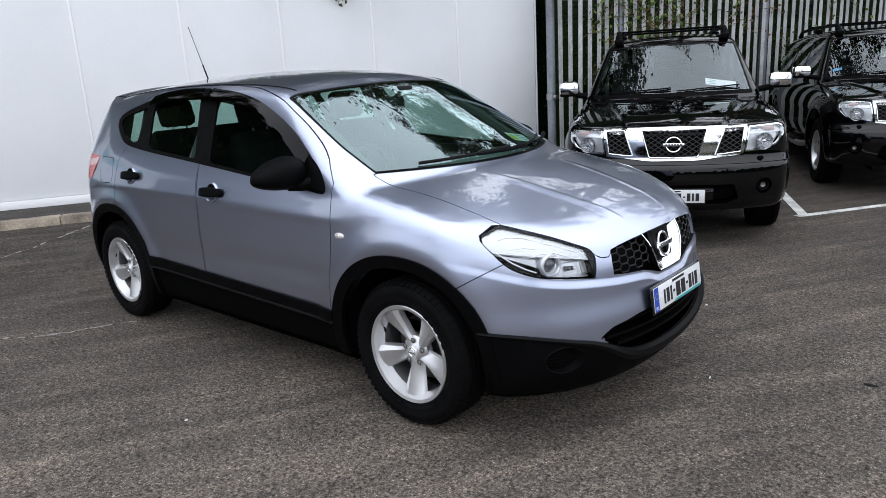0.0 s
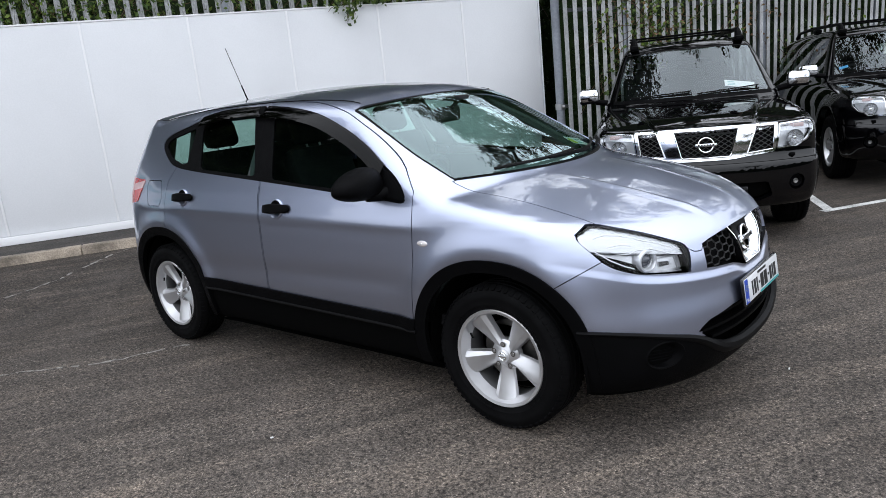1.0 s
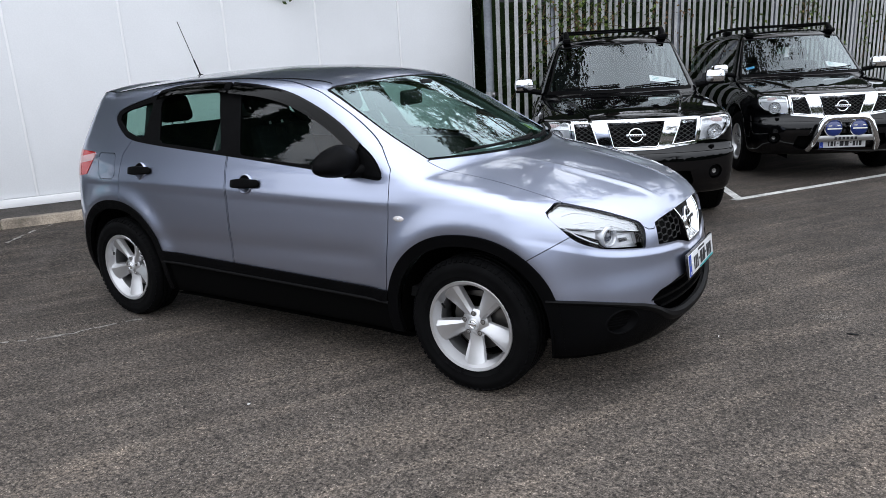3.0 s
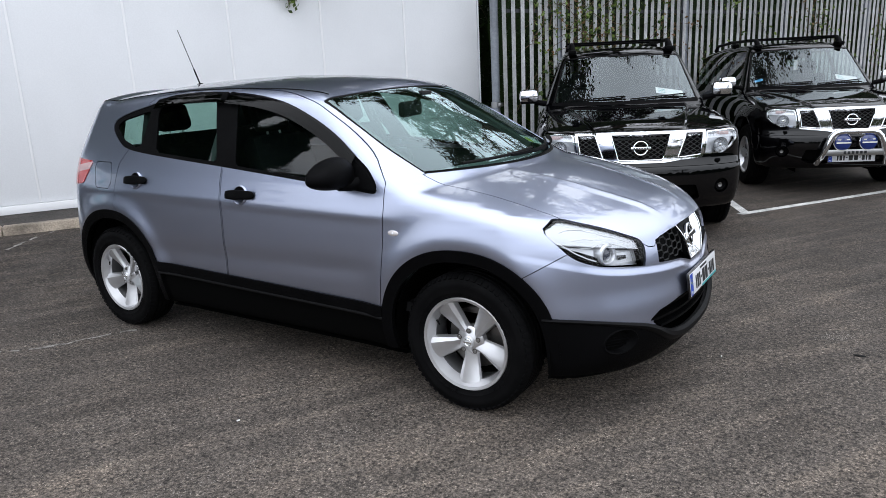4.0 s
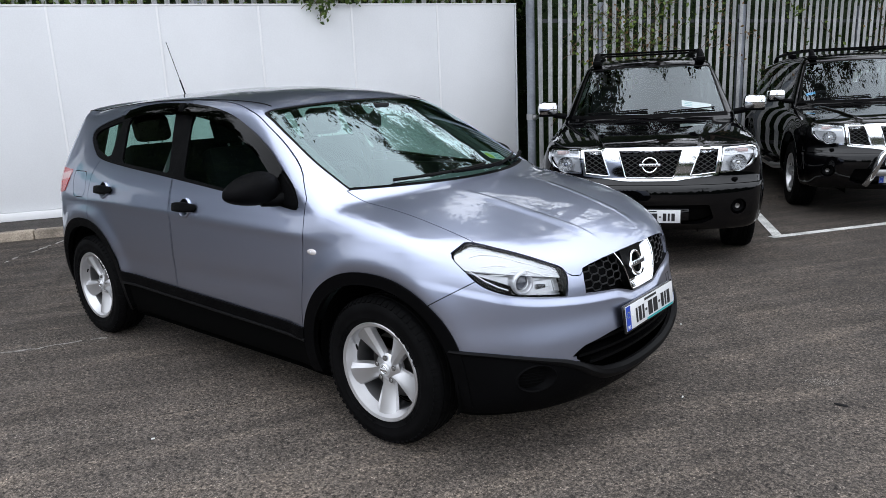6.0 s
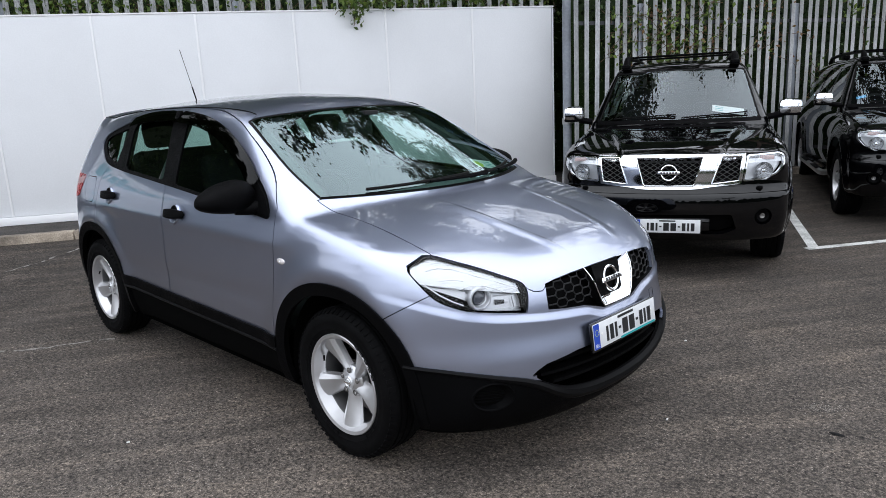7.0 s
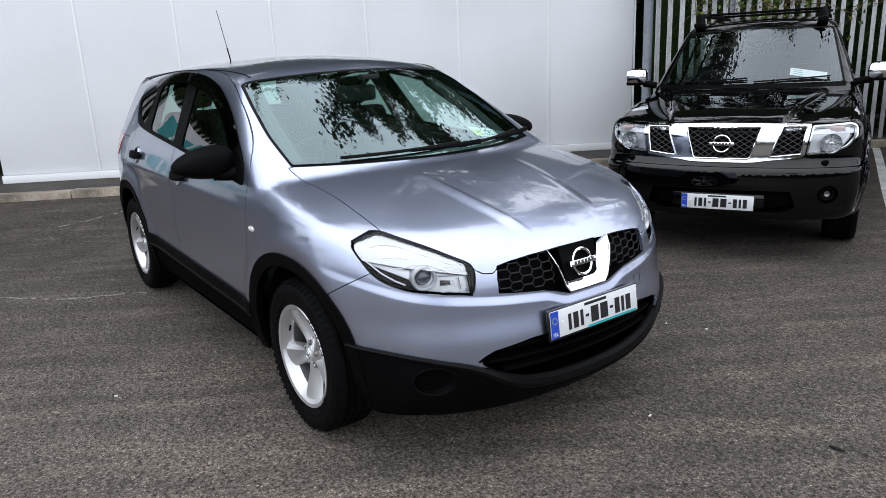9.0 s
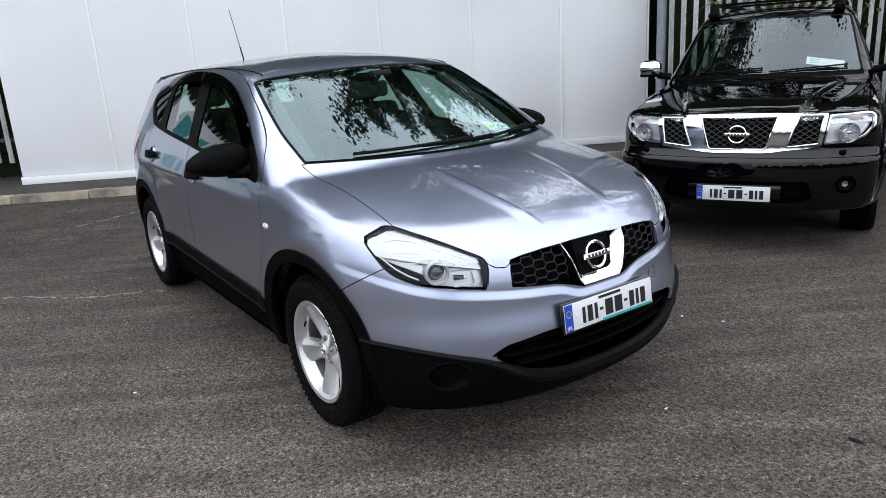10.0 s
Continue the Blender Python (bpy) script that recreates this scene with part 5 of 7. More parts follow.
        # the square main-beam reflector beside the projector, with its bulb
        vs = []
        for y in np.linspace(0.503, 0.592, 8):
            for z, back in ((0.768, 0.020), (0.762, 0.050), (0.735, 0.062), (0.712, 0.050), (0.704, 0.020)):
                vs.append(deep(y, z, back))
        Geo().add(vs, [(5 * i + j, 5 * i + j + 1, 5 * i + j + 6, 5 * i + j + 5) for i in range(7) for j in range(4)]).make("beam_reflector", BEAM, hl, "square mirror reflector")
        Geo().tube([deep(0.588, 0.738, 0.045), deep(0.556, 0.738, 0.036)], [0.011, 0.008], 12).make("bulb", GLOSS_BLACK, hl)
        Geo().tube([deep(0.556, 0.738, 0.036), deep(0.545, 0.738, 0.034)], [0.008, 0.005], 12).make("bulb_tip", LAMP_TRIM, hl)
        Geo().tube([deep(0.527, 0.758, 0.030), deep(0.527, 0.712, 0.030)], 0.0022, 5).make("reflector_divider", WIRE, hl)

    # towing eye cover
    ring = [nose_at(0.31 + y, 0.588 + z, 0.0) for y, z in ((-0.024, -0.022), (0.024, -0.022), (0.024, 0.022), (-0.024, 0.022), (-0.024, -0.022))]
    Geo().tube(ring, 0.0010, 4, cap=False).make("tow_cover_seam", SEAL, car)

    # tail lamps
    for half, s in zip(halves(tails), (-1, 1)):
        tl = new("tail_light")
        tl.parent = car
        f = np.abs(half[0][:, 2] - 1.03 - 0.15 * (half[0][:, 0] + 1.7)) - 0.022
        pale, red = cut(half, f)
        panel(red, "red_lens", RED_LENS, tl, "red lens", lift=0.004, flange=0.02)
        panel(pale, "pale_lens", TAIL_PALE, tl, "pale lens", lift=0.004, flange=0.02)

    # door handles, repeaters, mirrors
    for s in (-1, 1):
        for hx, hz in ((-0.06, 0.946), (-0.995, 0.985)):
            q = on_skin(body_a, (hx, s * 1.3, hz), (0, -s, 0))
            h = new("door_handle")
            h.parent = car
            h["label"] = "black plastic door handle"
            nrm = gradient(body_a, np.array([q]))[0]
            hm = turn_to(q, nrm, (1, 0, 0.04))
            Geo().lathe([(0.0, 0.0010), (0.026, 0.0025), (0.042, 0.0070), (0.049, 0.0095), (0.053, 0.0070), (0.055, 0.0)], 36, hm).make("handle_cup", PAINT, h, "recessed finger cup")
            # black half disc stands in for the shade under the cup's upper edge
            Geo().lathe([(0.0, 0.0020), (0.028, 0.0040), (0.046, 0.0100), (0.0475, 0.0095)], 18, hm @ Matrix.Rotation(radians(8 if s < 0 else -8), 4, "Z"), math.pi).make("lock_shade", CLADDING, h, "black half disc in place of the shade in the finger cup")
            bm = bmesh.new()
            bmesh.ops.create_cube(bm, size=1)
            bmesh.ops.subdivide_edges(bm, edges=bm.edges[:], cuts=6, use_grid_fill=True)
            for v in bm.verts:
                x, y, z = v.co * 2
                x, y, z = x * math.sqrt(1 - y * y / 4 - z * z / 4 + y * y * z * z / 6), y * math.sqrt(1 - x * x / 4 - z * z / 4 + x * x * z * z / 6), z * math.sqrt(1 - x * x / 4 - y * y / 4 + x * x * y * y / 6)
                k = abs(x)
                v.co = hm @ Vector((x * 0.112, y * 0.027 * (1 - 0.15 * k * k), 0.027 + z * 0.013 - 0.022 * k**3))
            me = bpy.data.meshes.new("grip")
            bm.to_mesh(me)
            bm.free()
            me.polygons.foreach_set("use_smooth", [True] * len(me.polygons))
            me.materials.append(CLADDING)
            attach(new("grip", me), h)
        q = on_skin(body_a, (0.965, s * 1.3, 0.825), (0, -s, 0))
        rm = turn_to(q, gradient(body_a, np.array([q]))[0], (1, 0, 0))
        rep = Geo().ball((0, 0, 0), (0.031, 0.014, 0.009), rm, 14).make("side_repeater", WHITE_LENS, car, "clear oval side repeater")
        Geo().ball((0.002, 0, 0.006), (0.007, 0.006, 0.005), rm, 8).make("repeater_bulb", LAMP_TRIM, rep)
        mir = new("wing_mirror")
        mir.parent = car
        mir["label"] = "black plastic wing mirror"
        bm = bmesh.new()
        bmesh.ops.create_icosphere(bm, subdivisions=4, radius=1.0)
        for v in bm.verts:
            x, y, z = v.co
            k = np.sign(x) * abs(x) ** 0.8
            flat = 0.55 if x < 0 else 1.0
            v.co = (k * 0.105 * flat, np.sign(y) * abs(y) ** 0.85 * 0.152 * (1.0 - 0.10 * z), np.sign(z) * abs(z) ** 0.8 * (0.078 if z > 0 else 0.066) * (1.0 + 0.34 * y))
        me = bpy.data.meshes.new("housing")
        bm.to_mesh(me)
        bm.free()
        me.polygons.foreach_set("use_smooth", [True] * len(me.polygons))
        me.materials.append(CLADDING)
        ho = attach(new("housing", me), mir)
        ho.matrix_basis = Matrix.Translation((0.655, s * 0.957 if s < 0 else 0.895, 1.088)) @ Matrix.Rotation(s * -0.16, 4, "Z") @ Matrix.Diagonal((1, -s, 1, 1))
        Geo().prism([(-0.105, 0.052), (0.09, 0.062), (0.10, -0.048), (-0.09, -0.056)], 0.0, 0.006, turn_to((0.622, s * 0.957 if s < 0 else 0.895, 1.088), (-1, s * 0.15, 0), (0, 1, 0)) @ Matrix.Diagonal((0.86, 0.86, 1, 1))).make("mirror_glass", CHROME, mir, "mirror glass")
        Geo().tube([(0.70, s * 0.93, 1.045), (0.715, s * 0.88, 1.035), (0.73, s * 0.83, 1.04)], [0.03, 0.026, 0.034], 12).make("mirror_arm", CLADDING, mir)
        sail = outline([(0.865, 1.012), (0.79, 1.095), (0.64, 1.18), (0.60, 1.16), (0.60, 1.04)], 0)
        g = Geo()
        vs = []
        for x, z in sail:
            q = on_skin(body_a, (x, s * 1.3, z), (0, -s, 0))
            vs += [(q[0], q[1] + s * 0.004, q[2]), (q[0], q[1] - s * 0.02, q[2])]
        g.add(vs, [(0, 2, 4, 6, 8), (1, 9, 7, 5, 3)] + [(2 * i, 2 * i + 1, 2 * ((i + 1) % 5) + 1, 2 * ((i + 1) % 5)) for i in range(5)])
        g.make("mirror_base", CLADDING, mir)
        # smoked wind deflectors
        for pts, low in (([(0.70, 1.165), (0.55, 1.255), (0.35, 1.345), (0.1, 1.425), (-0.12, 1.462), (-0.34, 1.482)], 0.060), ([(-0.36, 1.482), (-0.6, 1.487), (-0.8, 1.478), (-0.98, 1.452)], 0.056)):
            vs = []
            top_c = pchip([p[0] for p in pts[::-1]], [p[1] for p in pts[::-1]])
            xs = np.linspace(pts[0][0], pts[-1][0], 24)
            for x in xs:
                zt = float(top_c(x))
                for dz, out in ((0, 0.008), (-0.4, 0.020), (-1, 0.026)):
                    q = on_skin(body_a, (x, s * 1.3, zt + dz * low), (0, -s, 0))
                    vs.append((q[0], q[1] + s * out, q[2] + 0.004))
            Geo().add(vs, [(3 * i + j, 3 * i + j + 1, 3 * i + j + 4, 3 * i + j + 3) for i in range(23) for j in range(2)]).make("wind_deflector", VISOR_GLASS, car, "smoked window deflector")
        for x in (-0.36,):
            q = on_skin(body_a, (x, s * 1.3, 1.455), (0, -s, 0))
            Geo().box((0, 0, 0.016), (0.05, 0.05, 0.02), turn_to(q, (0, s, 0.5), (1, 0, 0)), bevel=0.005).make("deflector_clip", CLADDING, car)
        # roof gutter strip
        pts = []
        for x in np.linspace(0.36, -1.70, 40):
            q = on_skin(body_a, (x, s * 0.572, 2.0), (0, 0, -1))
            pts.append((q[0], q[1], q[2] + 0.001))
        Geo().tube(pts, 0.0035, 6).make("roof_strip", SEAL, car)

    # cowl, wipers, aerial
    g = Geo()
    vs = []
    for y in np.linspace(-0.69, 0.69, 33):
        xb = 1.262 - 0.47 * y * y
        for dx, dz in ((0.016, -0.014), (0.0, -0.014), (-0.016, -0.008)):
            q = on_skin(body_a, (xb + dx, y, 1.6), (0, 0, -1))
            vs.append((xb + dx, y, q[2] + dz + 0.008))
    g.add(vs, [(3 * i + j, 3 * i + j + 1, 3 * i + j + 4, 3 * i + j + 3) for i in range(32) for j in range(2)]).make("cowl", CLADDING, car, "black cowl panel")

    def on_top(x, y, up):
        q = on_skin(body_a, (x, y, 1.9), (0, 0, -1))
        return (q[0], q[1], q[2] + up)

    for ys, ye, k in ((0.10, -0.50, 0), (0.60, 0.08, 1)):
        wp = new("wiper")
        wp.parent = car
        wp["label"] = "black windscreen wiper"
        pts = [on_top(1.235 - 0.47 * y * y - 0.03 * (1 - abs((y - ys) / (ye - ys))), y, 0.013) for y in np.linspace(ys, ye, 12)]
        Geo().tube(pts, 0.008, 6).make("blade", SEAL, wp)
        pts = [on_top(1.25 - 0.47 * y * y, y, 0.03) for y in np.linspace(ys + 0.10, (ys + ye) / 2, 8)]
        Geo().tube(pts, [0.014, 0.012, 0.011, 0.010, 0.009, 0.008, 0.008, 0.007], 6).make("arm", CLADDING, wp)
    aer = new("aerial")
    aer.parent = car
    base = on_top(-1.318, -0.04, 0)
    Geo().ball(base, (0.035, 0.02, 0.018), None, 10).make("aerial_base", SEAL, aer)
    tip = Vector((-1.49, -0.045, 1.915))
    b0 = Vector(base)
    Geo().tube([b0, b0.lerp(tip, 0.3)], 0.0052, 8).make("aerial_foot", SEAL, aer)
    Geo().tube([b0.lerp(tip, 0.3), b0.lerp(tip, 0.65), tip], 0.0026, 6).make("aerial_mast", SEAL, aer)

    # cabin
    Geo().box((0.0, 0, 0.42), (3.0, 1.5, 0.05)).make("cabin_floor", CABIN, car)
    dash = Geo()
    vs = []
    ys = np.linspace(-0.68, 0.68, 15)
    for y in ys:
        k = 1.19 - 0.47 * y * y
        vs += [(k, y, 1.035), (k - 0.16, y, 1.045), (k - 0.40, y, 1.02), (k - 0.48, y, 0.97), (k - 0.46, y, 0.6)]
    dash.add(vs, [(5 * i + j, 5 * i + j + 1, 5 * i + j + 6, 5 * i + j + 5) for i in range(14) for j in range(4)]).make("dashboard", DASH, car, "grey dashboard")
    wm = turn_to((0.56, -0.36, 0.98), (-0.92, 0, 0.40), (0, 1, 0))
    ring = [wm @ Vector((0.185 * math.cos(a), 0.185 * math.sin(a), 0)) for a in np.linspace(0, 2 * math.pi, 37)]
    sw = Geo().tube(ring, 0.015, 8, cap=False).make("steering_wheel", CABIN, car)
    Geo().box((0, 0, -0.01), (0.36, 0.04, 0.02), wm, bevel=0.006).box((0, -0.08, -0.01), (0.05, 0.16, 0.02), wm, bevel=0.006).lathe([(0, 0.01), (0.05, 0.008), (0.065, -0.015)], 24, wm).make("wheel_boss", CABIN, sw)

    def seat(x, y, wide, rear=False):
        st = new("seat")
        st.parent = car
        Geo().box((x, y, 0.62), (0.50, wide, 0.16), bevel=0.05).make("cushion", FABRIC, st)
        mm = Matrix.Translation((x - 0.24, y, 0.66)) @ Matrix.Rotation(-0.30, 4, "Y")
        Geo().box((0, 0, 0.29), (0.13, wide * 0.94, 0.60), mm, bevel=0.05).make("backrest", FABRIC, st)
        heads = (y,) if not rear else (y - 0.38, y + 0.38)
        for yy in heads:
            hm = Matrix.Translation((x - 0.24, yy, 0.66)) @ Matrix.Rotation(-0.30, 4, "Y")
            Geo().box((0, 0, 0.70), (0.09, 0.25, 0.18), hm, bevel=0.04).make("headrest", FABRIC, st)
            Geo().tube([hm @ Vector((0, -0.05, 0.56)), hm @ Vector((0, -0.05, 0.66))], 0.007, 6).tube([hm @ Vector((0, 0.05, 0.56)), hm @ Vector((0, 0.05, 0.66))], 0.007, 6).make("headrest_post", SATIN, st)

    seat(0.12, -0.36, 0.50)
    seat(0.12, 0.36, 0.50)
    seat(-0.78, 0, 1.30, True)
    Geo().box((-1.45, 0, 0.95), (0.5, 1.1, 0.02)).make("parcel_shelf", CABIN, car)
    rm_ = new("rear_view_mirror")
    rm_.parent = car
    Geo().box((0, 0, 0), (0.045, 0.26, 0.085), Matrix.Translation((0.505, -0.05, 1.345)) @ Matrix.Rotation(0.2, 4, "Z"), bevel=0.018).make("mirror_shell", CABIN, rm_)
    Geo().tube([(0.51, -0.03, 1.365), (0.57, 0, 1.43)], 0.012, 8).make("mirror_stalk", CABIN, rm_)
    Geo().box((0.56, 0.0, 1.43), (0.07, 0.10, 0.025), Matrix.Identity(4), bevel=0.008).make("mirror_mount", CABIN, rm_)
    # headlining and inner pillars
    head = cut(whole, 1.43 - whole[0][:, 2])[0]
    keep = np.maximum(head[0][:, 0] - (0.455 - 0.32 * head[0][:, 1] ** 2), np.abs(head[0][:, 1]) - 0.60)
    panel(cut(head, keep)[0], "headlining", CABIN_LIGHT, car, "pale headlining", lift=-0.03, flange=0)
    for s in (-1, 1):
        for path in ([(0.93, 0.62, 1.06), (0.62, 0.595, 1.235), (0.33, 0.545, 1.385)], [(-0.35, 0.79, 0.6), (-0.36, 0.79, 1.08), (-0.37, 0.58, 1.44)], [(-1.05, 0.74, 1.1), (-1.15, 0.58, 1.42)], [(-1.45, 0.68, 1.1), (-1.55, 0.52, 1.42)]):
            Geo().tube([(x, s * y, z) for x, y, z in path], 0.035, 8).make("pillar_trim", CABIN_PILLAR if path[0][0] > -0.5 else CABIN, car)
        Geo().box((-0.15, s * 0.80, 0.75), (2.0, 0.03, 0.55), bevel=0.01).make("door_card", CABIN, car)
    # discs and slips behind the windscreen
    q0 = np.array(on_top(1.07, 0.37, -0.012))
    nn = gradient(body_a, np.array([on_top(1.07, 0.37, 0)]))[0]
    sm = turn_to(q0, nn, (0.1, 1, 0))
    slip = Geo().box((0.0, 0.0, -0.002), (0.17, 0.085, 0.001), sm).make("window_slip", PAPER, car, "white paper slip behind the windscreen")
    Geo().lathe([(0, -0.0005), (0.032, -0.0005)], 24, sm @ Matrix.Translation((-0.055, -0.01, 0.0))).make("tax_disc", YELLOW, slip)
    for k in range(3):
        Geo().box((0.03, -0.02 + 0.02 * k, -0.0008), (0.06, 0.006, 0.0006), sm).make("print_bar", TEAL, slip)
    return car


build_car()



# ---- the black pick-ups ----
B_WIDE = pchip([0.25, 0.4, 0.6, 0.8, 0.95, 1.05, 1.12, 1.3, 1.6, 1.75], [0.84, 0.885, 0.905, 0.905, 0.885, 0.855, 0.82, 0.755, 0.64, 0.57])
B_PLAN = pchip([-5.2, -4.8, -4.0, -1.2, -0.6, -0.25, 0.05, 0.2], [0.93, 0.97, 1, 1, 1, 0.975, 0.93, 0.89])
B_NOSE = pchip([0.25, 0.35, 0.45, 0.55, 0.64, 0.68, 0.73, 0.85, 0.94, 1.0, 1.1], [0.02, 0.09, 0.125, 0.135, 0.13, 0.10, 0.075, 0.07, 0.055, -0.01, -0.25])
B_HOOD = pchip([-1.5, -1.2, -0.8, -0.4, -0.1, 0.1], [1.165, 1.145, 1.11, 1.065, 1.01, 0.93])
B_ROOF = pchip([-5.0, -4.2, -3.2, -2.4, -1.9, -1.6], [1.60, 1.70, 1.745, 1.745, 1.705, 1.64])
B_AXLE = -0.80


def body_b(p):
    x, y, z = p[..., 0], np.abs(p[..., 1]), p[..., 2]
    flare = 0
    for ax in (B_AXLE, B_AXLE - 3.2):
        r = np.sqrt((x - ax) ** 2 + (z - 0.38) ** 2)
        flare = flare + 0.028 * np.exp(-(((r - 0.50) / 0.06) ** 2))
    side = (y - B_WIDE(z) * B_PLAN(x) - flare) * 0.95
    front = (x - B_NOSE(z) + 0.16 * y**2 + 0.22 * y**4) * 0.92
    rear = -5.05 - x
    dome = 0.020 * step((0.445 - 0.19 * (x + 0.26) - y) / 0.036)
    hood = z - B_HOOD(x) + 0.05 * y**2 - dome + 0.022
    screen = (z - 1.14 - 0.86 * (-1.14 - x - 0.38 * y**2)) * 0.76
    roof = z - B_ROOF(x) + 0.10 * y**2
    top = smin(hood, smax(screen, roof, 0.05), 0.012)
    f = smax(side, top, 0.06)
    f = smax(f, front, 0.06)
    f = smax(f, rear, 0.10)
    return smax(f, 0.30 - z, 0.05)


def build_truck(m, label, bull_bar, group):
    tr = thing("pickup_truck", m, label, "pick-up truck", group)
    mesh = score(body_b, skin(body_b, -4.2, -0.75, 0.85, 140, 72, 200), lambda v: v[:, 2], (0.60, 0.63, 0.645, 0.66, 0.69, 0.71, 0.73))
    xyz = lambda q: (q[0][:, 0], np.abs(q[0][:, 1]), q[0][:, 2])
    nose_at = lambda y, z: float(on_skin(body_b, (0.6, y, z), (-1, 0, 0))[0])

    def arch_b(x, z, ax, r):
        return (np.abs(x - ax) ** 2.3 + np.abs(z - 0.40) ** 2.3) ** (1 / 2.3) - r

    for ax in (B_AXLE, B_AXLE - 3.2):
        x, y, z = xyz(mesh)
        _, mesh = cut(mesh, np.maximum(arch_b(x, z, ax, 0.45), 0.5 - y))

    def take(test):
        nonlocal mesh
        got, mesh = cut(mesh, test(*xyz(mesh)))
        return got

    def seam(test, half=0.003):
        nonlocal mesh
        inner, rest = cut(mesh, test(*xyz(mesh)) + half)
        _, mesh = cut(rest, test(*xyz(rest)) - half)
        return inner

    ws = lambda x, y, z: np.maximum(np.maximum(x - (-1.16 - 0.38 * y**2), (-1.735 - 0.30 * y**2) - x), np.maximum(y - (0.755 + (x + 1.3) * 0.27), 1.10 - z))
    band = take(ws)
    clear, border = cut(band, ws(*xyz(band)) + 0.018)
    panel(clear, "windscreen", TRUCK_GLASS, tr, "tinted windscreen", flange=0, lift=-0.003)
    panel(border, "windscreen_seal", SEAL, tr, flange=0.01, lift=-0.003)
    for poly in ([(-1.55, 1.17), (-1.95, 1.50), (-2.05, 1.585), (-2.55, 1.60), (-2.55, 1.17)], [(-2.64, 1.17), (-2.64, 1.60), (-3.2, 1.59), (-3.45, 1.50), (-3.45, 1.17)], [(-3.55, 1.17), (-3.55, 1.52), (-4.55, 1.49), (-4.72, 1.20), (-4.7, 1.17)]):
        pane = take(lambda x, y, z: np.maximum(inside(x, z, np.array(poly)), 0.4 - y))
        for half in halves(pane):
            panel(half, "side_window", SIDE_GLASS, tr, "dark tinted side window", flange=0, lift=-0.006)
    # lamps
    lamp_poly = np.array([(0.536, 0.752), (0.564, 0.958), (0.80, 0.968), (0.842, 0.945), (0.845, 0.87), (0.79, 0.80), (0.70, 0.766)])
    lamps = seam(lambda x, y, z: np.maximum(inside(y, z, lamp_poly), -0.55 - x), 0.002)
    for half, s in zip(halves(lamps), (-1, 1)):
        hl = new("headlight")
        hl.parent = tr
        hl["label"] = "clear rectangular headlight"
        panel(half, "lens", LENS, hl, "clear lens", flange=0)
        f = inside(np.abs(half[0][:, 1]), half[0][:, 2], lamp_poly)
        bowl, edge = cut(half, f + 0.012)
        panel(edge, "lamp_edge", CHROME, hl, "", lift=-0.004, flange=0.02)
        up, low = cut(bowl, 0.898 - bowl[0][:, 2])
        panel(up, "indicator_reflector", LAMP_TRIM, hl, "silver reflector", lift=-0.028, flange=0.02)
        panel(low, "main_reflector", LAMP_TRIM, hl, "silver reflector", lift=-0.045, flange=0.02)
        x0 = nose_at(s * 0.675, 0.82)
        lm = turn_to((x0 - 0.050, s * 0.675, 0.828), (1, s * 0.2, 0.05))
        Geo().lathe([(0.0, 0.0), (0.025, 0.002), (0.055, 0.022), (0.066, 0.05)], 32, lm).make("lamp_bowl", REFLECTOR, hl)
        Geo().lathe([(0.0, 0.045), (0.014, 0.042), (0.020, 0.03), (0.020, 0.0)], 20, lm).make("bulb_cap", CHROME, hl)
        Geo().box((nose_at(s * 0.70, 0.928) - 0.020, s * 0.70, 0.928), (0.008, 0.11, 0.030), Matrix.Identity(4), bevel=0.003).make("indicator_lens", PINK_LENS, hl, "pale pink indicator lens")
        for k in range(8):
            a = k * math.pi / 4
            Geo().tube([lm @ Vector((0.030 * math.cos(a), 0.030 * math.sin(a), 0.014)), lm @ Vector((0.062 * math.cos(a), 0.062 * math.sin(a), 0.040))], 0.0022, 4).make("bowl_facet", WIRE, hl)
        for k in range(9):
            y = 0.57 + k * 0.027
            Geo().box((nose_at(s * y, 0.92) - 0.022, s * y, 0.928), (0.006, 0.0025, 0.045)).make("reflector_rib", LAMP_TRIM, hl)
    # grille openings
    mid = [(-0.249, 0.947), (0.249, 0.947), (0.192, 0.742), (0.178, 0.728), (-0.178, 0.728), (-0.192, 0.742)]
    left = [(-0.532, 0.944), (-0.382, 0.946), (-0.316, 0.746), (-0.36, 0.748), (-0.506, 0.764)]
    right = [(-y, z) for y, z in left[::-1]]
    strip_f = lambda x, y, z: np.maximum(inside(y, z, np.array([(0, 0.962), (0.556, 0.957), (0.524, 0.742), (0.30, 0.716), (0.22, 0.703), (0.16, 0.700), (-0.16, 0.700), (-0.22, 0.703), (-0.30, 0.716), (-0.524, 0.742), (-0.556, 0.957)])), -0.4 - x)
    front = take(strip_f)
    holes = []
    for poly in (mid, left, right):
        hole, front = cut(front, inside(front[0][:, 1], front[0][:, 2], np.array(poly)))
        # dark sheet for the shade behind the grille
        panel(hole, "grille_back", DARK, tr, lift=-0.06, flange=0)
    panel(front, "grille_surround", CHROME, tr, "chrome three-part grille surround", lift=0.010, flange=0.05)
    for poly in (mid, left, right):
        rim = []
        for (ya, za), (yb, zb) in zip(poly, poly[1:] + poly[:1]):
            rim += [(ya + (yb - ya) * q, za + (zb - za) * q) for q in (0, 0.25, 0.5, 0.75)]
        Geo().tube([(nose_at(y, z) + 0.010, y, z) for y, z in rim + rim[:1]], 0.0065, 6, cap=False).make("chrome_rim", CHROME, tr, "thin chrome rim of a grille opening")
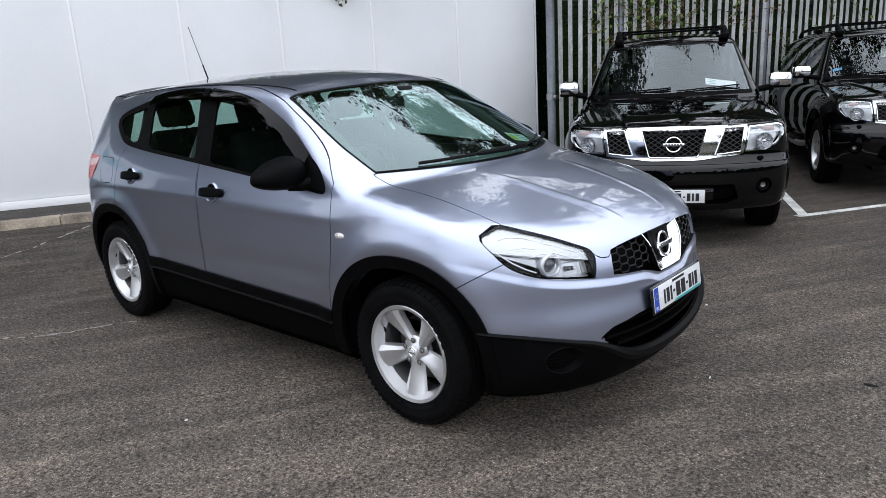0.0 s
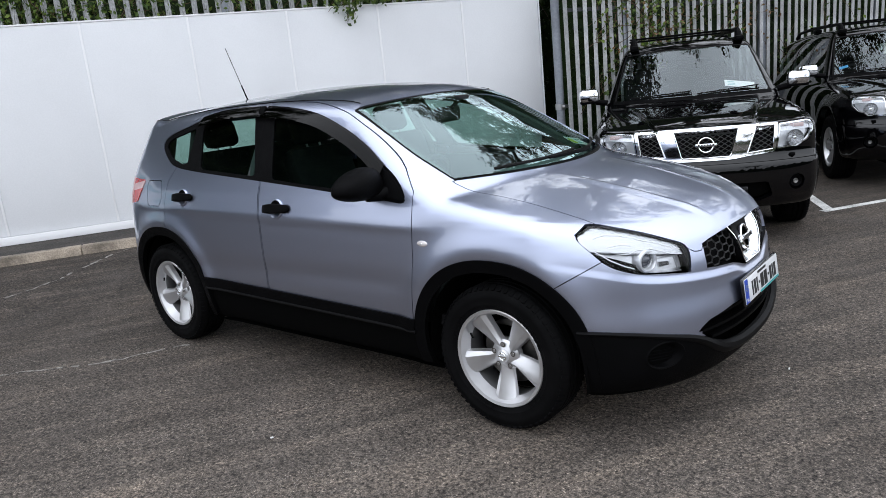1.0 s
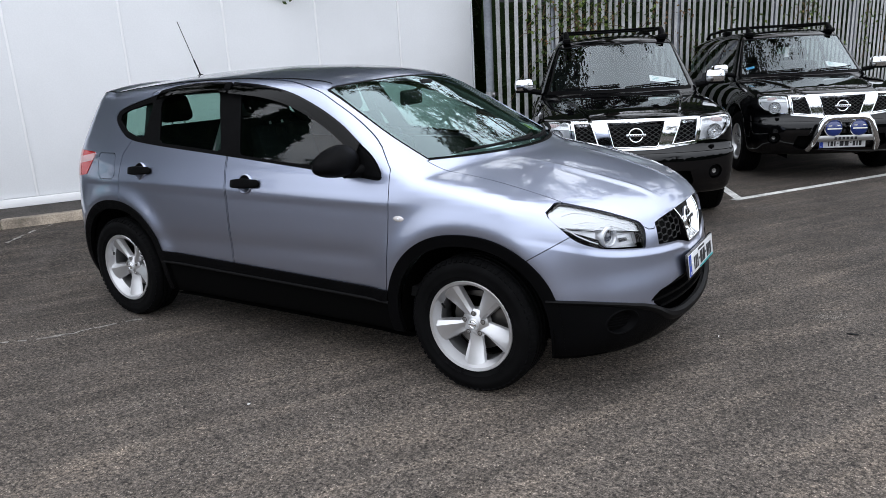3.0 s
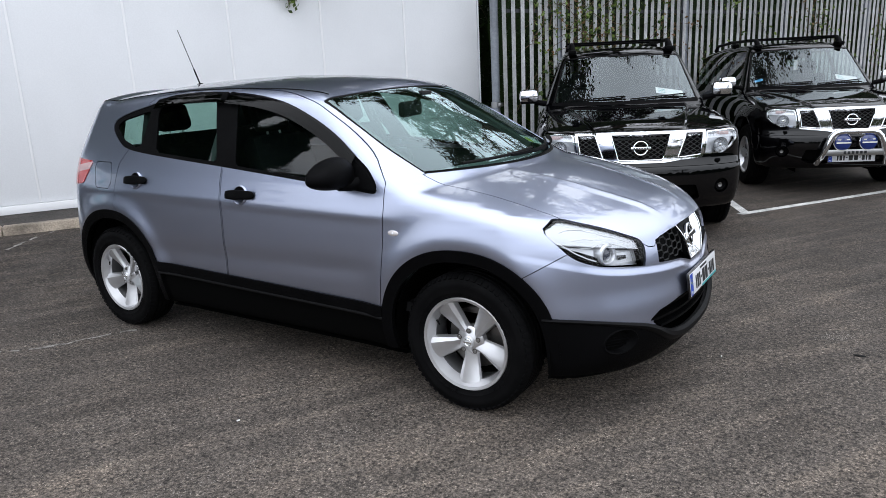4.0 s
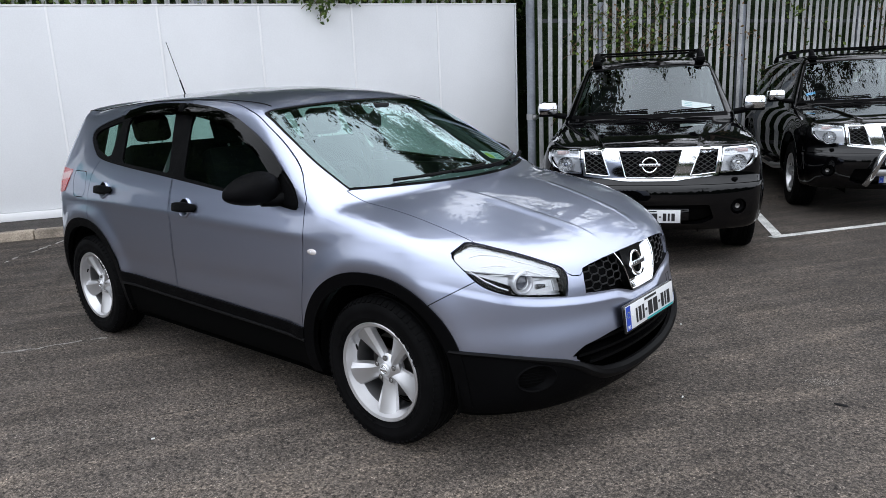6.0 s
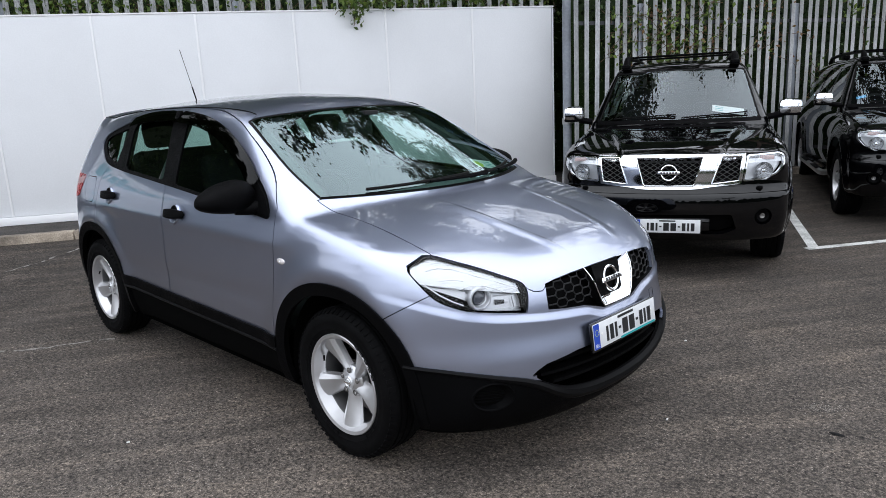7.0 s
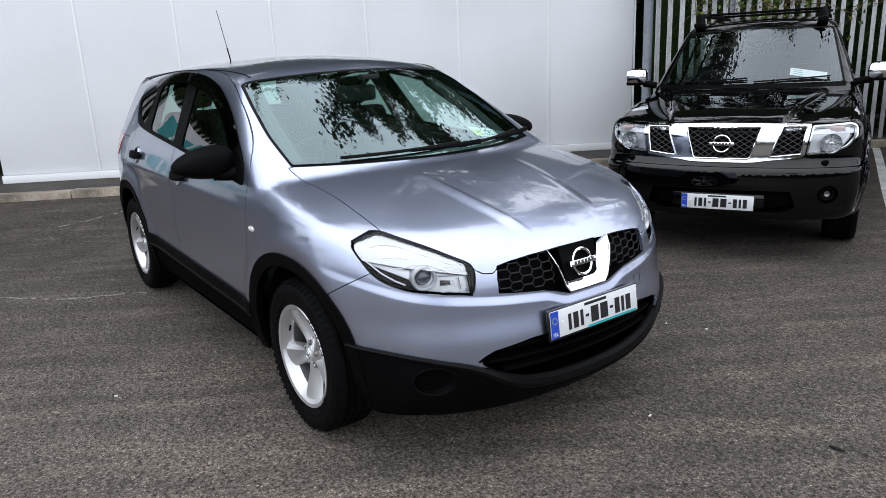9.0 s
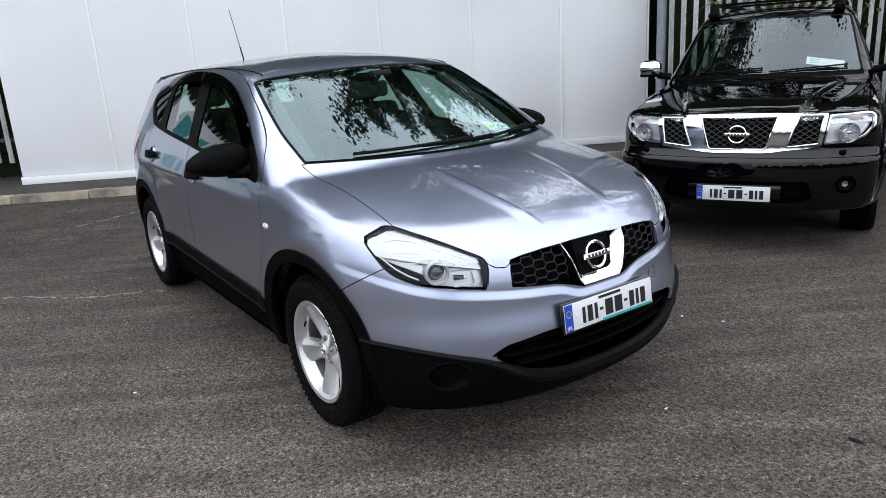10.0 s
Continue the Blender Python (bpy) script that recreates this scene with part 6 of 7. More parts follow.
        ys, zs = [p[0] for p in poly], [p[1] for p in poly]
        arr = np.array(poly)
        for sgn in (1, -1):
            c = min(ys) - 0.3
            while c < max(ys) + 0.3:
                # one diagonal wire, clipped to the opening
                tt = np.linspace(-0.4, 0.4, 161)
                yy, zz = c + tt * 1.0, 0.83 + sgn * tt * 0.66
                ok = inside(yy, zz, arr) < 0.002
                if ok.sum() > 4:
                    k = np.nonzero(ok)[0]
                    pts = [(nose_at(yy[i], zz[i]) - 0.018 - 0.003 * sgn, yy[i], zz[i]) for i in (k[0], k[len(k) // 2], k[-1])]
                    Geo().tube(pts, 0.0026, 5).make("grille_wire", CLADDING_SHEEN, tr)
                c += 0.058
    bx = nose_at(0, 0.835) + 0.012
    bm_ = turn_to((bx, 0, 0.832), (1, 0, 0.1), (0, 1, 0))
    badge = Geo().lathe([(0.050, -0.02), (0.052, 0.006), (0.058, 0.010), (0.064, 0.006), (0.066, -0.02)], 44, bm_).make("badge_ring", CHROME, tr, "chrome ring badge")
    Geo().box((0, 0, 0.004), (0.165, 0.026, 0.02), bm_, bevel=0.004).make("badge_bar", CHROME, badge)
    for k in range(6):
        Geo().box((-0.055 + k * 0.022, 0, 0.0146), (0.013, 0.014, 0.0012), bm_).make("badge_mark", INK, badge)
    # bumper
    opening = take(lambda x, y, z: np.maximum(inside(y, z, np.array([(0.46, 0.515), (0.50, 0.40), (0.40, 0.36), (-0.40, 0.36), (-0.50, 0.40), (-0.46, 0.515)])), -0.4 - x))
    # dark sheet in place of the shade in the bumper opening
    panel(opening, "bumper_intake", DARK, tr, lift=-0.05, flange=0)
    fogs = take(lambda x, y, z: np.maximum(np.sqrt((y - 0.685) ** 2 + (z - 0.49) ** 2) - 0.062, -0.4 - x))
    for half, s in zip(halves(fogs), (-1, 1)):
        panel(half, "fog_recess", CLADDING, tr, lift=-0.03, flange=0)
        fm = turn_to((nose_at(s * 0.685, 0.49) - 0.03, s * 0.685, 0.49), (1, s * 0.25, 0))
        fl = Geo().lathe([(0.0, 0.012), (0.012, 0.011), (0.020, 0.006), (0.022, 0.0)], 24, fm).make("fog_light", LENS, tr, "round fog light")
        Geo().lathe([(0, 0.0), (0.010, 0.002), (0.020, 0.007)], 24, fm).make("fog_reflector", DISC, fl)
        Geo().lathe([(0.022, 0.0), (0.028, 0.008), (0.044, 0.014), (0.050, 0.012), (0.055, -0.02)], 24, fm).make("fog_bezel", CLADDING, fl)
        Geo().box((nose_at(s * 0.66, 0.705) + 0.005, s * 0.66, 0.705), (0.04, 0.04, 0.028), bevel=0.008).make("washer_jet", CLADDING, tr)
    lower = cut(mesh, mesh[0][:, 2] - 1.08)[0]
    # dark inner shell added for the shade in the panel gaps
    panel(lower, "inner_shell", DARK, tr, lift=-0.022, flange=0)
    bumper = seam(lambda x, y, z: np.maximum(np.maximum(z - 0.668, -0.36 - x), z - 0.668), 0.005)
    panel(bumper, "bumper", BLACK_PAINT, tr, "black painted bumper", lift=0.012, flange=0.04)
    number_plate(tr, turn_to((nose_at(0, 0.43) + 0.035, 0, 0.425), (1, 0, 0.03), (0, 1, 0)), False)
    Geo().box((nose_at(0, 0.43) + 0.012, 0, 0.44), (0.03, 0.62, 0.10), bevel=0.012).make("plate_bracket", BLACK_PAINT, tr)
    bonnet = seam(lambda x, y, z: np.maximum(np.maximum(x - (0.02 - 0.30 * y**2), (-1.17 - 0.38 * y**2) - x), np.maximum(y - 0.79, 0.955 - z)))
    panel(bonnet, "bonnet", BLACK_PAINT, tr, "black bonnet with two creases")
    for a, b in ((-1.50, -2.58), (-2.60, -3.50)):
        door = seam(lambda x, y, z: np.maximum(np.maximum(x - a - 0.0, b - x), np.maximum(np.maximum(z - 1.62, 0.46 - z), 0.4 - y)))
        for half in halves(door):
            panel(half, "door", BLACK_PAINT, tr)
    panel(mesh, "body", BLACK_PAINT, tr, "glossy black body shell")
    for ax in (B_AXLE, B_AXLE - 3.2):
        for s in (-1, 1):
            vs = []
            for i in range(25):
                a = math.pi * (i / 24) * 1.2 - 0.1 * math.pi
                vs += [(ax + 0.46 * math.cos(a), s * 0.42, 0.40 + 0.46 * math.sin(a)), (ax + 0.46 * math.cos(a), s * 0.86, 0.40 + 0.46 * math.sin(a))]
            g = Geo().add(vs, [(2 * i, 2 * i + 1, 2 * i + 3, 2 * i + 2) for i in range(24)])
            g.add([(ax - 0.47, s * 0.42, 0.2), (ax + 0.47, s * 0.42, 0.2), (ax + 0.47, s * 0.42, 0.88), (ax - 0.47, s * 0.42, 0.88)], [(0, 1, 2, 3)])
            g.make("wheel_well", DARK, tr, fix=False)
            wheel(turn_to((ax, s * 0.785, 0.372), (0, s, 0), (1, 0, 0)), tr, 0.375, 0.222, 0.235, 6)
    # side steps
    for s in (-1, 1):
        st = new("side_step")
        st.parent = tr
        st["label"] = "grey tubular side step"
        Geo().tube([(-1.36, s * 0.84, 0.40), (-1.42, s * 0.93, 0.385), (-1.55, s * 0.955, 0.38), (-3.25, s * 0.955, 0.38), (-3.38, s * 0.93, 0.385), (-3.44, s * 0.84, 0.40)], 0.036, 10).make("step_tube", SATIN, st)
        for fx in (-1.9, -2.8):
            Geo().box((fx, s * 0.955, 0.412), (0.50, 0.07, 0.012), bevel=0.004).make("step_tread", CLADDING, st)
            Geo().box((fx, s * 0.86, 0.38), (0.05, 0.16, 0.02)).make("step_bracket", CLADDING, st)
    # mirrors
    for s in (-1, 1):
        mir = new("wing_mirror")
        mir.parent = tr
        mir["label"] = "chrome-capped wing mirror"
        mm = Matrix.Translation((-1.42, s * 0.985, 1.245)) @ Matrix.Rotation(s * -0.10, 4, "Z")
        Geo().box((0.0, 0, 0.012), (0.11, 0.205, 0.140), mm, bevel=0.045, taper=0.96).make("mirror_cap", CHROME, mir, "chrome cap")
        Geo().box((-0.02, -s * 0.005, -0.052), (0.12, 0.195, 0.035), mm, bevel=0.015).make("mirror_base", CLADDING, mir)
        Geo().tube([(-1.42, s * 0.92, 1.19), (-1.43, s * 0.80, 1.17)], 0.03, 10).make("mirror_arm", CLADDING, mir)
        Geo().box((-0.06, 0, 0.0), (0.012, 0.18, 0.125), mm, bevel=0.004).make("mirror_glass", CHROME, mir)
    # roof bars
    top_z = lambda x, y: float(on_skin(body_b, (x, y, 2.4), (0, 0, -1))[2])
    for s in (-1, 1):
        y = s * 0.515
        rr = new("roof_rail")
        rr.parent = tr
        rr["label"] = "black roof rail"
        path = [(-1.86, y, top_z(-1.86, y) + 0.01), (-1.91, y, 1.735), (-1.97, y, 1.770), (-2.06, y, 1.782), (-3.3, y, 1.79), (-4.2, y, 1.76), (-4.3, y, 1.69)]
        Geo().tube(path, [0.044, 0.036, 0.028, 0.022, 0.022, 0.022, 0.036], 10).make("rail_tube", CLADDING, rr)
        for fx in (-1.88, -3.1):
            Geo().box((fx, y, top_z(fx, y) + 0.022), (0.20, 0.085, 0.05), bevel=0.018).make("rail_foot", CLADDING, rr)
    for fx, zz in ((-2.35, 1.797), (-3.3, 1.803)):
        Geo().box((fx, 0, zz), (0.055, 1.12, 0.022), bevel=0.008).make("cross_bar", CLADDING, tr, "black roof cross bar")
    # cowl under the windscreen
    vs = []
    for y in np.linspace(-0.74, 0.74, 33):
        xb = -1.165 - 0.38 * y * y
        for dx, up in ((0.022, 0.003), (0.004, 0.007), (-0.016, 0.004)):
            vs.append((xb + dx, y, top_z(xb + dx, y) + up))
    Geo().add(vs, [(3 * i + j, 3 * i + j + 1, 3 * i + j + 4, 3 * i + j + 3) for i in range(32) for j in range(2)]).make("cowl", CLADDING, tr, "black cowl panel")
    # wipers and cabin
    for ys, ye in ((0.62, 0.05), (0.0, -0.58)):
        wp = new("wiper")
        wp.parent = tr
        tp = lambda x, y, up: (x, y, top_z(x, y) + up)
        pts = [tp(-1.190 - 0.38 * y * y - 0.035 * (1 - abs((y - ys) / (ye - ys))), y, 0.012) for y in np.linspace(ys, ye, 10)]
        Geo().tube(pts, 0.007, 6).make("blade", SEAL, wp)
        pts = [tp(-1.18 - 0.38 * y * y, y, 0.018) for y in np.linspace(ys, (ys + ye) / 2, 6)]
        Geo().tube(pts, 0.008, 6).make("arm", CLADDING, wp)
    Geo().box((-1.62, 0, 1.06), (0.62, 1.40, 0.12), bevel=0.04).make("dashboard", DASH, tr)
    Geo().box((-2.8, 0, 0.62), (2.9, 1.5, 0.04)).make("cabin_floor", CABIN, tr)
    for y in (-0.38, 0.38):
        st = new("seat")
        st.parent = tr
        mm = Matrix.Translation((-2.45, y, 0.75)) @ Matrix.Rotation(-0.25, 4, "Y")
        Geo().box((0, 0, 0.25), (0.14, 0.48, 0.62), mm, bevel=0.05).make("backrest", FABRIC, st)
        Geo().box((0, 0, 0.66), (0.09, 0.25, 0.17), mm, bevel=0.04).make("headrest", FABRIC, st)
    Geo().box((-3.35, 0, 1.05), (0.14, 1.3, 0.70), bevel=0.05).make("rear_seat", FABRIC, tr)
    Geo().box((-1.80, 0, 1.545), (0.03, 0.20, 0.06), bevel=0.012).make("rear_view_mirror", CABIN, tr)
    wm = turn_to((-1.92, -0.38, 1.10), (-0.92, 0, 0.38), (0, 1, 0))
    Geo().tube([wm @ Vector((0.18 * math.cos(a), 0.18 * math.sin(a), 0)) for a in np.linspace(0, 2 * math.pi, 33)], 0.014, 8, cap=False).make("steering_wheel", CABIN, tr)
    # price sheet behind the glass
    q = on_skin(body_b, (-1.36, 0.46, 2.2), (0, 0, -1))
    nn = gradient(body_b, np.array([q]))[0]
    sm = turn_to(np.array(q) - nn * 0.02, nn, (0, 1, 0))
    sheet = Geo().box((0, 0, 0), (0.285, 0.085, 0.0015), sm).make("price_sheet", PAPER, tr, "white paper sheet behind the windscreen")
    for k in range(3):
        Geo().box((-0.08, -0.022 + 0.022 * k, 0.0013), (0.07, 0.006, 0.0006), sm).make("print_bar", TEAL, sheet)
    Geo().box((0.085, 0, 0.0013), (0.05, 0.045, 0.0006), sm).make("print_block", LAMP_TRIM, sheet)
    if bull_bar:
        bb = new("bull_bar")
        bb.parent = tr
        bb["label"] = "polished steel bull bar with two blue-covered spot lamps"
        x0 = nose_at(0, 0.6) + 0.10
        side_y = [(x0 - 0.10, 0.36, 0.36), (x0 - 0.02, 0.335, 0.44), (x0, 0.285, 0.58), (x0, 0.25, 0.665), (x0, 0.215, 0.70), (x0, 0.155, 0.716)]
        path = [(x, -y, z) for x, y, z in side_y] + side_y[::-1]
        Geo().tube(path, 0.033, 14).make("hoop", CHROME, bb)
        plate = Geo().box((x0, 0, 0.487), (0.012, 0.60, 0.066), bevel=0.004).make("cross_plate", SATIN, bb)
        for k in range(6):
            Geo().box((x0 + 0.0075, -0.105 + k * 0.042, 0.487), (0.0015, 0.026, 0.03)).make("letter_bar", INK, plate)
        for s in (-1, 1):
            sp = new("spot_lamp")
            sp.parent = bb
            lm = turn_to((x0 - 0.03, s * 0.132, 0.60), (1, 0, 0.02), (0, 1, 0))
            Geo().lathe([(0, -0.07), (0.05, -0.06), (0.085, -0.01), (0.092, 0.02), (0.097, 0.03), (0.090, 0.04)], 32, lm).make("lamp_shell", CHROME, sp)
            Geo().lathe([(0, 0.058), (0.03, 0.056), (0.06, 0.048), (0.085, 0.036), (0.09, 0.03)], 32, lm).make("blue_cover", BLUE_COVER, sp, "blue lamp cover")
            Geo().box((0, -0.005, 0.058), (0.15, 0.014, 0.004), lm).make("cover_stripe", PAPER, sp)
            Geo().box((0, 0.028, 0.050), (0.12, 0.008, 0.006), lm).make("cover_stripe", PAPER, sp)
        g = Geo().box((-1.90, 0, 1.43), (0.004, 0.055, 0.13), bevel=0.0015)
        g.make("air_freshener", PAPER, tr, "white air freshener hanging from the mirror")
        Geo().tube([(-1.83, 0, 1.53), (-1.90, 0, 1.49)], 0.002, 5).make("freshener_string", SEAL, tr)
        q = on_skin(body_b, (-1.42, -0.60, 2.2), (0, 0, -1))
        nn = gradient(body_b, np.array([q]))[0]
        sm = turn_to(np.array(q) - nn * 0.012, nn, (0, 1, 0))
        Geo().box((0, 0, 0), (0.10, 0.04, 0.001), sm).make("blue_sticker", SKY_BLUE, tr, "pale blue sticker")
    return tr


B_TURN = -65.4
build_truck(pose(0.985, 2.66, 0, 0, 0, B_TURN), "glossy black pick-up truck with chrome grille and chrome mirrors", False, "parked black pick-ups")
build_truck(pose(2.37, 5.76, 0, 0, 0, B_TURN), "black pick-up truck with steel bull bar and blue spot lamps", True, "parked black pick-ups")



# ---- trees, hedge and creeper behind the fence ----
def leaves(centres, size, seed, droop=0.3, name="leaf_mass", mat=None, parent=None):
    """Many small folded leaves, one at each centre, as one mesh."""
    r = np.random.RandomState(seed)
    c = np.asarray(centres, float)
    n = len(c)
    a = r.normal(size=(n, 3))
    a[:, 2] -= droop
    a /= np.linalg.norm(a, axis=1)[:, None]
    b = np.cross(a, r.normal(size=(n, 3)))
    b /= np.linalg.norm(b, axis=1)[:, None]
    k = np.cross(a, b)
    s = size * r.uniform(0.6, 1.3, n)[:, None]
    v = np.stack([c - a * s * 0.5, c + b * s * 0.34 + k * s * 0.10 - a * s * 0.05, c + a * s * 0.55, c - b * s * 0.34 + k * s * 0.10 - a * s * 0.05], 1).reshape(-1, 3)
    i = np.arange(n)[:, None] * 4
    f = np.concatenate([i + [0, 1, 2], i + [0, 2, 3]])
    me = bpy.data.meshes.new(name)
    me.from_pydata(v.tolist(), [], f.tolist())
    me.materials.append(mat)
    ob = attach(new(name, me), parent)
    ob["kind"] = "stuff"
    return ob


def build_tree(x, y, height, seed, spread=3.0, first=0.25, count=9000, label="broad-leaved tree with grey bark and green leaves"):
    tree = thing("tree", Matrix.Translation((x, y, 0)), label, "tree", "trees behind the fence")
    r = random.Random(seed)
    limbs = Geo()
    twigs = []
    top = Vector((r.uniform(-0.5, 0.5), r.uniform(-0.5, 0.5), height * 0.8))
    trunk = [Vector((0, 0, 0)).lerp(top, k / 6) + Vector((r.uniform(-0.12, 0.12), r.uniform(-0.12, 0.12), 0)) * (k > 0) for k in range(7)]
    Geo().tube(trunk, [0.17 * (1 - 0.13 * k) * height / 8 for k in range(7)], 10).make("trunk", BARK, tree, angle=60)

    def grow(p, d, length, rad, level):
        pts = [p]
        for k in range(4):
            d = (d + Vector((r.gauss(0, 0.16), r.gauss(0, 0.16), r.gauss(0.0, 0.12) - (0.04 if level > 1 else 0)))).normalized()
            pts.append(pts[-1] + d * length / 4)
        limbs.tube(pts, [rad * (1 - 0.18 * k) for k in range(5)], 6 if level < 2 else 4)
        if level >= 2:
            twigs.extend((pts[i].lerp(pts[i + 1], q), level) for i in range(1, 4) for q in (0.0, 0.5))
        if level < 3:
            for k in range(5 if level == 0 else 4):
                q = r.uniform(0.35, 1.0)
                i = min(3, int(q * 4))
                base = pts[i].lerp(pts[i + 1], q * 4 - i)
                nd = (d + Vector((r.gauss(0, 0.7), r.gauss(0, 0.7), r.gauss(0.05, 0.45)))).normalized()
                grow(base, nd, length * r.uniform(0.45, 0.68), rad * 0.5, level + 1)

    for k in range(9):
        q = first + (1 - first) * k / 8
        i = min(5, int(q * 6))
        base = trunk[i].lerp(trunk[i + 1], q * 6 - i)
        a = k * 2.4 + r.uniform(-0.4, 0.4)
        grow(base, Vector((math.cos(a), math.sin(a), r.uniform(0.15, 0.7))).normalized(), spread * r.uniform(0.65, 1.0) * (1.1 - 0.4 * q), 0.055 * height / 8, 0)
    limbs.make("limb", BARK, tree, "", 60, fix=False)["kind"] = "stuff"
    cs = []
    rr = np.random.RandomState(seed)
    pts = np.array([t[0] for t in twigs])
    pick = rr.randint(0, len(pts), count)
    cs = pts[pick] + rr.normal(0, 0.13, (count, 3))
    leaves(cs, 0.10, seed + 1, 0.4, "crown", TREE_LEAF, tree)
    return tree


first_tree = build_tree(-5.9, 5.1, 13.0, 3, 4.0, first=0.38, count=46000)
second_tree = build_tree(-1.7, 9.4, 14.0, 5, 4.0, count=42000)
# unseen copies; those at x = 16 and x = 11 are added to darken reflections
spots = ((3.0, 18.5, 40, 0.8), (-6.9, 2.9, 200, 1.06), (-8.6, 1.6, 150, 0.95), (-11.5, -3.0, 260, 0.75), (-13.5, -6.3, 20, 0.80), (-17.0, -4.5, 200, 0.85), (-12.4, -9.2, 80, 0.8), (16.0, -9.0, 240, 0.7), (11.0, 16.5, 330, 0.75))
for k, (x, y, a, sc) in enumerate(spots):
    t = copy_thing(second_tree if k in (0, 3, 5, 7) else first_tree, pose(x, y, 0, 0, 0, a))
    t.scale = (sc, sc, sc)


def build_hedge(at, along, into, s0, s1, seed, count, high=3.0):
    r = np.random.RandomState(seed)
    hd = thing("hedge", Matrix.Identity(4), "dense dark hedge, behind the fence and added out of view", "hedge")
    # dark lumpy sheet behind the leaves, in place of the hedge's inner shade
    n, k = int((s1 - s0) / 0.35), 9
    vs = []
    for i in range(n + 1):
        for j in range(k + 1):
            p = Vector(at) + Vector(along) * (s0 + (s1 - s0) * i / n) + Vector(into) * (0.75 + 0.16 * noise.noise(Vector((i * 0.7, j * 0.9, seed))))
            vs.append((p.x, p.y, 0.1 + (high - 0.5 + 0.6 * noise.noise(Vector((i * 0.5, seed, 3)))) * j / k))
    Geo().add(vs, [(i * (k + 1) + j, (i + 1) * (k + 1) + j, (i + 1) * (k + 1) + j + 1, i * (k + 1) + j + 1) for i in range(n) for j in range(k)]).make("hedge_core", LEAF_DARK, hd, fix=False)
    s = r.uniform(s0, s1, count)
    d = 0.12 + np.abs(r.normal(0.32, 0.2, count))
    z = r.uniform(0.1, high + 0.3, count)
    c = np.array(at)[None] + np.outer(s, np.array(along)) + np.outer(d, np.array(into))
    c[:, 2] = z
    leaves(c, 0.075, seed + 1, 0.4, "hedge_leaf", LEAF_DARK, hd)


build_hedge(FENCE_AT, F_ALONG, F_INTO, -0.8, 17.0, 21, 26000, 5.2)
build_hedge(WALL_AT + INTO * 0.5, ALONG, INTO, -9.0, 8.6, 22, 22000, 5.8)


def creeper(at, along, into, clumps, seed, count, label, mat=LEAF, dry=0.0, reach=1.0):
    """Creeper stems that wind through the fence, with leaf clumps (place along, height, spread)."""
    r = np.random.RandomState(seed)
    rnd = random.Random(seed)
    cr = thing("creeper", Matrix.Identity(4), label, "creeper", "creeper on the fence")
    at, along, into = np.array(at), np.array(along), np.array(into)
    stems = Geo()
    cs = []
    for s, z, sp in clumps:
        for k in range(4):
            p = at + along * (s + rnd.uniform(-sp, sp)) + into * rnd.uniform(-0.06, 0.03)
            pts = []
            q = np.array([p[0], p[1], z + rnd.uniform(-sp, sp) * 0.8])
            step_ = along * rnd.uniform(-0.12, 0.12) + np.array([0, 0, rnd.uniform(-0.14, 0.06)])
            step_ = step_ * reach
            for i in range(6):
                pts.append(tuple(q))
                q = q + step_ + r.normal(0, 0.03, 3) * reach
            stems.tube(pts, 0.004, 4)
            cs.append(np.array(pts)[r.randint(0, 6, count // 4)] + r.normal(0, 0.05, (count // 4, 3)) - into * 0.03)
    stems.make("stem", TWIG, cr, "", 0, fix=False)["kind"] = "stuff"
    cs = np.concatenate(cs)
    n_dry = int(len(cs) * dry)
    leaves(cs[n_dry:], 0.062, seed + 1, 0.6, "foliage", mat, cr)
    if n_dry:
        leaves(cs[:n_dry], 0.055, seed + 2, 0.6, "dry_foliage", LEAF_DRY, cr)


rc = random.Random(12)
creeper(FENCE_AT, F_ALONG, F_INTO, [(rc.uniform(-0.5, 1.2), rc.uniform(0.8, 2.6), 0.16) for _ in range(26)], 31, 32, "sparse green creeper threaded through the palisade fence")
creeper(FENCE_AT, F_ALONG, F_INTO, [(rc.uniform(0.0, 3.0), rc.uniform(1.9, 2.7), 0.35) for _ in range(14)], 33, 40, "tangled creeper with brown twigs and yellowing leaves on the fence", dry=0.35)
creeper(FENCE_AT, F_ALONG, F_INTO, [(rc.uniform(0.5, 12.0), rc.uniform(1.0, 2.9), 0.3) for _ in range(44)], 35, 36, "green creeper hanging on the palisade fence", dry=0.2)
creeper(WALL_AT + INTO * 0.46, ALONG, INTO, [(rc.uniform(-1.5, 7.0), rc.uniform(2.68, 3.1), 0.22) for _ in range(64)], 37, 64, "leafy green creeper along the top of the white wall", reach=0.6)
creeper(WALL_AT - INTO * 0.02, ALONG, INTO, [(4.14, 2.70, 0.05), (4.21, 2.63, 0.035), (4.29, 2.71, 0.05), (4.62, 2.73, 0.04)], 39, 54, "green creeper spray hanging over the white wall", reach=0.3)

# ---- sign on the boundary, seen in the side windows' reflection ----
sign = thing("sign_board", Matrix.Translation(WALL_AT + INTO * 0.30) @ Matrix.Rotation(-radians(WALL_TURN), 4, "Z"), "large white sign board with teal lettering on the boundary fence", "sign")
Geo().box((0.0, -4.9, 1.86), (0.05, 5.2, 2.0), bevel=0.008).make("board", SIGN_WHITE, sign)
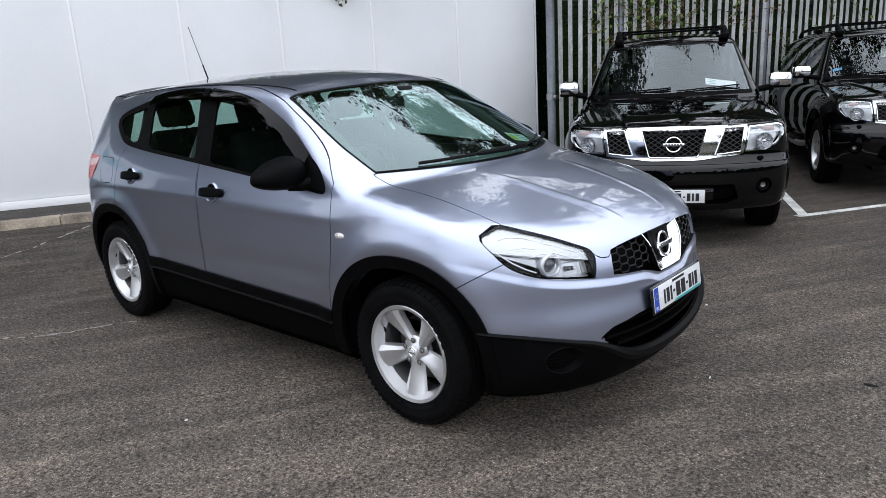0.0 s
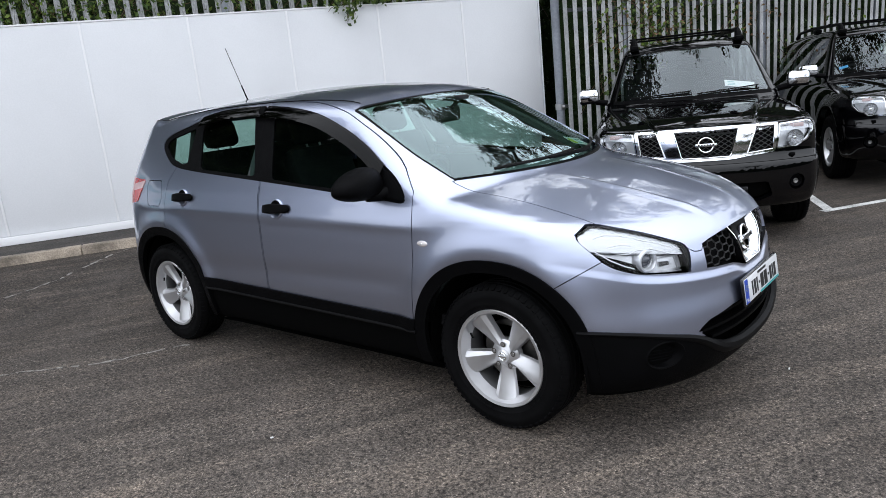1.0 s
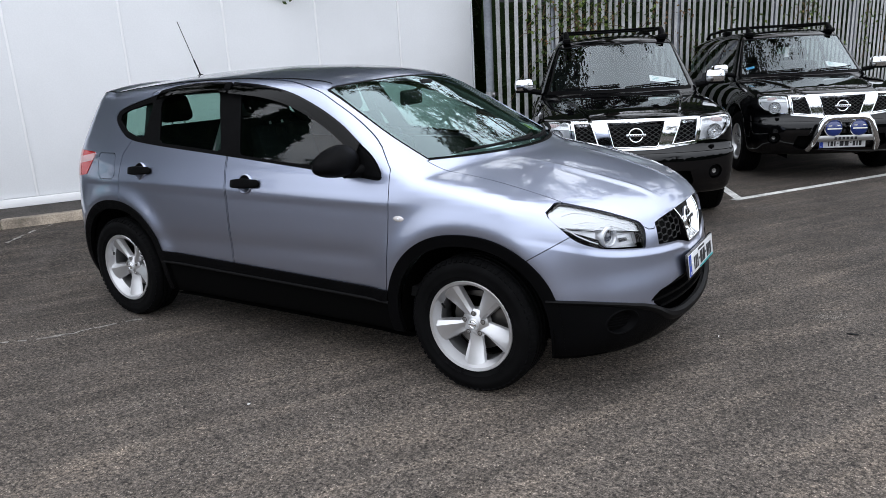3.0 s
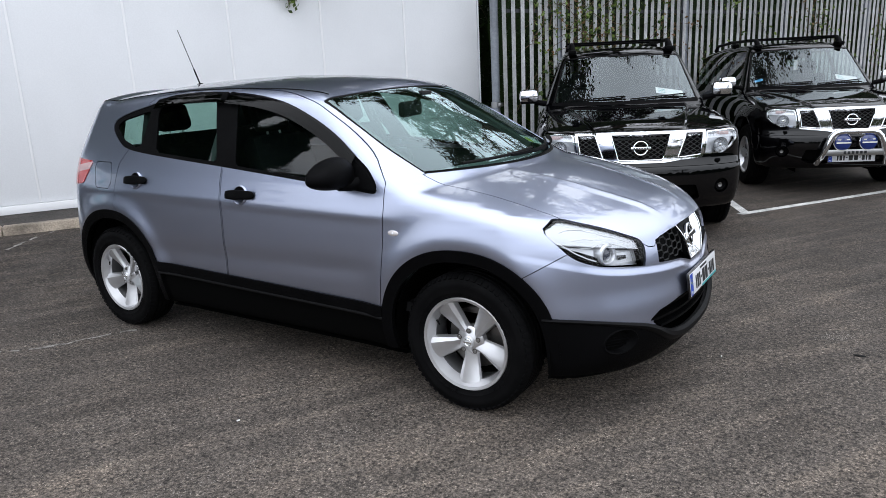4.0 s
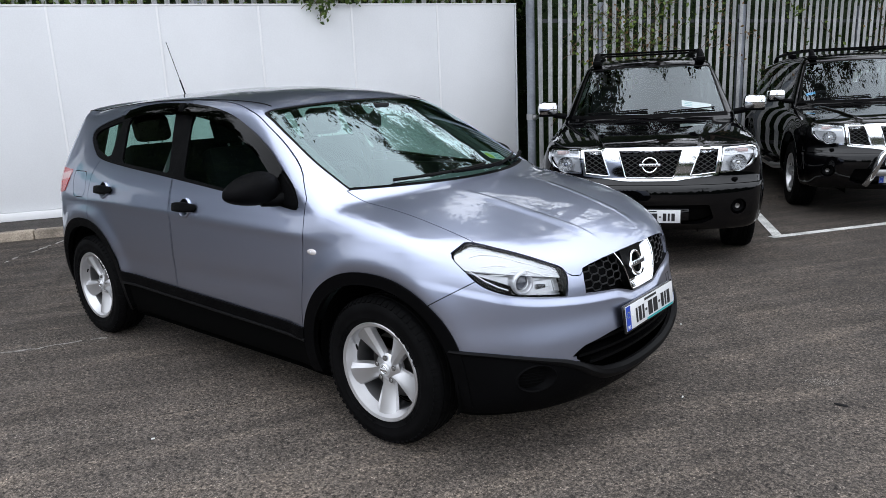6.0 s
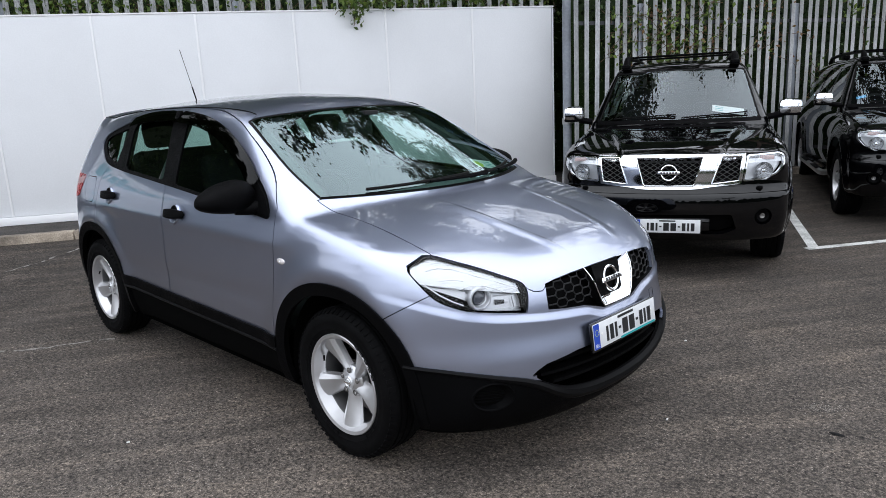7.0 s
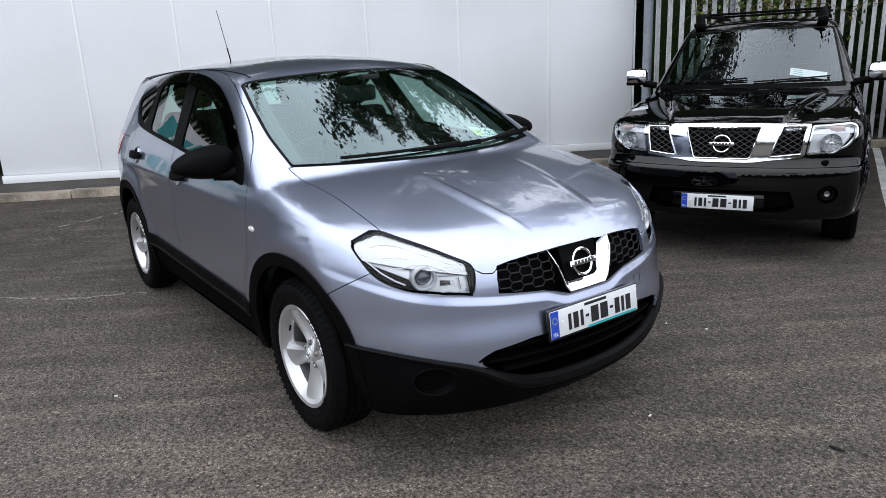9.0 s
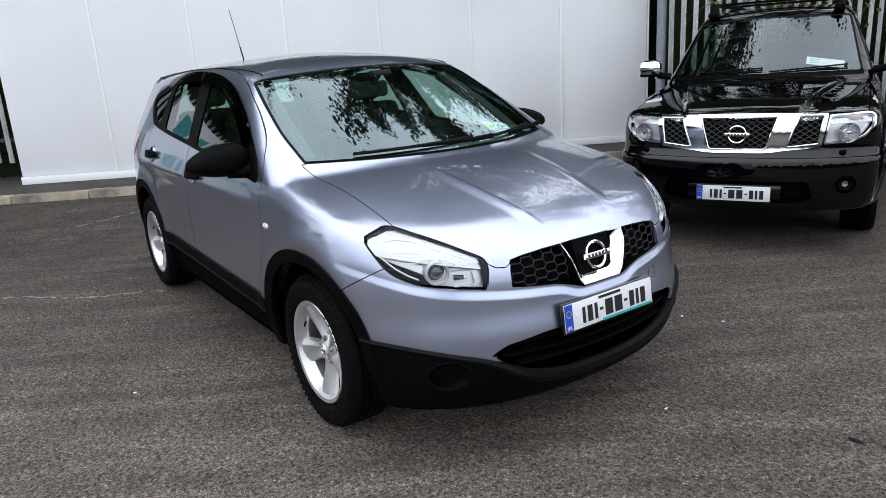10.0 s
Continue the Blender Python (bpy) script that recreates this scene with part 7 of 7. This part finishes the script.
for row, (z, tall, start) in enumerate(((2.42, 0.30, -2.75), (1.18, 0.26, -3.3))):
    y = start
    for k, wide in enumerate((0.40, 0.09, 0.26, 0.27, 0.22, 0.26, 0.16, 0.30, 0.10, 0.24)):
        Geo().box((0.03, y - wide / 2, z + (0.06 if k in (0, 3) else 0.0)), (0.012, wide, tall + (0.12 if k in (0, 3) else 0.0))).make("letter_bar", TEAL, sign)
        y -= wide + 0.09
for y in (-2.5, -4.1, -5.7, -7.3):
    Geo().box((-0.06, y, 1.45), (0.06, 0.06, 2.9)).make("leg", POST_STEEL, sign)


def build_conifer(x, y, height, seed):
    """A dark conifer: whorls of drooping boughs, each with flat sprays of needles."""
    tree = thing("conifer", Matrix.Translation((x, y, 0)), "tall dark conifer beyond the boundary fence", "conifer", "conifers beyond the fence")
    Geo().tube([(0, 0, 0), (0.05, 0, height * 0.5), (0, 0.04, height)], [0.20, 0.12, 0.015], 10).make("trunk", BARK, tree, angle=60)
    r = random.Random(seed)
    rr = np.random.RandomState(seed)
    boughs, cs = Geo(), []
    z = 0.7
    while z < height - 0.25:
        reach = 0.25 + 2.3 * (1 - z / height) ** 0.8
        for k in range(9):
            a = k * 0.698 + r.uniform(-0.3, 0.3) + z
            d = Vector((math.cos(a), math.sin(a), 0))
            ln = reach * r.uniform(0.75, 1.15)
            pts = [Vector((0, 0, z)) + d * ln * q + Vector((0, 0, 0.16 * q - 0.50 * q * q)) * ln for q in (0, 0.35, 0.7, 1.0)]
            boughs.tube(pts, [0.03, 0.02, 0.012, 0.004], 4)
            n_ = int(60 * ln)
            q = rr.uniform(0.1, 1.05, n_)
            side = rr.normal(0, 1, n_) * 0.22 * ln * (1.05 - 0.7 * q)
            c = np.outer(q, np.array(d)) * ln + np.outer(side, (-d.y, d.x, 0))
            c[:, 2] += z + (0.16 * q - 0.50 * q * q) * ln - np.abs(side) * 0.35 + rr.normal(0, 0.05, n_)
            cs.append(c)
        z += 0.27
    boughs.make("bough", BARK, tree, "", 60, fix=False)["kind"] = "stuff"
    leaves(np.concatenate(cs), 0.26, seed + 1, 0.5, "needles", LEAF_DARK, tree)
    return tree


conifer = build_conifer(-11.6, -6.3, 11.6, 61)
for x, y, a, sc in ((-12.6, -2.4, 70, 0.95), (-13.3, -4.3, 150, 1.08), (-12.2, -4.9, 250, 1.0), (-11.2, -7.9, 20, 0.98)):
    other = copy_thing(conifer, pose(x, y, 0, 0, 0, a))
    other.scale = (sc, sc, sc)
# unseen low hedges, added to set the dark horizon that the cars reflect
for a, b, sd in (((-11.0, -8.0), (8.0, -15.5), 41), ((8.5, -15.0), (13.5, 12.0), 43)):
    a, b = Vector((*a, 0)), Vector((*b, 0))
    d = (b - a).normalized()
    build_hedge(a, d, Vector((d.y, -d.x, 0)), 0.0, (b - a).length, sd, 6000, 1.3)
